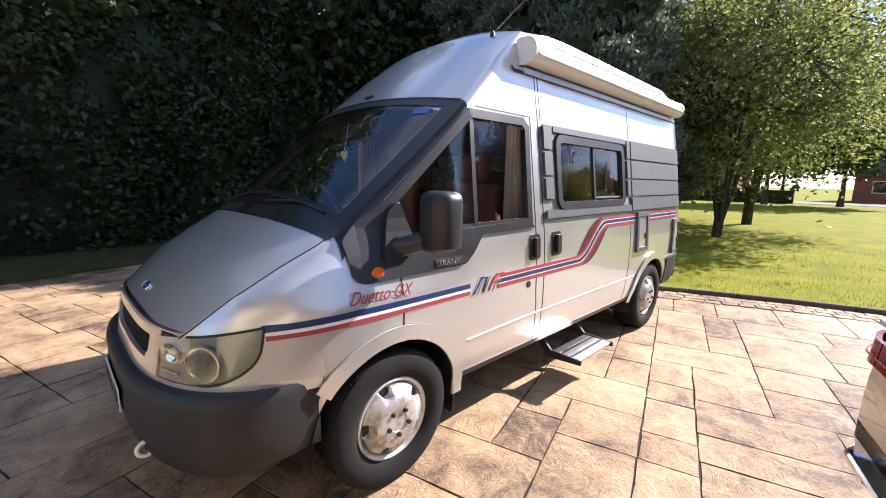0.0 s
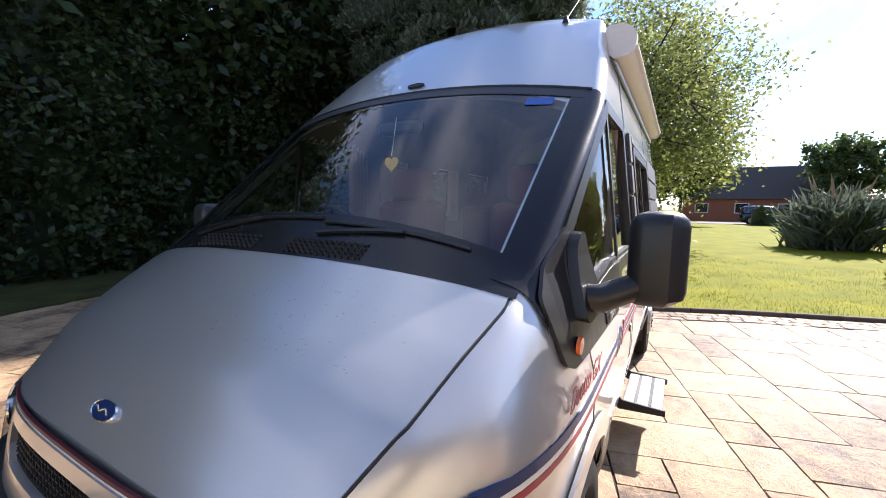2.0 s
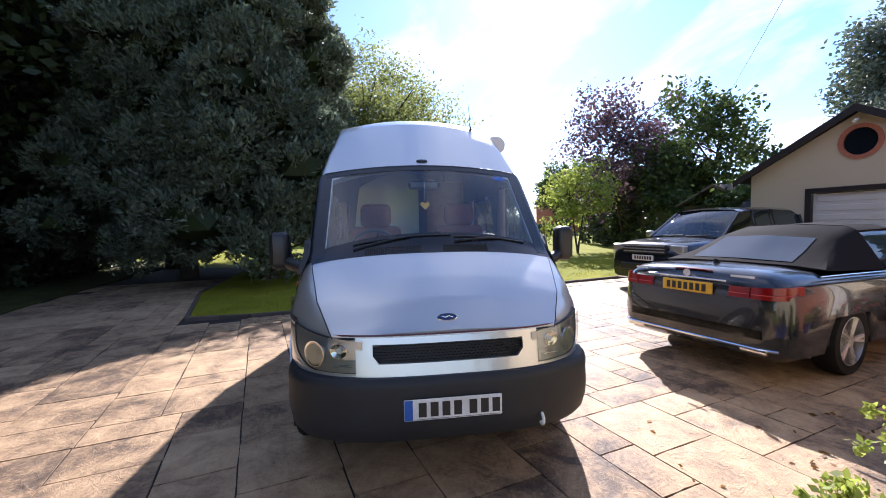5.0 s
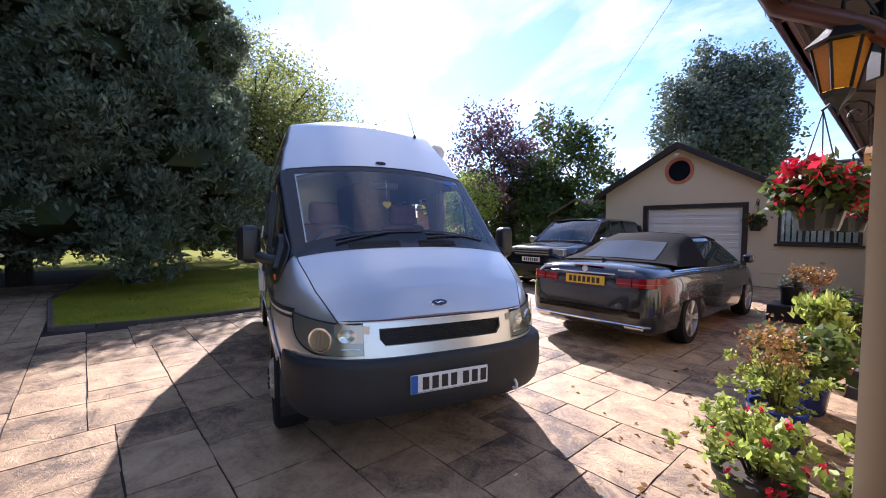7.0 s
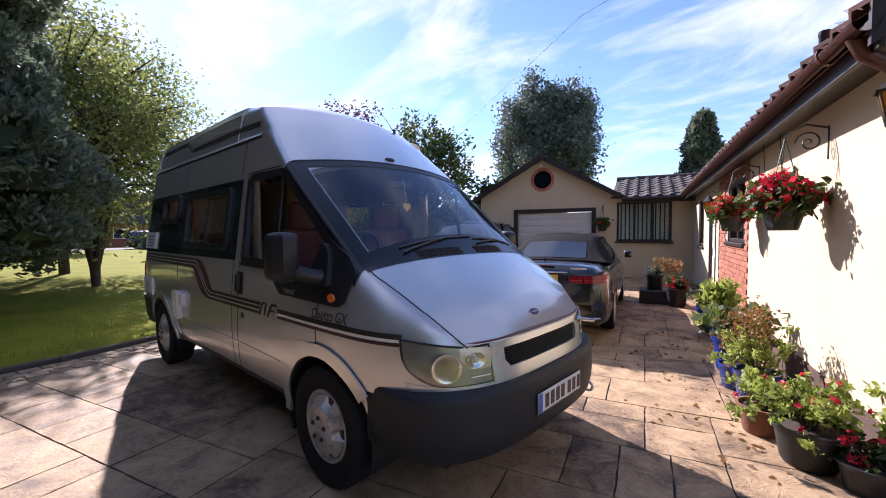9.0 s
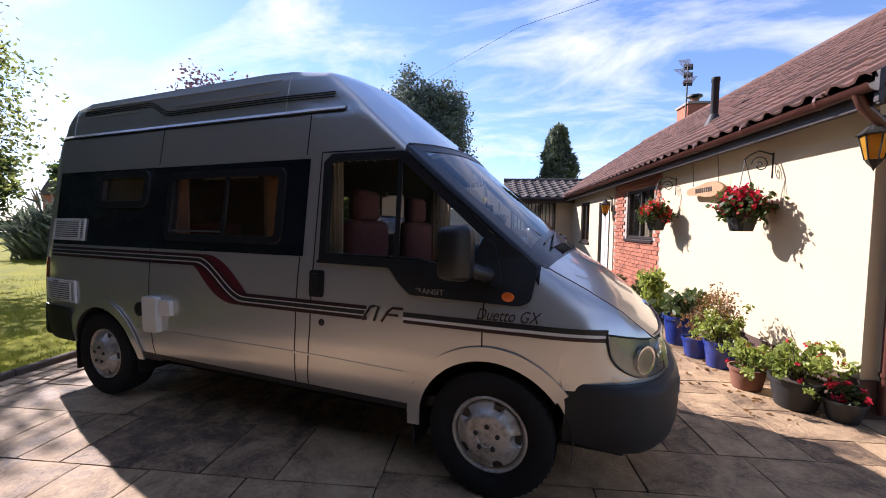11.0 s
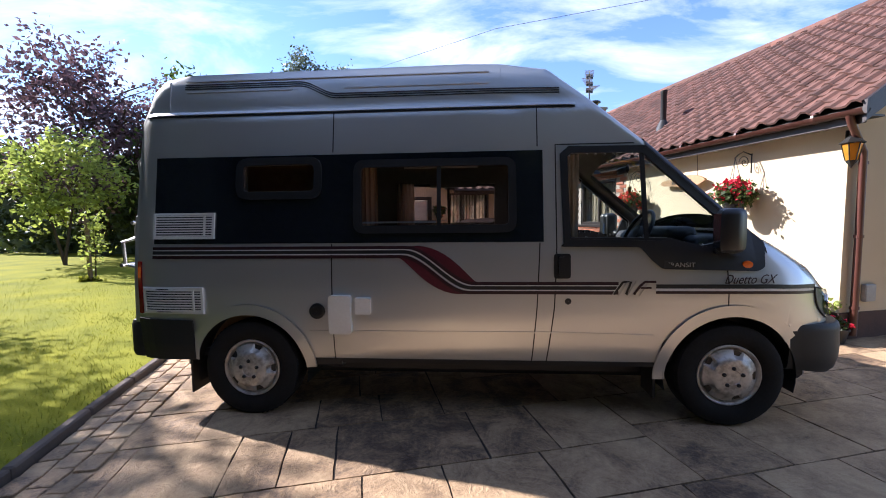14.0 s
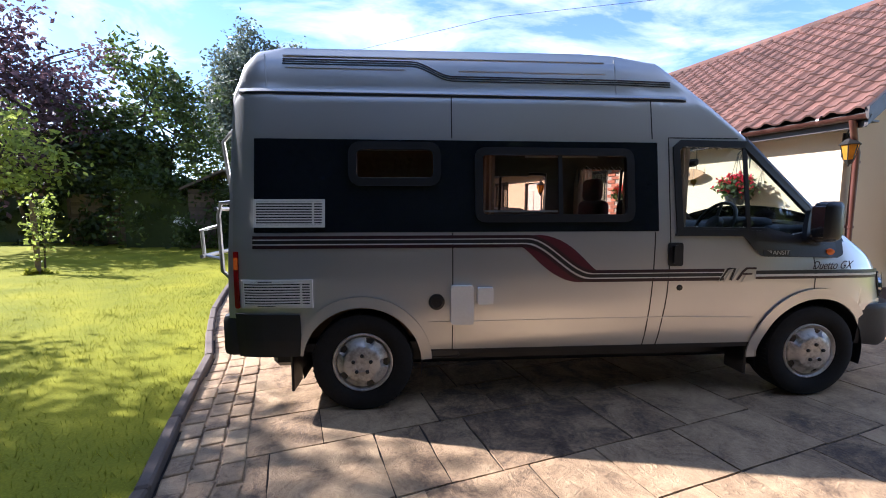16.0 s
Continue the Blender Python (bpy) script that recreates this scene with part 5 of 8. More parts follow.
vx[:, 0] = np.stack([pts[:, 0] - w * np.cos(a), pts[:, 1] - w * np.sin(a), np.full(n, 0.02)], 1)
vx[:, 1] = np.stack([pts[:, 0] + w * np.cos(a), pts[:, 1] + w * np.sin(a), np.full(n, 0.02)], 1)
vx[:, 2] = np.stack([pts[:, 0] + rng.normal(0, 0.018, n), pts[:, 1] + rng.normal(0, 0.018, n), 0.025 + h], 1)
tagged(raw("grass", vx.reshape(-1, 3).tolist(), np.arange(n * 3).reshape(-1, 3).tolist(), M_BLADE), "short grass blades on the lawn", "grass", kind="stuff")
# edging stones between the lawn and the drive
kerb = thing("lawn_edging", "dark weathered edging between lawn and driveway", "edging", kind="structure")
kp = [Vector((*p, 0)) for p in LAWN_EDGE]
ends = [Vector((-10, -5.0, 0)), Vector((-7, -4.6, 0))] + kp
for a, b in zip(ends, ends[1:]):
    L = (b - a).length
    k = max(1, round(L / 0.6))
    for i in range(k):
        c = a.lerp(b, (i + 0.5) / k)
        ob = part("edging_stone", box(-L / k / 2 + 0.004, L / k / 2 - 0.004, -0.035, 0.035, -0.05, 0.062, 0.012), M_KERB, kerb)
        ob.matrix_local = Matrix.Translation(c) @ Matrix.Rotation(math.atan2(b.y - a.y, b.x - a.x) + random.uniform(-0.01, 0.01), 4, "Z")

# ---- house ----
house = thing("bungalow", "cream rendered bungalow with a red tiled roof", "house", HOUSE)


def wall_with_holes(name, s0, s1, z0, z1, d0, d1, holes, material, parent, along="x", label=""):
    """Boxes round openings (s0, s1, z0, z1), all in one wall."""
    bm = bmesh.new()
    ss = sorted({s0, s1, *[h[0] for h in holes], *[h[1] for h in holes]})
    for a, b in zip(ss, ss[1:]):
        zz = [z0, z1]
        for h in holes:
            if h[0] <= a and b <= h[1]:
                zz = [z0, h[2], h[3], z1]
        for i in range(0, len(zz), 2):
            if zz[i + 1] - zz[i] > 0.001:
                if along == "x":
                    box(a, b, d0, d1, zz[i], zz[i + 1], bm=bm)
                else:
                    box(d0, d1, a, b, zz[i], zz[i + 1], bm=bm)
    bmesh.ops.remove_doubles(bm, verts=bm.verts, dist=0.0005)
    return part(name, bm, material, parent, label)


def house_window(name, s0, s1, z0, z1, d, parent, panes=2, along="x", frame=None, lab=""):
    frame = frame or M_FRAME
    w = new(name); w.parent = parent
    if lab:
        w["label"] = lab
    def bx(a0, a1, b0, b1, e0, e1, bev=0.006):
        return box(a0, a1, b0 + d, b1 + d, e0, e1, bev) if along == "x" else box(b0 + d, b1 + d, a0, a1, e0, e1, bev)
    t = 0.06
    for a in (s0, s1 - t):
        part("window_frame", bx(a, a + t, -0.06, 0.02, z0, z1), frame, w)
    for e in (z0, z1 - t):
        part("window_frame", bx(s0 + t, s1 - t, -0.06, 0.018, e, e + t), frame, w)
    for i in range(1, panes):
        a = s0 + (s1 - s0) * i / panes
        part("mullion", bx(a - 0.03, a + 0.03, -0.055, 0.012, z0 + t, z1 - t), frame, w)
    part("pane", bx(s0 + t, s1 - t, -0.035, -0.03, z0 + t, z1 - t, 0), M_GLASS, w).visible_shadow = False
    part("window_sill", bx(s0 - 0.05, s1 + 0.05, -0.02, 0.09, z0 - 0.06, z0, 0.01), frame, w)
    # vertical blinds behind
    for i in range(int((s1 - s0) / 0.12)):
        a = s0 + 0.08 + i * 0.12
        part("blind_slat", bx(a, a + 0.085, -0.16, -0.155, z0 + 0.02, z1 - 0.02, 0), M_WHITE if along == "y" else M_CURTAIN, w)
    # dark board added behind the blinds, standing in for the unlit room
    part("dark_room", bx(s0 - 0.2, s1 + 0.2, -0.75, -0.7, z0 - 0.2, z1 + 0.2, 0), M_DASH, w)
    return w


WH = 2.50
wall_with_holes("front_wall", 0.0, 3.75, 0.30, WH, -0.28, 0, [], M_RENDER, house)
part("plinth", box(-0.02, 3.75, -0.27, 0.012, -0.05, 0.30, 0.004), M_PLINTH, house, "dark brick plinth")
wall_with_holes("brick_wall", 3.75, 6.27, 0.0, WH, -0.28, -0.02, [(4.10, 5.45, 1.25, 2.22)], M_MORTAR, house)
wall_with_holes("front_wall", 6.27, 10.75, 0.0, WH, -0.28, 0, [(6.55, 7.45, 0.0, 2.1), (8.45, 9.45, 1.05, 2.2)], M_RENDER, house)
house_window("window", 4.10, 5.45, 1.25, 2.22, -0.06, house, 2)
house_window("window", 8.45, 9.45, 1.05, 2.2, -0.05, house, 2)
dr = new("front_door"); dr.parent = house; dr["label"] = "cream panelled front door"
part("door_leaf", box(6.58, 7.42, -0.10, -0.05, 0.02, 2.07, 0.008), M_DOORW, dr)
for a in (6.55, 7.40):
    part("door_frame", box(a, a + 0.05, -0.14, 0.015, 0, 2.1, 0.004), M_FRAME, dr)
for a, b, c, d in ((6.68, 6.96, 0.2, 0.9), (7.04, 7.32, 0.2, 0.9), (6.68, 6.96, 1.05, 1.9), (7.04, 7.32, 1.05, 1.9)):
    part("door_panel", box(a, b, -0.06, -0.035, c, d, 0.012), M_DOORW, dr)
# gable end wall with a window
wall_with_holes("end_wall", -7.2, -0.28, 0.30, WH, 0.0, 0.28, [(-3.4, -1.75, 0.95, 2.15)], M_RENDER, house, "y")
part("gable", prism([(-7.2, WH), (0.0, WH), (-3.6, 4.98)], 0.02, 0.28, "x"), M_RENDER, house)
part("plinth", box(-0.012, 0.25, -7.2, -0.02, -0.05, 0.30, 0.004), M_PLINTH, house)
gw = house_window("window", -3.4, -1.75, 0.95, 2.15, 0.0, house, 2, "y")
gw.matrix_local = Matrix.Translation((0.05, 0, 0))
part("back_wall", box(0, 14.5, -7.2, -6.95, 0, WH), M_RENDER, house)
part("far_wall", box(14.3, 14.5, -6.95, 0.0, 0, WH), M_RENDER, house)
# bricks of the panel
bme = bpy.data.meshes.new("brick")
t_ = box(-0.1075, 0.1075, -0.012, 0.012, -0.0325, 0.0325, 0.003); t_.to_mesh(bme); t_.free(); bme.materials.append(M_BRICK)
bwall = [o for o in house.children if o.name.startswith("brick_wall")][0]
count = 0
rest = bmesh.new()
for r in range(32):
    z = 0.04 + r * 0.0765
    for c in range(12):
        s = 3.80 + 0.06 + c * 0.2255 + (0.11 if r % 2 else 0)
        if s > 6.2 or (4.0 < s < 5.55 and 1.20 < z < 2.25):
            continue
        if count < 300:
            b = new("brick", bme); b.parent = bwall
            b.matrix_local = Matrix.Translation((s, -0.014 + random.uniform(-0.002, 0.002), z)) @ Matrix.Rotation(random.uniform(-0.006, 0.006), 4, "Y")
            count += 1
        else:
            box(s - 0.1075, s + 0.1075, -0.026, -0.002, z - 0.0325, z + 0.0325, 0.003, bm=rest)
tagged(part("upper_bricks", rest, M_BRICK, bwall), kind="stuff")
# roof deck, tiles, ridge
EAVE_Y, EAVE_Z, RIDGE_Y, RIDGE_Z = 0.28, 2.50, -3.6, 5.03
rd = prism([(EAVE_Y, EAVE_Z - 0.06), (RIDGE_Y, RIDGE_Z - 0.06), (-7.6, EAVE_Z - 0.12), (-7.6, EAVE_Z - 0.04), (RIDGE_Y, RIDGE_Z), (EAVE_Y, EAVE_Z - 0.01)], -0.30, 14.6, "x")
roof = part("roof", rd, M_TILEDARK, house, "weathered red-brown tiled roof with moss")
def pantile(wd=0.30, ln=0.36):
    bm = bmesh.new()
    prof = [(-0.15, 0.012), (-0.11, 0.042), (-0.06, 0.05), (-0.02, 0.03), (0.02, 0.006), (0.09, 0.0), (0.15, 0.012)]
    rows = [[bm.verts.new((x * wd / 0.3, -l, z + up)) for x, z in prof] for l, up in ((0.0, 0.022), (ln, 0.0))]
    low = [bm.verts.new((x * wd / 0.3, 0.0, z + 0.0)) for x, z in prof]
    for i in range(len(prof) - 1):
        bm.faces.new((rows[0][i], rows[1][i], rows[1][i + 1], rows[0][i + 1]))
        bm.faces.new((low[i], rows[0][i], rows[0][i + 1], low[i + 1]))
    bmesh.ops.recalc_face_normals(bm, faces=bm.faces)
    return bm
tme = bpy.data.meshes.new("roof_tile")
t_ = pantile(0.245, 0.30); t_.to_mesh(tme); t_.free(); tme.materials.append(M_TILE)
slope = math.atan2(RIDGE_Z - EAVE_Z, EAVE_Y - RIDGE_Y)
tm = Matrix.Translation((0, EAVE_Y + 0.03, EAVE_Z + 0.003)) @ Matrix.Rotation(-slope, 4, "X")
rest = []
base_v = [v.co.copy() for v in tme.vertices]; base_f = [tuple(p.vertices) for p in tme.polygons]
rv_, rf_ = [], []
count = 0
for r in range(18):
    for c in range(61):
        m = tm @ Matrix.Translation((-0.18 + c * 0.243, -r * 0.265, random.uniform(-0.004, 0.006))) @ Matrix.Rotation(random.uniform(-0.012, 0.012), 4, "Z")
        if c < 20 and count < 300:
            b = new("roof_tile", tme); b.parent = roof; b.matrix_local = m; count += 1
        else:
            k = len(rv_)
            rv_ += [tuple(m @ v) for v in base_v]; rf_ += [tuple(i + k for i in f) for f in base_f]
tagged(raw("roof_tiles", rv_, rf_, M_TILE, roof), kind="stuff")
for i in range(36):
    a = -0.28 + i * 0.41
    part("ridge_tile", lathe([(0.12, 0), (0.125, 0.42)], 14, Matrix.Translation((a, RIDGE_Y, RIDGE_Z + 0.0)) @ Matrix.Rotation(math.pi / 2, 4, "Y")), M_TILE, roof)
part("barge_board", prism([(EAVE_Y + 0.02, EAVE_Z - 0.16), (EAVE_Y + 0.02, EAVE_Z + 0.05), (RIDGE_Y, RIDGE_Z + 0.04), (RIDGE_Y, RIDGE_Z - 0.18)], -0.335, -0.30, "x"), M_FRAME, house)
part("fascia", box(-0.3, 10.72, EAVE_Y - 0.045, EAVE_Y - 0.02, EAVE_Z - 0.17, EAVE_Z - 0.02, 0.004), M_FRAME, house)
part("soffit", box(-0.3, 10.72, 0.0, EAVE_Y - 0.045, EAVE_Z - 0.10, EAVE_Z - 0.08), M_FRAME, house)
# half-round gutter with brackets, downpipe
gt = bmesh.new()
prof = [(EAVE_Y + 0.038 + 0.058 * math.cos(a), EAVE_Z - 0.035 + 0.058 * math.sin(a)) for a in np.linspace(math.pi, 2 * math.pi, 10)]
q = [[gt.verts.new((s, y, z)) for y, z in prof] for s in (-0.34, 10.70)]
for i in range(9):
    gt.faces.new((q[0][i], q[1][i], q[1][i + 1], q[0][i + 1]))
e = bmesh.ops.solidify(gt, geom=gt.faces[:], thickness=0.004)
gutter = part("gutter", gt, M_BROWN, house, "brown plastic half-round gutter", True)
for i in range(12):
    s = 0.1 + i * 0.93
    part("gutter_bracket", lathe([(0.064, 0), (0.064, 0.03)], 16, Matrix.Translation((s, EAVE_Y + 0.038, EAVE_Z - 0.035)) @ Matrix.Rotation(math.pi / 2, 4, "Y")), M_BROWN, gutter)
dp = part("downpipe", tube([(-0.20, 0.32, EAVE_Z - 0.07), (-0.20, 0.28, EAVE_Z - 0.16), (-0.10, 0.02, EAVE_Z - 0.30), (-0.075, -0.10, EAVE_Z - 0.42), (-0.06, -0.13, 1.2), (-0.06, -0.13, 0.05)], 0.036, 12), M_BROWN, house, "brown plastic downpipe", True)
for z in (0.35, 1.15, 1.95):
    part("pipe_clip", lathe([(0.044, 0), (0.044, 0.03)], 14, Matrix.Translation((-0.06, -0.13, z))), M_BROWN, dp)
part("meter_box", box(-0.055, 0.0, -0.46, -0.30, 0.42, 0.62, 0.012), mat("grey_box", (0.4, 0.4, 0.38), rough=0.5), house)
# chimney, flue, aerial
ch = thing("chimney", "brick chimney stack with a cowl", "chimney", HOUSE)
part("brick_shaft", box(10.95, 11.75, -4.3, -3.65, 4.3, 5.58, 0.01), M_BRICK, ch)
part("stack_cap", box(10.90, 11.80, -4.35, -3.60, 5.58, 5.66, 0.01), M_MORTAR, ch)
part("chimney_pot", lathe([(0.15, 0), (0.13, 0.12), (0.15, 0.14), (0.001, 0.15)], 16, Matrix.Translation((11.2, -3.95, 5.66))), M_TERRA, ch)
part("cowl", lathe([(0.10, 0), (0.10, 0.06), (0.24, 0.07), (0.22, 0.12), (0.001, 0.15)], 16, Matrix.Translation((11.2, -3.95, 5.80))), M_IRON, ch)
part("side_pot", lathe([(0.07, 0), (0.06, 0.75), (0.08, 0.78), (0.001, 0.80)], 14, Matrix.Translation((11.95, -3.9, 4.7))), M_PLASTIC, ch)
fl = thing("flue_pipe", "dark metal flue pipe standing on the roof", "flue", HOUSE)
part("pipe", lathe([(0.055, 2.85), (0.055, 3.80), (0.062, 3.81), (0.062, 3.87), (0.001, 3.875)], 18, Matrix.Translation((3.60, -0.68, 0))), M_PLASTIC, fl, smooth=True)
part("flashing", lathe([(0.16, 3.08), (0.058, 3.3)], 18, Matrix.Translation((3.60, -0.68, 0))), M_PLASTIC, fl, smooth=True)
an = thing("tv_aerial", "television aerial with three arrays on a pole", "aerial", HOUSE)
part("pole", tube([(11.0, -3.6, 4.6), (11.0, -3.6, 6.9)], 0.025, 8), M_IRON, an)
for k, (z, dy) in enumerate(((6.82, 0.10), (6.55, 0.22), (6.30, -0.15))):
    b0, b1 = Vector((10.2, -3.2 + dy, z - 0.12)), Vector((11.1, -3.65, z))
    part("boom", tube([b0, b1], 0.012, 6), M_STEEL, an)
    for i in range(9):
        c = b0.lerp(b1, i / 8)
        part("rod", tube([c + Vector((-0.06, -0.15, 0)), c + Vector((0.06, 0.15, 0))], 0.008, 5), M_STEEL, an)
    part("reflector", box(11.08, 11.12, -3.80, -3.52, z - 0.09, z + 0.09, 0.004), M_IRON, an)
# overhead cable
cb = thing("overhead_cable", "thin black overhead cable", "cable")
span = [Vector((-24.0, 22.0, 6.1)), Vector((-13.96, 14.53, 5.77)), Vector((-5.91, 8.60, 5.51)), Vector((-1.2, 5.1, 5.33)), HOUSE @ Vector((0.4, -3.6, 5.16))]
part("wire", tube(span, 0.004, 5), M_BLACK, cb)

# ---- garage wing ----
garage = thing("garage", "cream rendered garage with a dark gable roof", "garage", HOUSE)
S = 10.75
wall_with_holes("garage_wall", 2.13, 6.56, 0, 2.62, S, S + 0.25, [(2.78, 5.22, 0.0, 2.07)], M_RENDER, garage, "y")
gh = bmesh.new()
# gable with a round opening
cy, cz, rr_ = 4.36, 3.17, 0.30
outer = [(2.13, 2.62), (6.56, 2.62), (4.36, 3.84)]
def edge_hit(a):
    d = Vector((math.cos(a), math.sin(a)))
    best = 9e9
    P = [Vector(p) for p in outer]
    for i in range(3):
        p, q = P[i], P[(i + 1) % 3]
        e_ = q - p
        den_ = d.x * e_.y - d.y * e_.x
        if abs(den_) < 1e-9:
            continue
        t = ((p.x - cy) * e_.y - (p.y - cz) * e_.x) / den_
        u = ((p.x - cy) * d.y - (p.y - cz) * d.x) / den_
        if t > 0 and -1e-6 <= u <= 1 + 1e-6:
            best = min(best, t)
    return cy + d.x * best, cz + d.y * best
angs = sorted([*np.linspace(0, 2 * math.pi, 48, endpoint=False), *[math.atan2(z - cz, y - cy) % (2 * math.pi) for y, z in outer]])
for dd in (S, S + 0.25):
    o_ = [gh.verts.new((dd, *edge_hit(a))) for a in angs]
    i_ = [gh.verts.new((dd, cy + rr_ * math.cos(a), cz + rr_ * math.sin(a))) for a in angs]
    for k in range(len(angs)):
        gh.faces.new((o_[k], o_[(k + 1) % len(angs)], i_[(k + 1) % len(angs)], i_[k]))
bmesh.ops.recalc_face_normals(gh, faces=gh.faces)
part("gable", gh, M_RENDER, garage)
rw = new("round_window"); rw.parent = garage; rw["label"] = "round window in a brick ring"
part("brick_ring", lathe([(0.30, -0.05), (0.30, 0.03), (0.39, 0.03), (0.39, 0.0)], 40, Matrix.Translation((S, cy, cz)) @ Matrix.Rotation(-math.pi / 2, 4, "Y")), M_BRICK, rw)
part("pane", lathe([(0.30, -0.03), (0.001, -0.03)], 40, Matrix.Translation((S, cy, cz)) @ Matrix.Rotation(-math.pi / 2, 4, "Y")), M_GLOSSBLK, rw)
gd = new("garage_door"); gd.parent = garage; gd["label"] = "white garage door in a dark frame"
part("door_leaf", box(S + 0.06, S + 0.10, 2.80, 5.20, 0.02, 2.05, 0.004), M_DOORW, gd)
for k in range(9):
    part("door_rib", box(S + 0.045, S + 0.06, 2.86, 5.14, 0.10 + k * 0.22, 0.24 + k * 0.22, 0.006), M_DOORW, gd)
for a, b, c, d in ((2.66, 2.79, 0, 2.07), (5.21, 5.34, 0, 2.07), (2.66, 5.34, 2.07, 2.19)):
    part("door_frame", box(S - 0.03, S + 0.08, a, b, c, d, 0.004), M_FRAME, gd)
sl = math.atan2(1.27, 2.3)
part("roof_slope", prism([(6.85, 2.46), (4.36, 3.88), (1.86, 2.46), (1.86, 2.53), (4.36, 3.97), (6.85, 2.53)], S - 0.25, S + 6, "x"), M_TILEDARK, garage)
part("barge_board", prism([(6.87, 2.36), (4.36, 3.80), (1.85, 2.36), (1.85, 2.535), (4.36, 3.975), (6.87, 2.535)], S - 0.28, S - 0.25, "x"), M_FRAME, garage)
part("side_wall", box(S + 0.25, S + 6, 6.31, 6.56, 0, 2.62), M_RENDER, garage)
# linking range with a tiled roof
wall_with_holes("link_wall", 0.0, 2.13, 0.0, 2.46, S, S + 0.25, [(0.55, 2.05, 1.12, 2.32)], M_RENDER, garage, "y")
lw = house_window("window", 0.55, 2.05, 1.12, 2.32, S, garage, 3, "y")
for o in lw.children:
    o.data.transform(Matrix.Translation((S, 0, 0)) @ Matrix.Diagonal((-1, 1, 1, 1)) @ Matrix.Translation((-S, 0, 0))); o.data.flip_normals()
lr_ = part("link_roof", prism([(S - 0.28, 2.42), (S + 2.5, 3.28), (S + 5, 2.4), (S + 2.5, 3.2)], -3.5, 2.2, "y"), M_TILEDARK, garage)
lme = bpy.data.meshes.new("link_tile")
t_ = pantile(0.32, 0.38); t_.to_mesh(lme); t_.free(); lme.materials.append(M_TILEDARK)
lm = Matrix.Translation((S - 0.30, 0, 2.44)) @ Matrix.Rotation(math.pi / 2, 4, "Z") @ Matrix.Rotation(-math.atan2(0.86, 2.78), 4, "X")
for r in range(8):
    for c in range(13):
        b = new("roof_tile", lme); b.parent = lr_
        b.matrix_local = lm @ Matrix.Translation((-1.9 + c * 0.318, -r * 0.35, random.uniform(0, 0.006)))
for c in range(6):
    part("ridge_tile", lathe([(0.12, 0), (0.125, 0.7)], 12, Matrix.Translation((S + 2.45, -2 + c * 0.7, 3.27)) @ Matrix.Rotation(-math.pi / 2, 4, "X")), M_TILEDARK, lr_)
part("gutter", tube([(S - 0.34, -0.1, 2.40), (S - 0.34, 1.9, 2.40)], 0.055, 10), M_FRAME, garage)
part("fascia", box(S - 0.30, S - 0.27, -0.1, 1.9, 2.28, 2.42), M_FRAME, garage)
part("wall_flap", box(S - 0.015, S, 1.75, 2.35, 0.35, 0.92, 0.004), M_RENDER, garage)
cam_ = thing("security_camera", "small white security camera under the gable", "camera", HOUSE)
part("camera_body", tube([(S - 0.22, 4.36, 3.62), (S - 0.34, 4.36, 3.58)], 0.035, 10), M_WHITE, cam_)
part("camera_arm", tube([(S - 0.01, 4.36, 3.66), (S - 0.24, 4.36, 3.64)], 0.015, 8), M_WHITE, cam_)

# ---- wall lantern, hanging sign ----
def lantern(m, label):
    L = thing("wall_lantern", label, "lantern", m)
    part("wall_plate", box(-0.05, 0.05, 0.0, 0.02, -0.14, 0.30, 0.01), M_IRON, L)
    part("arm", tube([(0, 0.01, 0.22), (0, 0.10, 0.34), (0, 0.20, 0.30), (0, 0.20, 0.20)], 0.012, 8), M_IRON, L, smooth=True)
    part("roof_cap", lathe([(0.155, 0.06), (0.165, 0.07), (0.10, 0.13), (0.055, 0.18), (0.04, 0.20), (0.001, 0.24)], 6, Matrix.Translation((0, 0.20, 0))), M_IRON, L)
    part("base_cap", lathe([(0.075, -0.20), (0.06, -0.235), (0.03, -0.27), (0.012, -0.30), (0.001, -0.33)], 6, Matrix.Translation((0, 0.20, 0))), M_IRON, L)
    for k in range(6):
        a, b = k * math.pi / 3, (k + 1) * math.pi / 3
        P = lambda r, t, z: Vector((r * math.cos(t), 0.20 + r * math.sin(t), z))
        part("post", tube([P(0.075, a, -0.20), P(0.13, a, 0.06)], 0.008, 6), M_IRON, L)
        bm = bmesh.new()
        bm.faces.new([bm.verts.new(p) for p in (P(0.073, a, -0.195), P(0.073, b, -0.195), P(0.127, b, 0.055), P(0.127, a, 0.055))])
        part("pane", bm, M_YGLASS, L, "amber glass pane")
    return L
lantern(HOUSE @ Matrix.Translation((0.0, 0.0, 2.12)) @ Matrix.Rotation(math.pi / 4, 4, "Z") @ Matrix.Scale(0.68, 4), "black hexagonal wall lantern with amber glass")
lantern(HOUSE @ Matrix.Translation((6.42, 0, 1.95)) @ Matrix.Scale(0.75, 4), "small black wall lantern beside the door")
sg = thing("hanging_sign", "carved wooden name board hanging on the wall", "sign", HOUSE @ Matrix.Translation((2.21, 0.10, 1.965)))
sp_ = [(0.45 * math.cos(a), 0.085 * math.sin(a) * (1 + 0.25 * math.cos(3 * a))) for a in np.linspace(0, 2 * math.pi, 28, endpoint=False)]
part("board", prism(sp_, -0.018, 0.018, "y"), M_OAK, sg)
for i in range(8):
    part("carved_bar", box(-0.2 + i * 0.052, -0.165 + i * 0.052, 0.0185, 0.021, -0.03, 0.03), M_FRAME, sg)
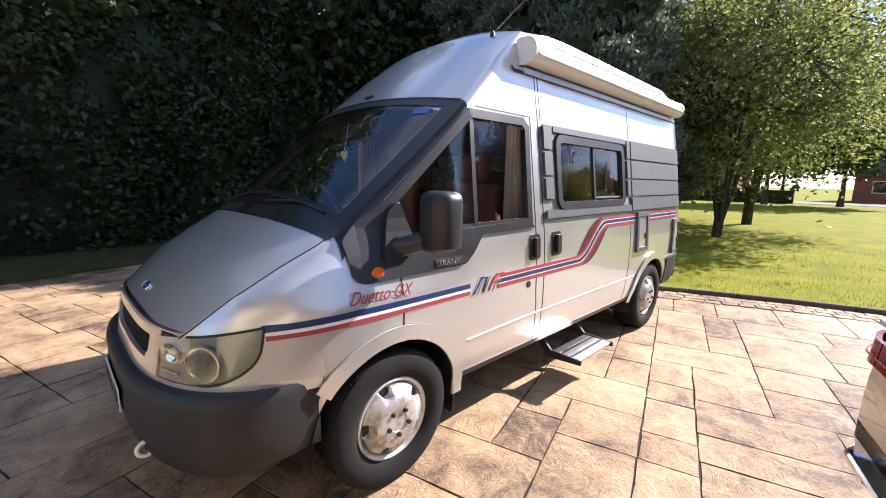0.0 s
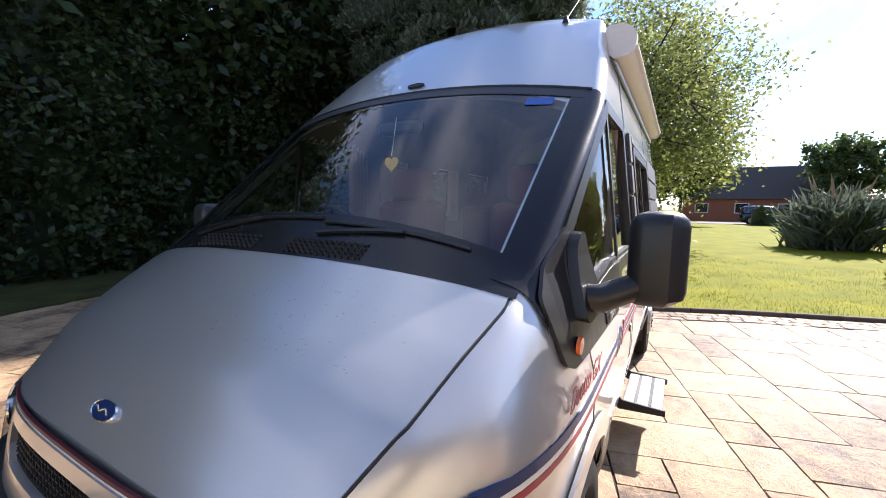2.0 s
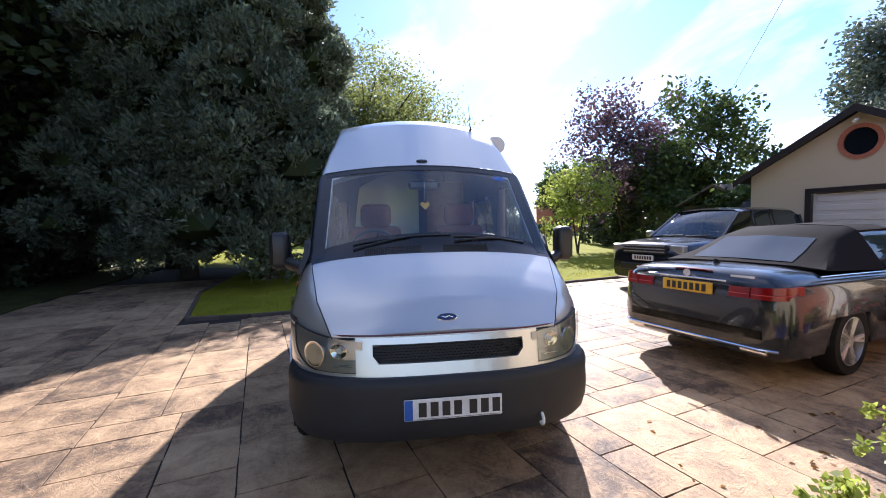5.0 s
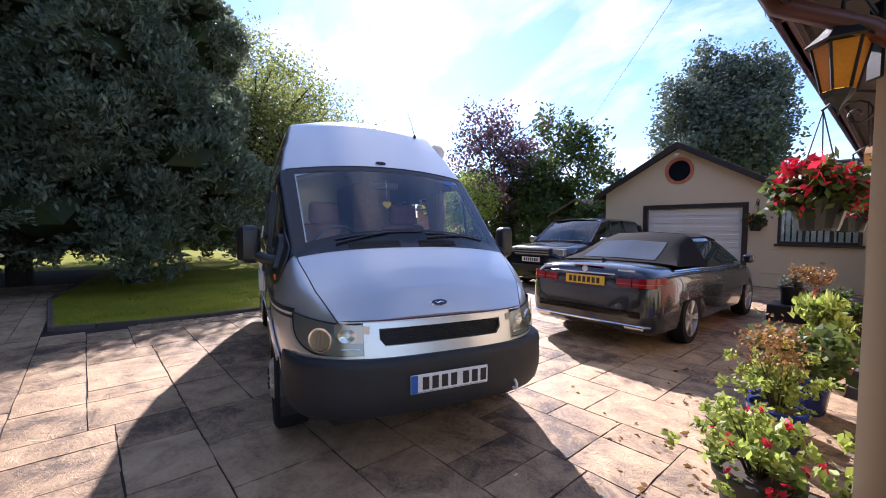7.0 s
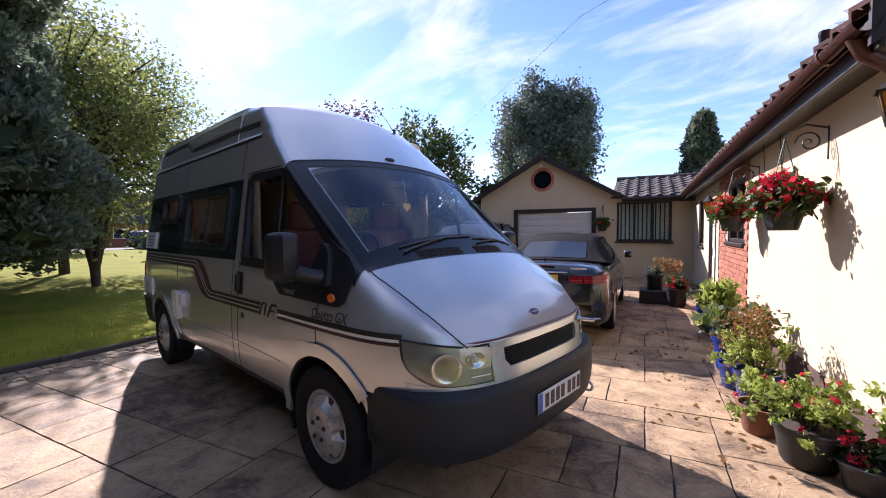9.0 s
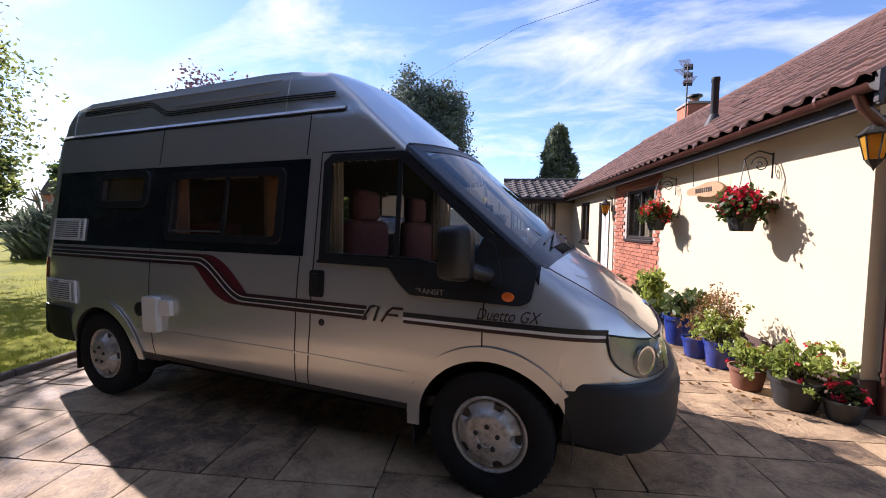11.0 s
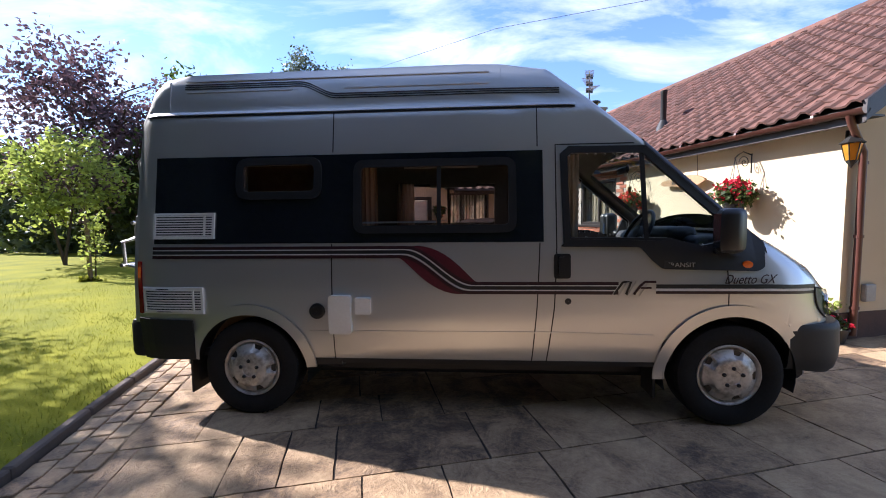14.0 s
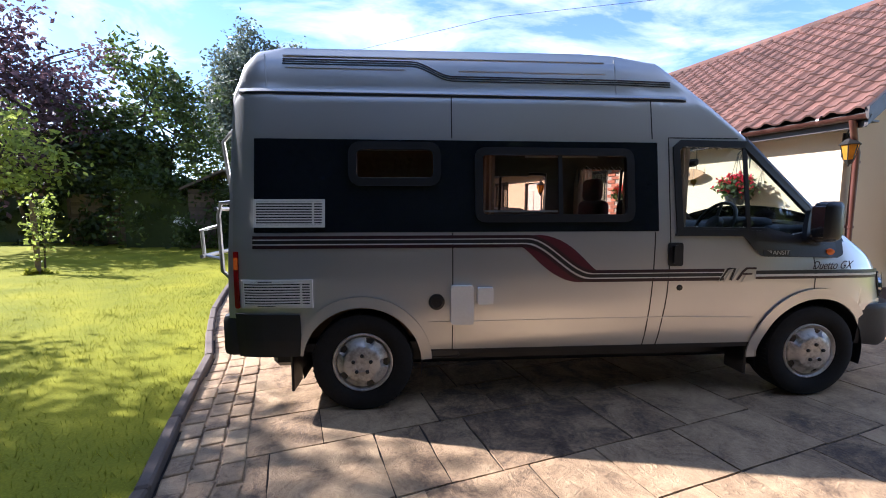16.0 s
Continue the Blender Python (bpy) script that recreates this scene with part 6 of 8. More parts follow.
for x in (-0.3, 0.3):
    part("chain", tube([(x, 0, 0.07), (x, 0.02, 0.40)], 0.004, 5), M_IRON, sg)
# ---- parked cars: origin under the rear axle, x forward ----
M_CARGREY = mat("dark_grey_metallic", (0.045, 0.05, 0.058), (0.036, 0.04, 0.047), rough=0.22, metal=0.6, scale=2, fine=500, bump=0.01, coat=0.8)
M_CARNAVY = mat("dark_blue_metallic", (0.022, 0.026, 0.038), rough=0.22, metal=0.5, scale=2, fine=500, bump=0.01, coat=0.8)
M_STRIPRED = mat("pale_red_lens", (0.60, 0.06, 0.06), rough=0.2, bump=0.0)
M_FABRIC = mat("black_soft_top", (0.016, 0.015, 0.016), rough=0.95, fine=500, bump=0.2, spec=0.08)
M_CARGLASS = glass("car_glass", (0.35, 0.42, 0.42))


def loft(stations, closed_ends=True):
    bm = bmesh.new()
    rings = []
    for x, pts in stations:
        rings.append([bm.verts.new((x, y, z)) for y, z in pts] + [bm.verts.new((x, -y, z)) for y, z in pts[::-1]])
    n = len(rings[0])
    for a, b in zip(rings, rings[1:]):
        for i in range(n):
            k = (i + 1) % n
            bm.faces.new((a[i], a[k], b[k], b[i]))
    if closed_ends:
        bm.faces.new(rings[0]); bm.faces.new(rings[-1])
    bmesh.ops.remove_doubles(bm, verts=bm.verts, dist=0.0008)
    bmesh.ops.recalc_face_normals(bm, faces=bm.faces)
    return bm


def spline(x, table):
    """Smooth interpolation through (x, value) pairs."""
    for i, ((a, p), (b, q)) in enumerate(zip(table, table[1:])):
        if x <= b or i == len(table) - 2:
            t = min(1, max(0, (x - a) / (b - a)))
            pm = table[max(0, i - 1)]; qm = table[min(len(table) - 1, i + 2)]
            m0 = (q - pm[1]) / max(1e-6, (b - pm[0])) * (b - a); m1 = (qm[1] - p) / max(1e-6, (qm[0] - a)) * (b - a)
            return (2 * t ** 3 - 3 * t * t + 1) * p + (t ** 3 - 2 * t * t + t) * m0 + (-2 * t ** 3 + 3 * t * t) * q + (t ** 3 - t * t) * m1


def alloy(parent, x, y, r, spokes):
    w = new("wheel"); w.parent = parent
    sg = 1 if y > 0 else -1
    w.matrix_local = Matrix.Translation((x, y, r)) @ Matrix.Rotation(-sg * math.pi / 2, 4, "X")
    part("tyre", lathe([(r * 0.70, -0.19), (r * 0.95, -0.19), (r, -0.15), (r, -0.03), (r * 0.95, 0.0), (r * 0.72, 0.004), (r * 0.70, -0.02)], 40), M_RUBBER, w, smooth=True)
    part("rim", lathe([(r * 0.71, 0.0), (r * 0.69, 0.004), (r * 0.66, -0.03), (r * 0.64, -0.10), (0.001, -0.10)], 36), M_STEEL, w, smooth=True)
    for i in range(spokes):
        for d in (-0.12, 0.12):
            a = 2 * math.pi * i / spokes
            part("spoke", tube([(0.04 * math.cos(a), 0.04 * math.sin(a), -0.022), (r * 0.68 * math.cos(a + d), r * 0.68 * math.sin(a + d), -0.012)], 0.018, 6), M_HUB, w)
    part("hub_cap", lathe([(0.06, -0.03), (0.055, -0.008), (0.001, -0.005)], 18), M_HUB, w, smooth=True)


def car(name, label, m, L0, L1, halfw, wheelbase, wr, deck, belt, plan, cabin, paint, roofmat, spokes, glass_from=0):
    """deck: upper outline of the lower body; belt: its shoulder; plan: half width along x; cabin: (x, z, half width) of the roof line."""
    c = thing(name, label, "car", m)
    st = []
    for x in [*np.linspace(L0, L0 + 0.22, 6), *np.linspace(L0 + 0.3, L1 - 0.3, 40), *np.linspace(L1 - 0.22, L1, 6)]:
        w, zt, zb = halfw * spline(x, plan), spline(x, deck), spline(x, belt)
        zl = 0.20 + 0.10 * max(0, (L0 + 0.25 - x) / 0.25) ** 2 + 0.06 * max(0, (x - L1 + 0.25) / 0.25) ** 2
        pts = [(0.0, zl), (w * 0.86, zl), (w * 0.965, zl + 0.06), (w * 0.995, zl + 0.2), (w, zb - 0.30), (w * 0.985, zb - 0.12), (w * 0.965, zb - 0.02), (w * 0.93, zb + (zt - zb) * 0.3), (w * 0.80, zb + (zt - zb) * 0.78), (w * 0.5, zt), (0.0, zt + 0.012)]
        for ax in (0.0, wheelbase):
            d = abs(x - ax)
            if d < wr + 0.06:
                up = math.sqrt((wr + 0.06) ** 2 - d * d) + wr
                pts[1] = (w * 0.70, max(zl, up)); pts[2] = (w * 0.955, max(zl + 0.06, up)); pts[3] = (w * 0.99, max(zl + 0.2, up + 0.01)); pts[0] = (0.0, max(zl, 0.3))
        st.append((x, pts))
    part("body", loft(st), paint, c, smooth=True)
    part("underbody", box(L0 + 0.3, L1 - 0.3, -halfw * 0.7, halfw * 0.7, 0.17, 0.55), M_BLACK, c)
    for ax in (0.0, wheelbase):
        for sg in (1, -1):
            alloy(c, ax, sg * (halfw - 0.005), wr, spokes)
            part("wheel_arch", tube([(ax + (wr + 0.045) * math.cos(t), sg * (halfw - 0.10), wr + (wr + 0.045) * math.sin(t)) for t in np.linspace(0, math.pi, 14)], 0.075, 6), M_BLACK, c)
    # cabin
    gl = []
    for x, z, w in cabin:
        zb = spline(x, deck) - 0.02
        wb = halfw * 0.90
        if z - zb < 0.03:
            gl.append((x, [(0.0, zb), (wb, zb), (wb * 0.98, zb + 0.01), (w, z + 0.0), (w * 0.8, z + 0.012), (0.0, z + 0.02)]))
        else:
            gl.append((x, [(0.0, zb), (wb, zb), (w + (wb - w) * 0.25, zb + (z - zb) * 0.75), (w + 0.01, z - 0.045), (w * 0.86, z), (0.0, z + 0.025)]))
    part("window_glass", loft(gl[glass_from:]), M_CARGLASS, c, smooth=True).visible_shadow = False
    part("seats", box(cabin[2][0] + 0.3, cabin[-2][0] - 0.45, -halfw * 0.6, halfw * 0.6, 0.5, 1.0, 0.08, 2), M_DASH, c)
    for y in (-0.36, 0.36):
        part("headrest", box(cabin[3][0] + 0.15, cabin[3][0] + 0.28, y - 0.13, y + 0.13, 0.95, 1.2, 0.04, 2), M_DASH, c)
    return c, gl


def roof_skin(c, gl, i0, i1, mat_, label, pillars=()):
    """The roof over stations i0 to i1 with side rails, and pillars between the glass."""
    st = []
    for x, p in gl[i0:i1 + 1]:
        st.append((x, [(0.0, p[5][1] - 0.02), (p[3][0] + 0.004, p[3][1] - 0.02), (p[3][0] + 0.012, p[3][1] + 0.006), (p[4][0], p[4][1] + 0.012), (0.0, p[5][1] + 0.014)]))
    part("roof", loft(st), mat_, c, label, True)
    for i, wd in pillars:
        x, p = gl[i]
        for sg in (1, -1):
            part("pillar", tube([(x, sg * (p[1][0] + 0.002), p[1][1]), (x, sg * (p[2][0] + 0.004), p[2][1]), (x, sg * (p[3][0] + 0.004), p[3][1])], wd, 6), mat_, c)


# grey convertible with its soft top up, rear towards the camper
CONV = Matrix.Translation((-0.98, 3.69, 0)) @ Matrix.Rotation(math.atan2(HU.y, HU.x), 4, "Z")
conv, g1 = car("convertible_car", "dark grey convertible car with black soft top closed", CONV, -1.03, 3.67, 0.893, 2.76, 0.325,
    [(-1.03, 0.80), (-0.97, 0.97), (-0.6, 1.01), (0.0, 0.99), (1.0, 0.95), (2.3, 0.96), (3.0, 0.86), (3.5, 0.74), (3.67, 0.60)],
    [(-1.03, 0.72), (-0.9, 0.84), (0, 0.88), (1.5, 0.85), (2.6, 0.83), (3.4, 0.68), (3.67, 0.55)],
    [(-1.03, 0.76), (-0.985, 0.885), (-0.88, 0.95), (-0.62, 0.985), (-0.2, 1.0), (2.8, 1.0), (3.3, 0.93), (3.55, 0.80), (3.67, 0.66)],
    [(-0.28, 1.00, 0.70), (0.05, 1.13, 0.62), (0.42, 1.29, 0.57), (0.85, 1.375, 0.56), (1.45, 1.385, 0.57), (1.85, 1.33, 0.59), (2.15, 1.18, 0.66), (2.5, 0.98, 0.74)], M_CARGREY, M_FABRIC, 5, 3)
roof_skin(conv, g1, 3, 5, M_FABRIC, "black fabric soft top")
part("soft_top_back", loft([(x, [(y * 1.006, z + 0.008) for y, z in p]) for x, p in g1[:4]]), M_FABRIC, conv, smooth=True)
rwin = bmesh.new()
rows = []
for t in np.linspace(0.10, 0.88, 8):
    k = t * 2.0
    i = min(1, int(k)); f = k - i
    (xa, pa_), (xb, pb_) = g1[i], g1[i + 1]
    x = xa + (xb - xa) * f
    zt = [pa_[q][1] + (pb_[q][1] - pa_[q][1]) * f for q in (4, 5)]; ye = pa_[4][0] + (pb_[4][0] - pa_[4][0]) * f
    rows.append([rwin.verts.new((x, y, zt[1] - (zt[1] - zt[0]) * (abs(y) / ye) ** 1.0 + 0.014)) for y in np.linspace(-ye * 0.90, ye * 0.90, 9)])
for a, b in zip(rows, rows[1:]):
    for i in range(8):
        rwin.faces.new((a[i], a[i + 1], b[i + 1], b[i]))
bmesh.ops.recalc_face_normals(rwin, faces=rwin.faces)
part("rear_window", rwin, mat("rear_glass", (0.03, 0.035, 0.04), rough=0.08, metal=0.0, bump=0.0, spec=0.5), conv, smooth=True)
PLAN1 = [(-1.03, 0.76), (-0.985, 0.885), (-0.88, 0.95), (-0.62, 0.985), (-0.2, 1.0)]


def rear_x(y):
    if y < 0.893 * 0.76 * 0.97:
        return -1.03
    lo, hi = -1.03, -0.2
    for _ in range(24):
        md = (lo + hi) / 2
        if 0.893 * spline(md, PLAN1) * 0.97 < y:
            lo = md
        else:
            hi = md
    return lo


for sg in (1, -1):
    tl = new("tail_light"); tl.parent = conv; tl["label"] = "dark red rear light cluster wrapping the corner"
    for y0, y1, in ((0.40, 0.575), (0.585, 0.845)):
        bm = bmesh.new()
        g = []
        for y in np.linspace(y0, y1, 9):
            f = (y - 0.40) / 0.445
            g.append([bm.verts.new((rear_x(y) - 0.016 + 0.004 * k, sg * y, z)) for k, z in enumerate(np.linspace(0.775 - 0.0 * f, 0.868 + 0.02 * f, 4))])
        for a, b in zip(g, g[1:]):
            for i in range(3):
                bm.faces.new((a[i], a[i + 1], b[i + 1], b[i]))
        bmesh.ops.recalc_face_normals(bm, faces=bm.faces)
        bmesh.ops.solidify(bm, geom=bm.faces[:], thickness=0.02)
        part("lens", bm, M_REDLENS, tl, smooth=True)
        part("lens_strip", tube([(rear_x(y) - 0.022, sg * y, 0.815) for y in np.linspace(y0 + 0.01, y1 - 0.01, 8)], 0.004, 5), M_STRIPRED, tl)
    part("belt_trim", tube([(x, sg * 0.845, spline(x, [(-0.6, 0.955), (0, 0.945), (1.5, 0.915), (2.4, 0.925)])) for x in np.linspace(-0.5, 2.35, 12)], 0.010, 6), M_CHROME, conv)
    part("exhaust_trim", box(-1.045, -0.95, sg * 0.50, sg * 0.72, 0.285, 0.335, 0.018, 2), M_CHROME, conv)
    mr_ = new("door_mirror"); mr_.parent = conv
    part("mirror_housing", box(2.12, 2.27, sg * 0.92, sg * 1.06, 0.93, 1.06, 0.04, 3), M_CARGREY, mr_, smooth=True)
    part("door_handle", box(0.98, 1.2, sg * 0.887, sg * 0.905, 0.76, 0.785, 0.006), M_CHROME, conv)
part("bumper_trim", tube([(rear_x(abs(y)) - 0.008, y, 0.33) for y in np.linspace(-0.78, 0.78, 25)], 0.012, 6), M_CHROME, conv, "chrome strip along the rear bumper")
part("boot_trim", box(-1.052, -1.03, -0.38, 0.38, 0.90, 0.918, 0.004), M_CHROME, conv)
part("brake_lamp", box(-0.985, -0.95, -0.2, 0.2, 0.985, 0.992), M_REDLENS, conv)
part("badge", lathe([(0.038, 0), (0.038, 0.006), (0.032, 0.006), (0.032, 0.003), (0.001, 0.003)], 20, Matrix.Translation((-1.045, 0, 0.955)) @ Matrix.Rotation(-math.pi / 2, 4, "Y")), M_CHROME, conv)
part("shark_fin", prism([(-0.62, 1.01), (-0.50, 1.01), (-0.585, 1.07), (-0.61, 1.07)], -0.008, 0.008, "y"), M_CARGREY, conv)
part("trim_bar", box(-1.05, -1.04, -0.62, -0.42, 0.955, 0.975), M_CHROME, conv)
part("trim_bar", box(-1.05, -1.04, 0.45, 0.6, 0.955, 0.975), M_CHROME, conv)
np_ = new("number_plate"); np_.parent = conv
part("plate_backing", box(-1.062, -1.045, -0.26, 0.26, 0.765, 0.876, 0.004), M_PLATE_Y, np_)
for i in range(7):
    y = 0.19 - i * 0.062
    part("plate_bar", box(-1.065, -1.062, y - 0.02, y + 0.02, 0.785, 0.856), M_BLACK, np_)

# dark blue off-roader, nose towards the drive
SUV = Matrix.Translation(Vector((-4.96, 5.14, 0)) + HU * 3.55) @ Matrix.Rotation(math.atan2(-HU.y, -HU.x), 4, "Z")
suv, g2 = car("off_road_car", "dark blue off-road car with boxy body", SUV, -0.90, 3.58, 0.95, 2.66, 0.37,
    [(-0.90, 0.95), (-0.8, 1.10), (0, 1.10), (2.3, 1.10), (2.6, 1.09), (3.2, 1.04), (3.48, 0.98), (3.58, 0.80)],
    [(-0.90, 0.9), (0, 0.98), (2.4, 0.98), (3.3, 0.92), (3.58, 0.72)],
    [(-0.90, 0.93), (-0.6, 1.0), (3.0, 1.0), (3.35, 0.965), (3.52, 0.90), (3.58, 0.84)],
    [(-0.82, 1.12, 0.83), (-0.70, 1.60, 0.72), (-0.45, 1.71, 0.70), (0.4, 1.735, 0.70), (1.1, 1.73, 0.70), (1.55, 1.68, 0.71), (2.0, 1.36, 0.78), (2.32, 1.10, 0.84)], M_CARNAVY, M_CARNAVY, 6)
roof_skin(suv, g2, 1, 5, M_CARNAVY, "dark blue painted roof", ((1, 0.06), (3, 0.035), (4, 0.03)))
for sg in (1, -1):
    part("screen_pillar", tube([(g2[5][0], sg * g2[5][1][3][0], g2[5][1][3][1]), (g2[6][0], sg * (g2[6][1][3][0]), g2[6][1][3][1]), (2.32, sg * 0.85, 1.10)], 0.035, 6), M_CARNAVY, suv)
    hl = new("headlight"); hl.parent = suv
    part("lamp_lens", box(3.38, 3.535, sg * 0.56, sg * 0.86, 0.82, 0.98, 0.025, 2), mat("clear_lamp", (0.55, 0.56, 0.56), rough=0.12, metal=0.6) if sg == 1 else bpy.data.materials["clear_lamp"], hl)
    part("lamp_rim", box(3.40, 3.53, sg * 0.55, sg * 0.87, 0.80, 0.815), M_BLACK, hl)
    part("fog_lamp", lathe([(0.05, 0), (0.045, 0.01), (0.001, 0.012)], 16, Matrix.Translation((3.55, sg * 0.66, 0.55)) @ Matrix.Rotation(math.pi / 2, 4, "Y")), M_CHROME, suv)
    m2 = new("door_mirror"); m2.parent = suv
    part("mirror_housing", box(1.98, 2.12, sg * 0.98, sg * 1.16, 1.08, 1.24, 0.04, 3), M_STEEL, m2, smooth=True)
    part("side_vent", box(2.62, 2.80, sg * 0.94, sg * 0.958, 0.82, 0.90, 0.006), M_STEEL, suv)
part("grille", box(3.50, 3.592, -0.52, 0.52, 0.80, 0.99, 0.01), M_BLACK, suv)
for i in range(3):
    part("grille_bar", box(3.588, 3.604, -0.50, 0.50, 0.825 + i * 0.06, 0.85 + i * 0.06, 0.006), M_STEEL, suv)
part("lower_grille", box(3.50, 3.60, -0.6, 0.6, 0.42, 0.58, 0.02), M_BLACK, suv)
n2_ = new("number_plate"); n2_.parent = suv
part("plate_backing", box(3.60, 3.615, -0.26, 0.26, 0.65, 0.762, 0.003), M_PLATE_W, n2_)
for i in range(7):
    part("plate_bar", box(3.615, 3.618, -0.2 + i * 0.062, -0.16 + i * 0.062, 0.67, 0.742), M_BLACK, n2_)
for k in range(2):
    part("wiper", tube([(2.33, -0.6 + 0.65 * k, 1.13), (2.28, -0.05 + 0.65 * k, 1.15)], 0.012, 5), M_BLACK, suv)
copy_thing(suv, Matrix.Translation((-46.6, 7.0, 0)) @ Matrix.Rotation(math.pi / 2, 4, "Z"))
# ---- plants ----
RNG = np.random.default_rng(11)


def leaf_mesh(name, centres, size, spread, per, material, parent, flat=0.0, droop=None, aspect=1.6):
    """Many small leaf blades round the given clump centres."""
    c = np.repeat(np.asarray(centres), per, axis=0)
    n = len(c)
    p = c + RNG.normal(0, 1, (n, 3)) * np.asarray(spread)
    d = RNG.normal(0, 1, (n, 3)); d[:, 2] *= (1 - flat)
    if droop is not None:
        d = d * 0.55 + np.asarray(droop)[np.repeat(np.arange(len(centres)), per)]
    d /= np.linalg.norm(d, axis=1)[:, None] + 1e-9
    e = np.cross(d, RNG.normal(0, 1, (n, 3))); e /= np.linalg.norm(e, axis=1)[:, None] + 1e-9
    s = size * RNG.uniform(0.6, 1.35, n)[:, None]
    v = np.stack([p - d * s * aspect / 2, p + e * s / 2.2, p + d * s * aspect / 2, p - e * s / 2.2], 1).reshape(-1, 3)
    me = bpy.data.meshes.new(name)
    me.vertices.add(n * 4); me.vertices.foreach_set("co", v.ravel())
    me.loops.add(n * 4); me.loops.foreach_set("vertex_index", np.arange(n * 4, dtype=np.int32))
    me.polygons.add(n); me.polygons.foreach_set("loop_start", np.arange(0, n * 4, 4, dtype=np.int32)); me.polygons.foreach_set("loop_total", np.full(n, 4, dtype=np.int32))
    me.update(calc_edges=True)
    me.materials.append(material)
    ob = new(name, me); ob.parent = parent
    return ob


def blob_points(n, c, r, hollow=0.55, rough=0.35):
    d = RNG.normal(0, 1, (n, 3)); d /= np.linalg.norm(d, axis=1)[:, None]
    k = np.array([1 + rough * noise.noise(Vector(q) * 2.3 + Vector(c)) * 1.6 for q in d])
    rad = (hollow + (1 - hollow) * RNG.random(n) ** 0.6) * k
    return np.asarray(c) + d * rad[:, None] * np.asarray(r)


def tree(name, label, pos, h, r, material, base=0.25, leaf=0.14, clumps=420, per=45, trunk=0.16, stems=1, gap=0.0, cat="tree"):
    t = thing(name, label, cat, Matrix.Translation((*pos, 0)))
    tb = bmesh.new()
    cz = h * (base + (1 - base) / 2)
    for k in range(stems):
        a0 = 2 * math.pi * k / max(1, stems) + 0.4
        lean = 0.0 if stems == 1 else r * 0.28
        top = Vector((lean * math.cos(a0), lean * math.sin(a0), h * 0.72))
        mid = Vector((lean * 0.45 * math.cos(a0), lean * 0.45 * math.sin(a0), h * 0.32))
        tube([(0.06 * k, 0, -0.1), (0.05 * math.cos(a0), 0.05 * math.sin(a0), h * 0.08), mid, top], trunk / (stems ** 0.4), 9, tb, 0.02)
        for j in range(9):
            f = RNG.uniform(0.35, 0.95)
            st_ = mid.lerp(top, f) if f > 0.4 else mid
            a = RNG.uniform(0, 6.28)
            en = Vector((r * 0.75 * math.cos(a), r * 0.75 * math.sin(a), cz + RNG.uniform(-0.2, 0.35) * h))
            md = st_.lerp(en, 0.5) + Vector((0, 0, 0.05 * h))
            tube([st_, md, en], trunk * 0.34, 6, tb, 0.008)
    part("trunk", tb, M_BARK, t, smooth=True)
    c = blob_points(clumps, (0, 0, cz), (r * 0.92, r * 0.92, h * (1 - base) / 2), 0.35, 0.3)
    if gap:
        keep = np.array([noise.noise(Vector(q) * 0.8) > -gap for q in c]); c = c[keep]
    leaf_mesh("crown", c, leaf, r * 0.09, per, material, t, 0.2)
    return t


def conifer(pos, h, r, label, skirt=0.6, leaf=0.13, n=90, per=34):
    """A cone of billowing boughs, each a cushion of fine upswept sprays."""
    t = thing("cypress_tree", label, "tree", Matrix.Translation((*pos, 0)))
    f = (np.arange(n) + 0.5) / n
    f = f ** 0.95
    z = skirt + (h - skirt) * f
    prof = r * (1 - f) ** 0.72 + 0.12
    a = np.arange(n) * 2.39996 + RNG.normal(0, 0.25, n)
    rad = prof * RNG.uniform(0.50, 0.92, n)
    size = np.clip(prof * 0.42, 0.2, 1.15) * RNG.uniform(0.65, 1.25, n)
    cs, ds = [], []
    core = bmesh.new()
    wood = tube([(0, 0, -0.1), (0.05, 0, h * 0.5), (0, 0, h * 0.97)], 0.26, 10, None, 0.02)
    for ai, zi, ri, si in zip(a, z, rad, size):
        o = np.array([math.cos(ai) * ri, math.sin(ai) * ri, zi])
        tube([(0, 0, max(0.3, zi - 0.5)), tuple(o * (0.6, 0.6, 1) - np.array([0, 0, 0.2])), tuple(o)], 0.05, 5, wood, 0.012)
        # opaque blob added inside each bough to block light and deepen the gaps
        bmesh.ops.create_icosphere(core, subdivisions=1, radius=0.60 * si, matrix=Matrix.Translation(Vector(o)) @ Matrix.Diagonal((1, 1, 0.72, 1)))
        m = int(12 + 34 * si)
        d = RNG.normal(0, 1, (m, 3)) + np.array([math.cos(ai), math.sin(ai), 0.45]) * 0.9
        d /= np.linalg.norm(d, axis=1)[:, None]
        cs.append(o + d * np.array([1.0, 1.0, 0.72]) * si * RNG.uniform(0.80, 1.02, (m, 1)))
        ds.append(d * 0.7 + np.array([0, 0, 0.45]))
    part("trunk", wood, M_BARK, t)
    leaf_mesh("foliage", np.concatenate(cs), leaf, (0.10, 0.10, 0.09), per, M_CONIFER, t, 0, np.concatenate(ds), 2.4)
    # hidden cone added to stop light passing through the crown
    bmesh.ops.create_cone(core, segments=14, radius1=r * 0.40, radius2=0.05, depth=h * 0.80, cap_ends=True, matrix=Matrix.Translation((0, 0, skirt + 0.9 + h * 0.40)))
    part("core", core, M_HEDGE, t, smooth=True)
    return t


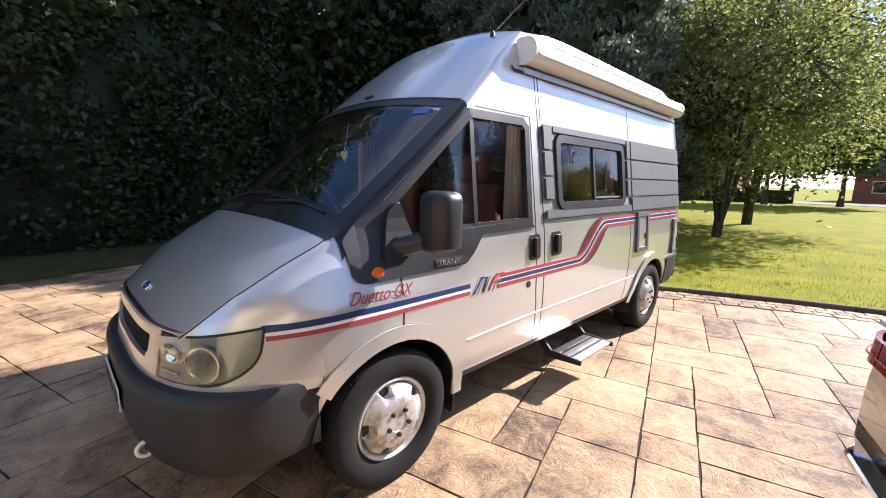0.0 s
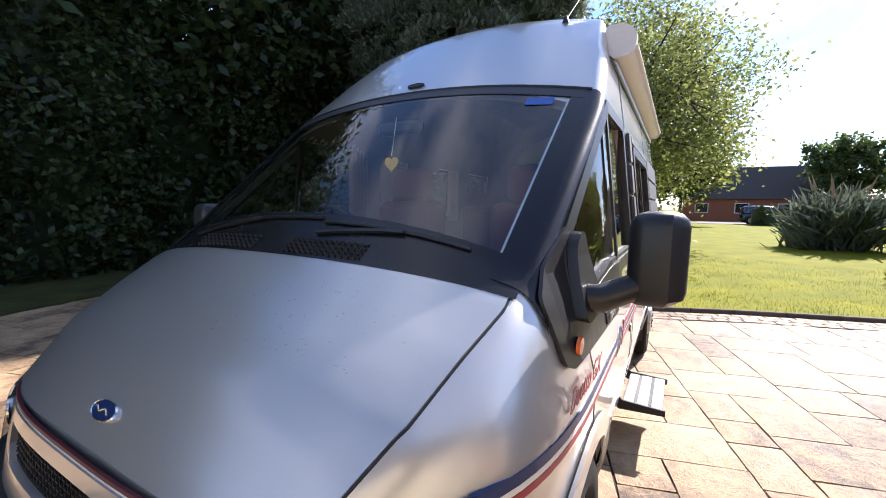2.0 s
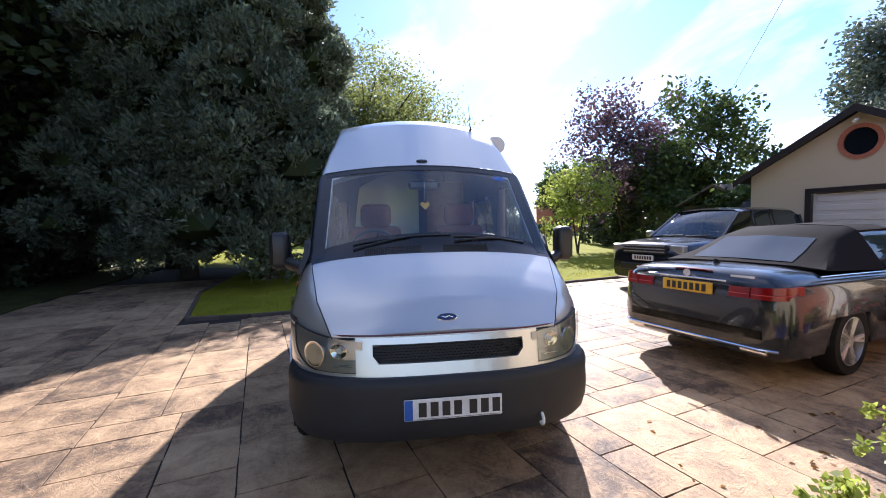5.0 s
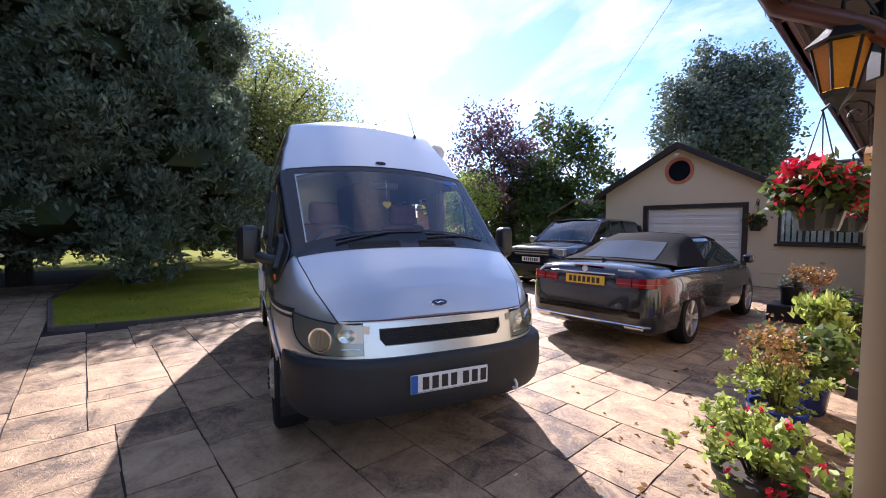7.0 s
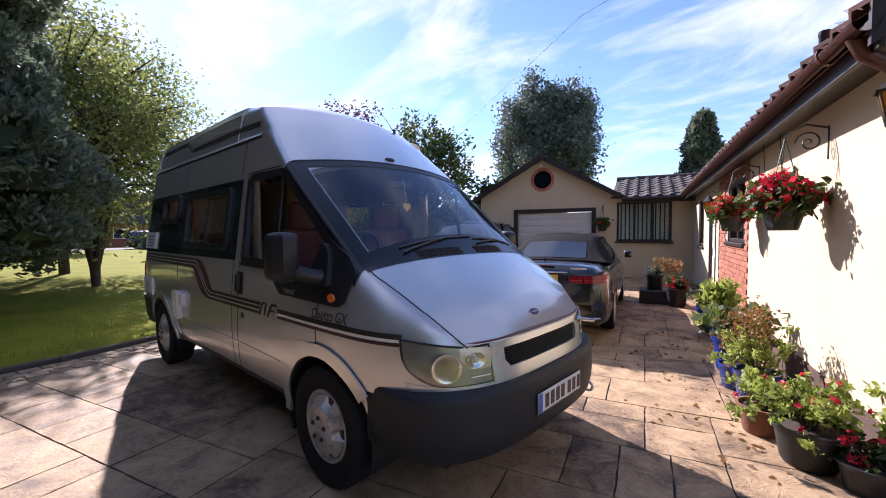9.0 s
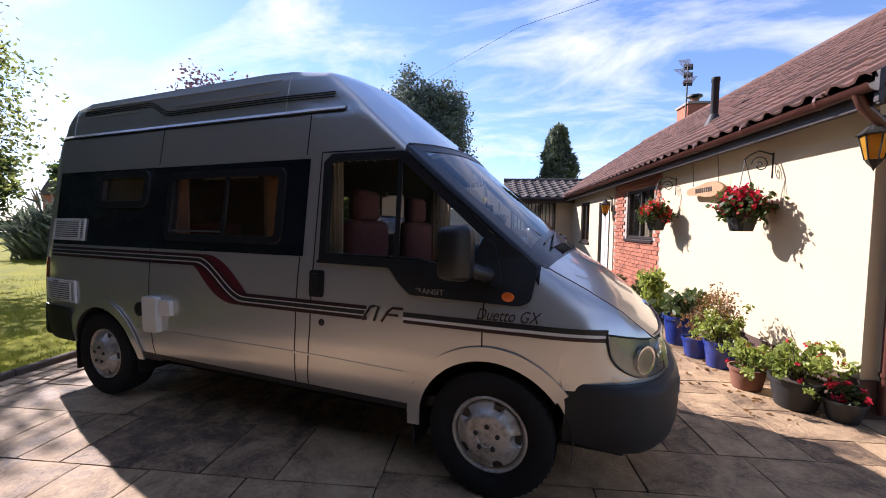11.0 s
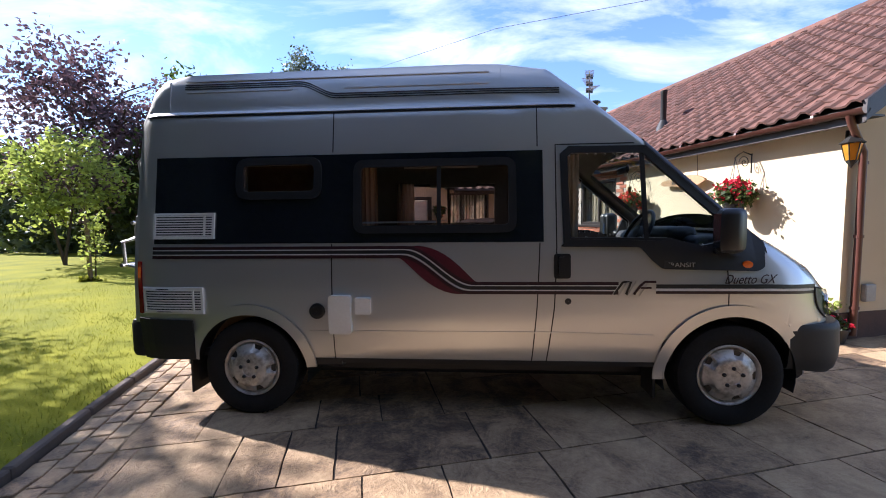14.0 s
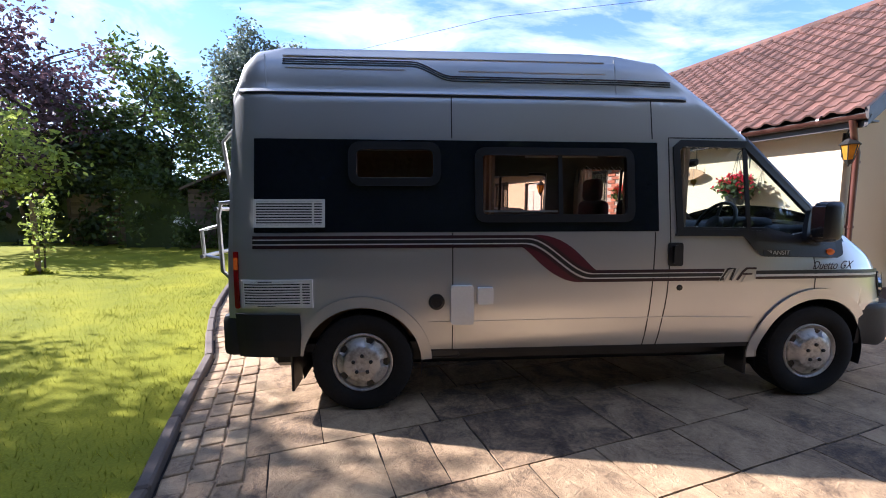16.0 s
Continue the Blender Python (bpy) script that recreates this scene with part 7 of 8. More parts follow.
def hedge(name, label, p0, p1, h, depth, material, leaf=0.10, dens=260, cat="hedge", bulge=0.5, z0=0.0):
    p0, p1 = Vector((*p0, 0)), Vector((*p1, 0))
    L = (p1 - p0).length
    m = Matrix.Translation(p0) @ Matrix.Rotation(math.atan2(p1.y - p0.y, p1.x - p0.x), 4, "Z")
    t = thing(name, label, cat, m)
    n = int(L * h * dens / 40)
    x = RNG.uniform(0, L, n); z = z0 + (h - z0) * RNG.random(n) ** 0.9
    bl = np.array([noise.noise(Vector((a * 0.6, b * 0.7, 3.1))) + 0.5 * noise.noise(Vector((a * 1.9, b * 2.1, 7.7))) for a, b in zip(x, z)])
    lim = h * (1 + 0.16 * np.array([noise.noise(Vector((a * 0.45, 1.3, 0))) for a in x]))
    sd = np.where(RNG.random(n) < 0.75, 1, -1)
    y = sd * (depth / 2 + bulge * bl - 0.25 * depth * (z / h) ** 3)
    c = np.stack([x, y, np.minimum(z * lim / h, lim)], 1)
    k = n // 5
    topc = np.stack([RNG.uniform(0, L, k), RNG.uniform(-depth / 2, depth / 2, k), np.zeros(k)], 1)
    topc[:, 2] = [h * (1 + 0.16 * noise.noise(Vector((a * 0.45, 1.3, 0)))) - RNG.random() * 0.3 for a in topc[:, 0]]
    leaf_mesh("foliage", np.concatenate([c, topc]), leaf, (0.16, 0.14, 0.16), 40, material, t, 0.1)
    # hidden solid added behind the leaves to block light
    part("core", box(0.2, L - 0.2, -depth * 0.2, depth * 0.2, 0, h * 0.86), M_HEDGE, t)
    for i in range(max(2, int(L / 1.5))):
        a = 0.4 + i * 1.5
        if a < L:
            part("stem", tube([(a, 0, -0.05), (a + 0.1, 0.1, h * 0.6)], 0.06, 6, None, 0.02), M_BARK, t)
    return t


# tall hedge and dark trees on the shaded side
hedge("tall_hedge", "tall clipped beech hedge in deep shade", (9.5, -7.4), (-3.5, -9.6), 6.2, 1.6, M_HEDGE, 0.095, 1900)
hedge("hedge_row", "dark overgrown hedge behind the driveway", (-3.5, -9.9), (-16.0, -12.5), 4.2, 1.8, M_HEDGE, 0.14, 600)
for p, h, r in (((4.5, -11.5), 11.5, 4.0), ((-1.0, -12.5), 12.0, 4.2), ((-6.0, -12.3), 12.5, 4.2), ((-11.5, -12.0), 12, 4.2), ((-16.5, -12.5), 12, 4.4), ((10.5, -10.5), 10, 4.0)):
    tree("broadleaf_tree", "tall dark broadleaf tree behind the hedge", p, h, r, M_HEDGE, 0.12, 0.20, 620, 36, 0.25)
for p, h, r in (((-9.4, -3.7), 14.0, 2.9), ((-10.6, -6.4), 14.5, 3.2), ((-13.6, -4.6), 14.5, 3.0), ((-14.2, -8.6), 14.0, 3.2)):
    conifer(p, h, r, "large dark green cypress with billowing boughs", 1.05, 0.06, 120, 56)
# trees on and beyond the lawn
tree("garden_tree", "multi-stemmed garden tree with yellowing leaves", (-12.6, -0.4), 6.7, 3.1, M_LEAFY, 0.16, 0.075, 560, 60, 0.20, 5, 0.10)
tree("garden_tree", "tall garden tree with yellowing leaves", (-18.0, -0.6), 9.8, 4.3, M_LEAFY, 0.2, 0.10, 820, 56, 0.26, 3, 0.12)
tree("garden_tree", "round green tree beyond the lawn", (-21.0, -4.5), 10, 4.2, M_LEAF, 0.2, 0.16, 420, 40, 0.25, 2, 0.1)
for p, h in (((-39, -3.0), 9), ((-41, 1.2), 9), ((-42, -12), 10), ((-56, 16), 9), ((-57, -4), 10), ((-55, 26), 10), ((-40, 24), 8)):
    tree("street_tree", "green tree beside the far road", p, h, 3.8, M_LEAF, 0.25, 0.30, 220, 30, 0.25)
tree("purple_tree", "purple-leaved plum tree above the hedge", (-17.0, 12.2), 8.4, 3.4, M_PURPLE, 0.22, 0.13, 430, 34, 0.16, 3, 0.12)
tree("garden_tree", "slender green tree behind the fence", (-12.9, 13.2), 7.0, 2.5, M_LEAF, 0.2, 0.13, 330, 34, 0.12, 2, 0.1)
tree("large_tree", "big round ash tree behind the garage", (-13.2, 26.0), 12.2, 3.7, M_GREYLEAF, 0.2, 0.15, 1300, 60, 0.3, 1, 0.0)
tree("apple_tree", "small apple tree with bright leaves on the lawn", (-15.0, 8.6), 4.4, 1.9, M_BRIGHT, 0.3, 0.11, 190, 26, 0.08, 2, 0.1)
conifer((-2.4, 22.5), 7.3, 1.35, "dark pointed conifer behind the roofs", 1.0, 0.13, 80, 30)
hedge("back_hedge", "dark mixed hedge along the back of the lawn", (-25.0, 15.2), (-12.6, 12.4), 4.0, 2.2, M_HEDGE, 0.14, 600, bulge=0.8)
hedge("back_hedge", "dark shrubs beside the fence", (-13.0, 11.2), (-7.4, 10.6), 2.3, 1.0, M_LEAF, 0.10, 600, bulge=0.5)
hedge("side_hedge", "far hedge along the road", (-43.5, 22), (-43.5, 6.5), 1.6, 1.2, M_HEDGE, 0.2, 60)
hedge("side_hedge", "far hedge along the road", (-43.5, -1.5), (-43.5, -30), 1.3, 1.2, M_HEDGE, 0.2, 60)
hedge("back_hedge", "bushes behind the parked cars", (-9.0, 12.6), (-6.9, 13.2), 3.2, 2.0, M_LEAF, 0.13, 600, bulge=0.7)
# fence panels
fence = thing("fence", "weathered grey-brown wooden panel fence", "fence")
fa, fb = Vector((-15.5, 12.2, 0)), Vector((-7.0, 11.0, 0))
fd = (fb - fa).normalized(); fr_ = math.atan2(fd.y, fd.x)
bme2 = bpy.data.meshes.new("fence_board"); t_ = box(-0.9, 0.9, -0.008, 0.008, -0.07, 0.07, 0.003); t_.to_mesh(bme2); t_.free(); bme2.materials.append(M_WOOD)
for i in range(5):
    c = fa + fd * (0.9 + i * 1.86)
    ps = part("post", box(-0.05, 0.05, -0.05, 0.05, 0, 2.0, 0.006), M_WOOD, fence)
    ps.matrix_local = Matrix.Translation(c - fd * 0.93) @ Matrix.Rotation(fr_, 4, "Z")
    for k in range(13):
        b = new("board", bme2); b.parent = fence
        b.matrix_local = Matrix.Translation(c + Vector((0, 0, 0.12 + k * 0.14))) @ Matrix.Rotation(fr_, 4, "Z") @ Matrix.Rotation(0.10, 4, "X")
vine = thing("climbing_plant", "golden climbing plant over the fence", "climber", Matrix.Translation((-9.6, 11.1, 0)))
leaf_mesh("leaves", blob_points(120, (0, 0, 1.3), (1.5, 0.3, 0.95), 0.3), 0.10, 0.14, 34, M_BRIGHT, vine)
part("stem", tube([(0, 0, 0), (0.2, 0.05, 1.0), (-0.3, 0, 1.9)], 0.03, 6), M_BARK, vine)
# white rose, sapling with stake, pampas
rose = thing("rose_bush", "white rose bush by the fence", "bush", Matrix.Translation((-10.2, 9.9, 0)))
leaf_mesh("leaves", blob_points(50, (0, 0, 0.6), (0.45, 0.45, 0.5), 0.3), 0.07, 0.08, 26, M_LEAF, rose)
leaf_mesh("blooms", blob_points(7, (0, 0, 0.95), (0.3, 0.3, 0.2), 0.5), 0.07, 0.04, 12, M_WHITE, rose)
sap = thing("sapling", "staked young tree on the lawn", "sapling", Matrix.Translation((-10.7, 5.2, 0)))
part("stake", box(-0.035, 0.035, -0.035, 0.035, 0, 1.55, 0.006), M_WOOD, sap)
part("stem", tube([(0.08, 0.05, 0), (0.12, 0.06, 0.7), (0.05, 0.1, 1.5)], 0.02, 6, None, 0.008), M_BARK, sap)
leaf_mesh("leaves", blob_points(30, (0.08, 0.05, 1.05), (0.26, 0.26, 0.7), 0.2), 0.06, 0.07, 12, M_BRIGHT, sap)
leaf_mesh("grass_tuft", blob_points(10, (0, 0, 0.06), (0.2, 0.2, 0.06), 0.2), 0.07, 0.04, 20, M_BLADE, sap)
pam = thing("pampas_grass", "tall feathery pampas grass clump", "grass clump", Matrix.Translation((-19.0, 6.2, 0)))
cc = np.stack([RNG.normal(0, 0.6, 120), RNG.normal(0, 0.6, 120), RNG.uniform(0.2, 1.6, 120)], 1)
leaf_mesh("blades", cc, 0.10, 0.25, 30, M_GREYLEAF, pam, 0, np.stack([cc[:, 0] * 0.8, cc[:, 1] * 0.8, np.ones(120)], 1), 9.0)
for i in range(16):
    a = RNG.uniform(0, 6.28); q = Vector((0.9 * math.cos(a), 0.9 * math.sin(a), RNG.uniform(2.0, 2.7)))
    part("plume", tube([(q.x * 0.3, q.y * 0.3, 0.4), q * 0.8, q], 0.015, 5, tube([q * 0.82, q * 0.92, q * 1.02], 0.05, 6, None, 0.01)), M_CURTAIN, pam)

# ---- far houses, shed ----
def far_house(pos, rot, w, d, wallh, ridge, label):
    f = thing("far_house", label, "house", Matrix.Translation((*pos, 0)) @ Matrix.Rotation(rot, 4, "Z"))
    part("wall", box(-w / 2, w / 2, -d / 2, d / 2, -0.1, wallh), M_BRICK, f)
    part("roof", prism([(-d / 2 - 0.4, wallh - 0.1), (d / 2 + 0.4, wallh - 0.1), (0, ridge)], -w / 2 - 0.3, w / 2 + 0.3, "x"), M_TILEDARK, f)
    part("chimney", box(w * 0.2, w * 0.2 + 0.6, -0.3, 0.3, ridge - 0.6, ridge + 1.0), M_BRICK, f)
    for i in range(4):
        a = -w / 2 + w * (i + 0.5) / 4
        wn_ = part("window", box(a - 0.7, a + 0.7, d / 2, d / 2 + 0.05, 0.9, 2.1), M_WHITE, f)
        part("pane", box(a - 0.62, a + 0.62, d / 2 + 0.05, d / 2 + 0.06, 0.98, 2.02), M_GLOSSBLK, wn_)
    return f
far_house((-62, 9.5), -math.pi / 2, 16, 8, 2.7, 6.6, "brick bungalow across the road")
far_house((-63, -16), -math.pi / 2, 15, 8, 4.8, 8.0, "brick house across the road")
far_house((-63, 34), -math.pi / 2, 15, 8, 4.8, 8.0, "brick house across the road")
shed = thing("garden_shed", "small dark wooden shed behind the cars", "shed", Matrix.Translation((-9.6, 11.6, 0)) @ Matrix.Rotation(0.28, 4, "Z"))
for k in range(14):
    part("board", box(-1.1, 1.1, -0.9, -0.88, 0.02 + k * 0.14, 0.15 + k * 0.14), M_WOOD, shed)
part("walls", box(-1.08, 1.08, -0.88, 0.9, 0, 2.0), M_WOOD, shed)
part("roof", prism([(-1.3, 1.95), (0, 2.6), (1.3, 1.95), (1.3, 2.02), (0, 2.68), (-1.3, 2.02)], -1.1, 1.1, "y"), M_WOOD, shed)
bq = thing("covered_barbecue", "round black barbecue under a cover", "barbecue", Matrix.Translation((-7.7, 10.7, 0)))
part("cover", lathe([(0.42, 0), (0.46, 0.9), (0.52, 1.5), (0.50, 1.8), (0.36, 2.05), (0.001, 2.12)], 24), M_BLACKPOT, bq, smooth=True)

# ---- pots along the house wall ----
def pot(s, y, r, h, material, label, group="pots along the wall"):
    p = thing("plant_pot", label, "plant pot", HOUSE @ Matrix.Translation((s, y, 0)), group)
    part("pot", lathe([(0.001, 0.0), (r * 0.72, 0.0), (r * 0.78, 0.02), (r * 0.96, h * 0.86), (r * 1.04, h * 0.87), (r * 1.06, h), (r * 0.94, h), (r * 0.90, h * 0.9), (0.001, h * 0.88)], 28), material, p, smooth=True)
    part("compost", lathe([(r * 0.9, h * 0.9), (0.001, h * 0.93)], 20), M_SOIL, p)
    return p


def bushy(p, z0, rx, h, material, leaf, n, per, stems=9, flower=None, fl=0.035, name="foliage"):
    rx, h, leaf, fl = rx * 0.68, h * 0.80, leaf * 0.72, fl * 0.75
    leaf_mesh(name, blob_points(int(n * 0.7), (0, 0, z0 + h / 2), (rx * 1.1, rx * 1.1, h / 2), 0.2, 0.9), leaf, leaf * 0.8, per, material, p)
    sb = bmesh.new()
    for i in range(stems):
        a = RNG.uniform(0, 6.28); q = RNG.uniform(0.3, 1.0)
        tube([(0.02 * math.cos(a), 0.02 * math.sin(a), z0 - 0.04), (rx * 0.5 * q * math.cos(a), rx * 0.5 * q * math.sin(a), z0 + h * 0.5), (rx * q * math.cos(a), rx * q * math.sin(a), z0 + h * RNG.uniform(0.6, 1.0))], 0.006, 5, sb, 0.002)
    part("stem_cluster", sb, M_BARK, p)["kind"] = "stuff"
    if flower:
        leaf_mesh("blossom", blob_points(flower[1], (0, 0, z0 + h / 2), (rx * 1.1, rx * 1.1, h * 0.55), 0.8, 0.3), fl, fl * 0.45, 8, flower[0], p)["kind"] = "stuff"


p = pot(0.16, 0.34, 0.185, 0.24, M_BLACKPOT, "black pot of trailing fuchsia by the wall"); bushy(p, 0.22, 0.34, 0.40, M_BRIGHT, 0.042, 85, 24, 14, (M_PINK, 9), 0.03)
p = pot(-0.06, 0.15, 0.13, 0.16, M_BLACKPOT, "dark pot with a few red flowers"); bushy(p, 0.15, 0.17, 0.17, M_LEAF, 0.035, 26, 18, 6, (M_PINK, 10), 0.04)
p = pot(0.52, 0.50, 0.15, 0.20, M_TERRA, "terracotta bowl of fuchsia"); bushy(p, 0.18, 0.24, 0.28, M_BRIGHT, 0.04, 46, 22, 9, (M_PINK, 7), 0.028)
p = pot(1.10, 0.42, 0.16, 0.28, M_BLUEPOT, "blue glazed pot of spiky yellow-green spurge"); bushy(p, 0.26, 0.30, 0.46, M_BRIGHT, 0.035, 90, 26, 12); leaf_mesh("seed_head", blob_points(40, (0.03, 0.03, 0.68), (0.2, 0.2, 0.14), 0.3), 0.02, 0.03, 16, M_OCHRE, p)["kind"] = "stuff"
p = pot(1.45, 0.50, 0.14, 0.22, M_BLUEPOT, "blue pot of dried orange flower stems"); bushy(p, 0.2, 0.24, 0.55, M_OCHRE, 0.022, 70, 20, 14)
p = pot(1.98, 0.42, 0.21, 0.36, M_BLUEPOT, "large blue glazed pot of rhododendron"); bushy(p, 0.34, 0.34, 0.34, M_LEAF, 0.10, 55, 12, 10)
p = pot(2.98, 0.38, 0.15, 0.26, M_BLUEPOT, "small blue pot with a green conifer"); leaf_mesh("foliage", np.stack([RNG.normal(0, 0.07, 90), RNG.normal(0, 0.07, 90), 0.26 + 0.52 * RNG.random(90) ** 1.3], 1), 0.04, 0.04, 26, M_BRIGHT, p, 0, np.tile([0, 0, 1.0], (90, 1)), 2.0)
p = pot(3.6, 0.36, 0.18, 0.26, M_BLACKPOT, "dark pot of dense green shrub"); bushy(p, 0.24, 0.26, 0.34, M_LEAF, 0.04, 70, 26)
p = pot(4.35, 0.40, 0.15, 0.26, M_BLUEPOT, "blue pot of yellow flowers"); bushy(p, 0.24, 0.2, 0.26, M_BRIGHT, 0.035, 40, 20)
p = pot(4.95, 0.30, 0.19, 0.32, M_BLACKPOT, "wide dark pot of pale hydrangea"); bushy(p, 0.3, 0.26, 0.26, M_LEAF, 0.05, 45, 20, 8, (M_WHITE, 12), 0.03)
p = pot(5.85, 0.70, 0.19, 0.34, M_BLACKPOT, "black pot of red flowers"); bushy(p, 0.32, 0.26, 0.24, M_LEAF, 0.045, 40, 20, 8, (M_PINK, 16), 0.04)
pt = thing("stone_block", "dark stone block under a flower pot", "block", HOUSE @ Matrix.Translation((6.2, 1.07, 0)))
part("slab", box(-0.28, 0.28, -0.28, 0.28, 0, 0.26, 0.012), M_BLACKPOT, pt)
p = pot(6.2, 1.07, 0.19, 0.30, M_BLACKPOT, "black pot of silver and russet foliage on a block"); p.matrix_world = HOUSE @ Matrix.Translation((6.2, 1.07, 0.26)); bushy(p, 0.28, 0.22, 0.26, M_GREYLEAF, 0.03, 50, 24); leaf_mesh("russet_leaves", blob_points(30, (-0.1, -0.25, 0.48), (0.26, 0.26, 0.14), 0.3), 0.035, 0.04, 18, M_OCHRE, p)
p = pot(7.3, 0.62, 0.2, 0.3, M_BLACKPOT, "black pot of low green plants"); bushy(p, 0.28, 0.22, 0.2, M_LEAF, 0.045, 40, 20)


def basket(m, r, material, label, n=60, fl=70):
    b = thing("hanging_basket", label, "hanging basket", m, "baskets on the wall")
    part("bracket", tube([(0, 0.0, 0.36), (0, 0.0, 0.62)], 0.010, 6), M_IRON, b)
    part("bracket_arm", tube([(0, 0.0, 0.60), (0, 0.14, 0.64), (0, 0.22, 0.60), (0, 0.28, 0.55)], 0.008, 6), M_IRON, b)
    part("bracket_scroll", tube([(0, 0.02 + 0.09 * (1 - k / 20) * math.cos(k * 0.55) + 0.1, 0.50 + 0.09 * (1 - k / 20) * math.sin(k * 0.55)) for k in range(20)], 0.006, 5), M_IRON, b)
    for k in range(3):
        a = k * 2.094
        part("chain", tube([(0, 0.27, 0.55), (r * 0.9 * math.cos(a), 0.27 + r * 0.9 * math.sin(a), 0.0)], 0.004, 5), M_IRON, b)
    part("bowl", lathe([(0.001, -0.19), (r * 0.66, -0.19), (r * 0.72, -0.17), (r, 0.0), (r * 1.03, 0.01), (r * 0.95, 0.01), (0.001, -0.01)], 16, Matrix.Translation((0, 0.27, 0))), M_BLACKPOT, b)
    leaf_mesh("leaves", blob_points(n, (0, 0.27, 0.06), (r * 1.25, r * 1.25, 0.12), 0.3), 0.045, 0.05, 20, M_LEAF, b)
    leaf_mesh("blossom", blob_points(fl, (0, 0.27, 0.09), (r * 1.35, r * 1.35, 0.15), 0.75), 0.038, 0.022, 9, material, b)["kind"] = "stuff"
    return b
M_REDO = leafmat("orange_red_petal", (0.72, 0.06, 0.02), (0.55, 0.03, 0.015), 0.3)
basket(HOUSE @ Matrix.Translation((1.12, 0.0, 1.63)), 0.148, M_PINK, "black hanging basket overflowing with crimson begonias")
basket(HOUSE @ Matrix.Translation((3.25, 0.0, 1.62)), 0.15, M_REDO, "black hanging basket of orange-red begonias")
basket(HOUSE @ Matrix.Translation((10.75, 2.45, 1.62)) @ Matrix.Rotation(math.pi / 2, 4, "Z"), 0.15, M_REDO, "small hanging basket beside the garage door", 40, 10)
# ---- driveway slabs, laid square to the house ----
drive = thing("driveway", "printed concrete driveway of buff slabs with stains", "driveway", kind="structure")
DRIVE = [(6.8, -6.0), (6.8, 0.3), (3.9, 1.55), (2.44, 1.02), (-0.62, 11.5), (-8.0, 9.5), (-6.75, 5.4), (-6.05, 3.1), (-4.85, 0.1), (-4.27, -1.75), (-4.1, -3.6), (-10.0, -5.0), (-13.5, -5.5), (-13.5, -8.6), (-4.25, -7.25), (1.66, -5.6), (5, -4.8)]
slab_meshes = {}


def slab_mesh(w, h, k):
    key = (w, h, k)
    if key not in slab_meshes:
        bm = bmesh.new()
        r = random.Random(hash(key) % 1000 + 7)
        nx, ny = 5, 4
        g = [[None] * (ny + 1) for _ in range(nx + 1)]
        for i in range(nx + 1):
            for j in range(ny + 1):
                edge = i in (0, nx) or j in (0, ny)
                x = -w / 2 + w * i / nx + (r.uniform(-0.004, 0.004) if edge else 0); y = -h / 2 + h * j / ny + (r.uniform(-0.004, 0.004) if edge else 0)
                g[i][j] = bm.verts.new((x * (1 - 0.011 / w if i in (0, nx) else 1), y * (1 - 0.011 / h if j in (0, ny) else 1), (-0.005 if edge else r.uniform(-0.003, 0.004))))
        for i in range(nx):
            for j in range(ny):
                bm.faces.new((g[i][j], g[i + 1][j], g[i + 1][j + 1], g[i][j + 1]))
        ed = [e for e in bm.edges if e.is_boundary]
        e2 = bmesh.ops.extrude_edge_only(bm, edges=ed)
        bmesh.ops.translate(bm, vec=(0, 0, -0.02), verts=[v for v in e2["geom"] if isinstance(v, bmesh.types.BMVert)])
        me = bpy.data.meshes.new("slab"); bm.to_mesh(me); bm.free()
        me.materials.append(M_SLAB)
        me.polygons.foreach_set("use_smooth", [True] * len(me.polygons)); me.set_sharp_from_angle(angle=radians(40))
        slab_meshes[key] = me
    return slab_meshes[key]


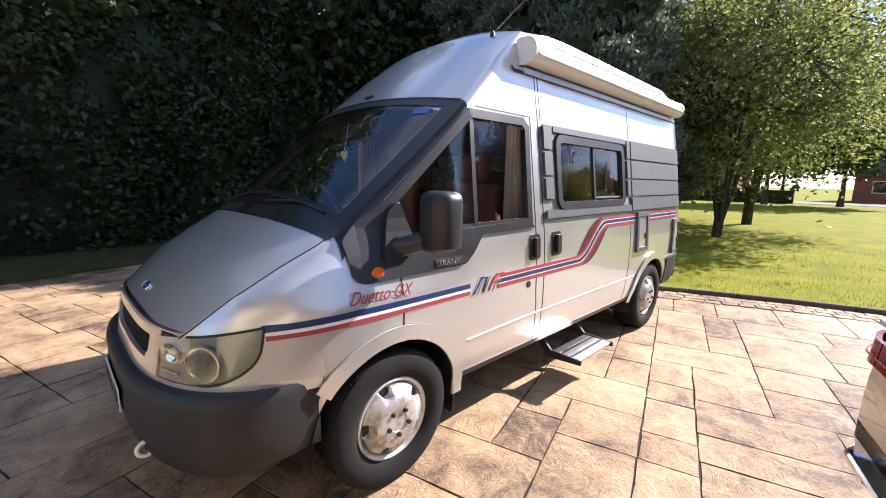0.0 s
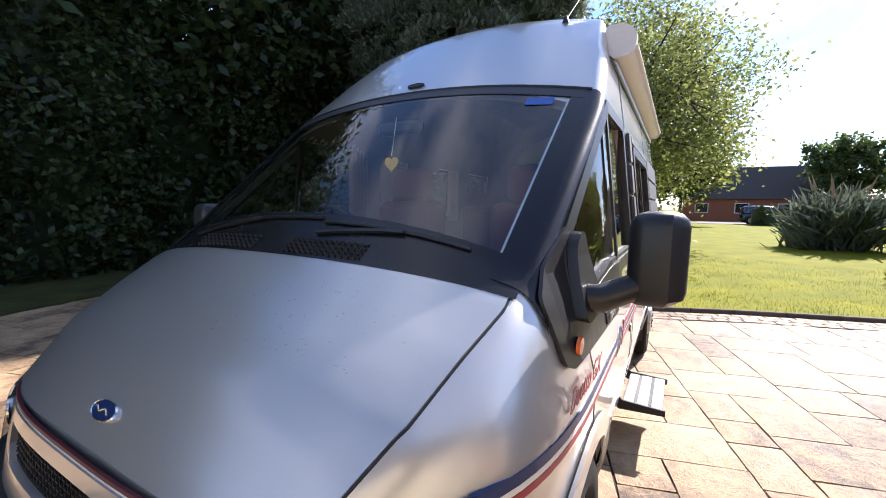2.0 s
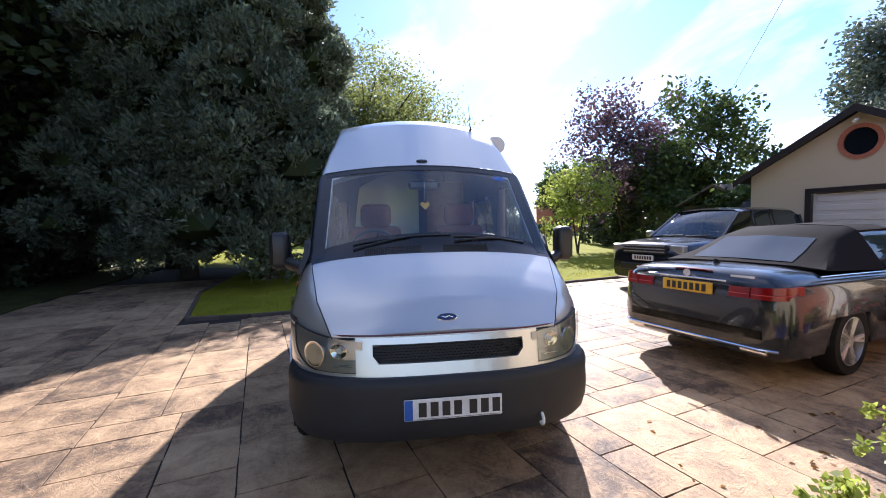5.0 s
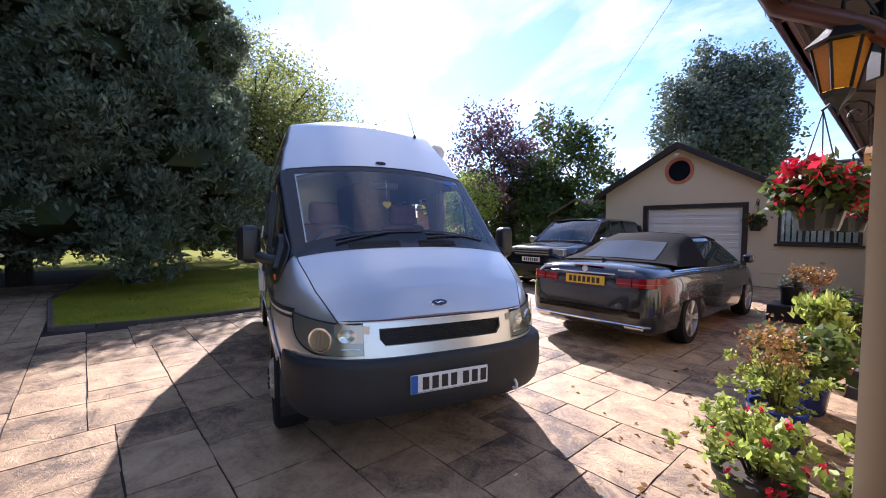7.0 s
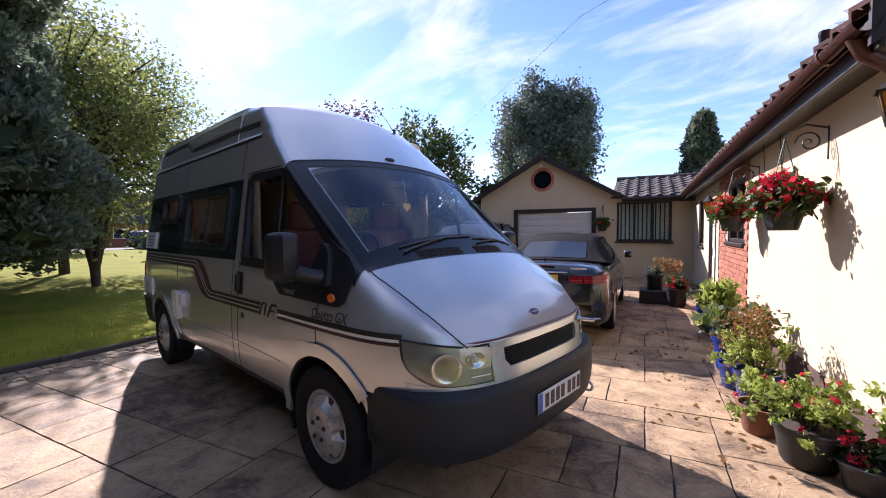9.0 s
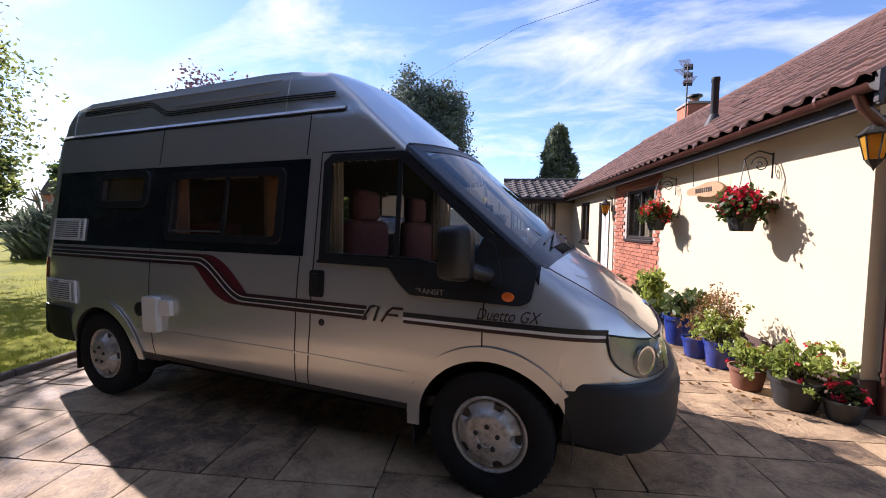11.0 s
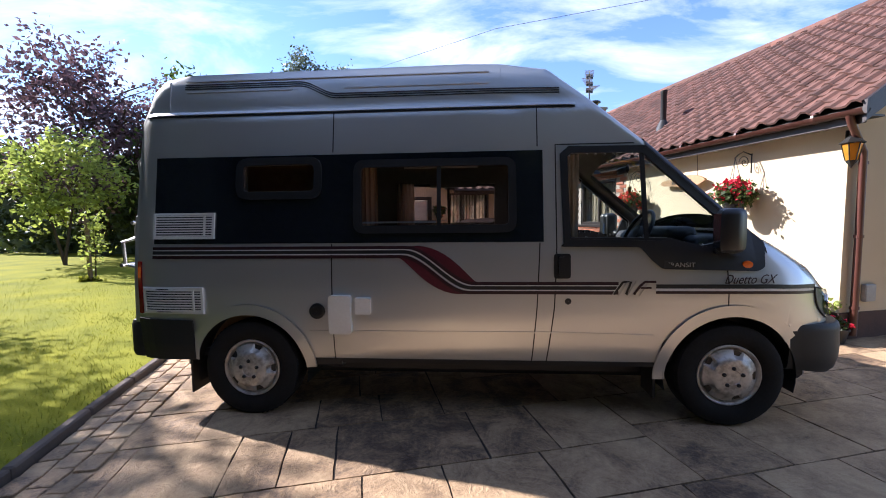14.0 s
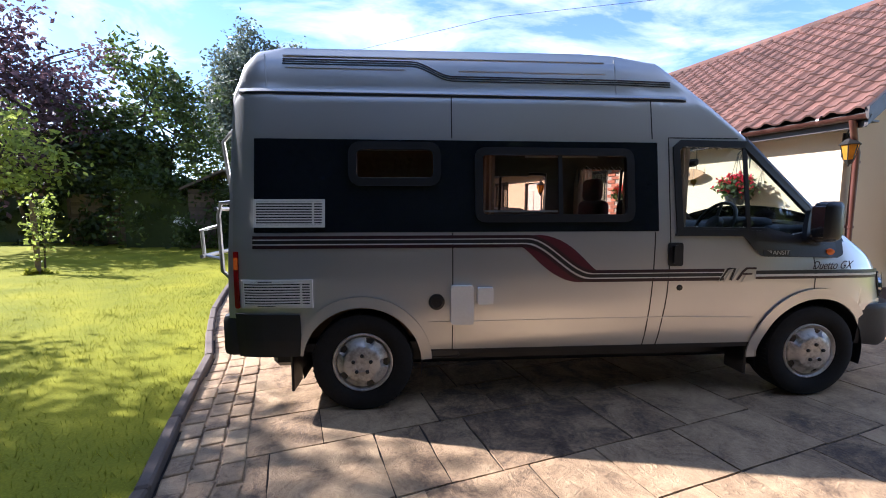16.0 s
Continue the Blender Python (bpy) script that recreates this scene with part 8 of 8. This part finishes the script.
r = random.Random(21)
far_v, far_f = [], []
made = 0
UNIT, NX, NY = 0.15, 190, 178
taken = np.zeros((NX + 8, NY + 8), bool)
taken[NX:, :] = True
taken[:, NY:] = True
SIZES = [(6, 4), (6, 4), (4, 6), (4, 4), (6, 3), (4, 3), (3, 4), (6, 2), (3, 3), (4, 2), (5, 3), (3, 5)]
for jy in range(NY):
    for ix in range(NX):
        if taken[ix, jy]:
            continue
        run = 1
        while run < 7 and not taken[ix + run, jy]:
            run += 1
        fits = [q for q in SIZES if q[0] <= run and run - q[0] != 1 and not taken[ix:ix + q[0], jy:jy + q[1]].any()]
        uw, uh = r.choice(fits) if fits else (min(run, 3), r.choice((2, 3)))
        while taken[ix:ix + uw, jy:jy + uh].any():
            uh -= 1
        taken[ix:ix + uw, jy:jy + uh] = True
        pw, ph = uw * UNIT, uh * UNIT
        m = HOUSE @ Matrix.Translation((-16 + ix * UNIT + pw / 2, -13 + jy * UNIT + ph / 2, r.uniform(-0.0015, 0.0015))) @ Matrix.Rotation(r.uniform(-0.004, 0.004), 4, "Z") @ Matrix.Rotation(r.choice((0, math.pi)), 4, "Z")
        cc_ = m.translation
        if not inside((cc_.x, cc_.y), DRIVE):
            continue
        me = slab_mesh(pw, ph, r.randrange(3))
        if -5.0 < cc_.x < 3.2 and -3.2 < cc_.y < 4.0 and made < 300:
            ob = new("slab", me); ob.parent = drive; ob.matrix_local = m; made += 1
        else:
            k = len(far_v)
            far_v += [tuple(m @ v.co) for v in me.vertices]; far_f += [tuple(i + k for i in p.vertices) for p in me.polygons]
tagged(raw("outer_slabs", far_v, far_f, M_SLAB, drive), kind="stuff")
# rows of small setts along the lawn
sett = bpy.data.meshes.new("sett")
t_ = box(-0.085, 0.085, -0.062, 0.062, -0.03, 0.009, 0.010, 2); t_.to_mesh(sett); t_.free(); sett.materials.append(M_SLAB)
count = 0
for a, b in zip(kp[1:9], kp[2:10]):
    d = (b - a).normalized(); nrm = Vector((d.y, -d.x, 0))
    L = (b - a).length
    for rw_ in range(3):
        t = 0.05
        while t < L:
            q = a + d * (t + 0.06 * (rw_ % 2)) + nrm * (0.115 + rw_ * 0.135)
            if count < 300:
                ob = new("sett", sett); ob.parent = drive
                ob.matrix_local = Matrix.Translation((q.x, q.y, r.uniform(-0.003, 0.003))) @ Matrix.Rotation(math.atan2(d.y, d.x) + r.uniform(-0.06, 0.06), 4, "Z")
                count += 1
            t += 0.182
# fallen leaves
lit = thing("fallen_leaves", "scattered dry leaves and petals on the slabs", "leaves", kind="stuff")
cl = np.array([[*(HOUSE @ Vector((RNG.uniform(-0.4, 3.5), 0.5 + abs(RNG.normal(0.25, 0.35)), 0.006)))] for _ in range(60)])
leaf_mesh("dry_leaves", cl, 0.028, (0.08, 0.08, 0.001), 3, M_OCHRE, lit, 1.0)
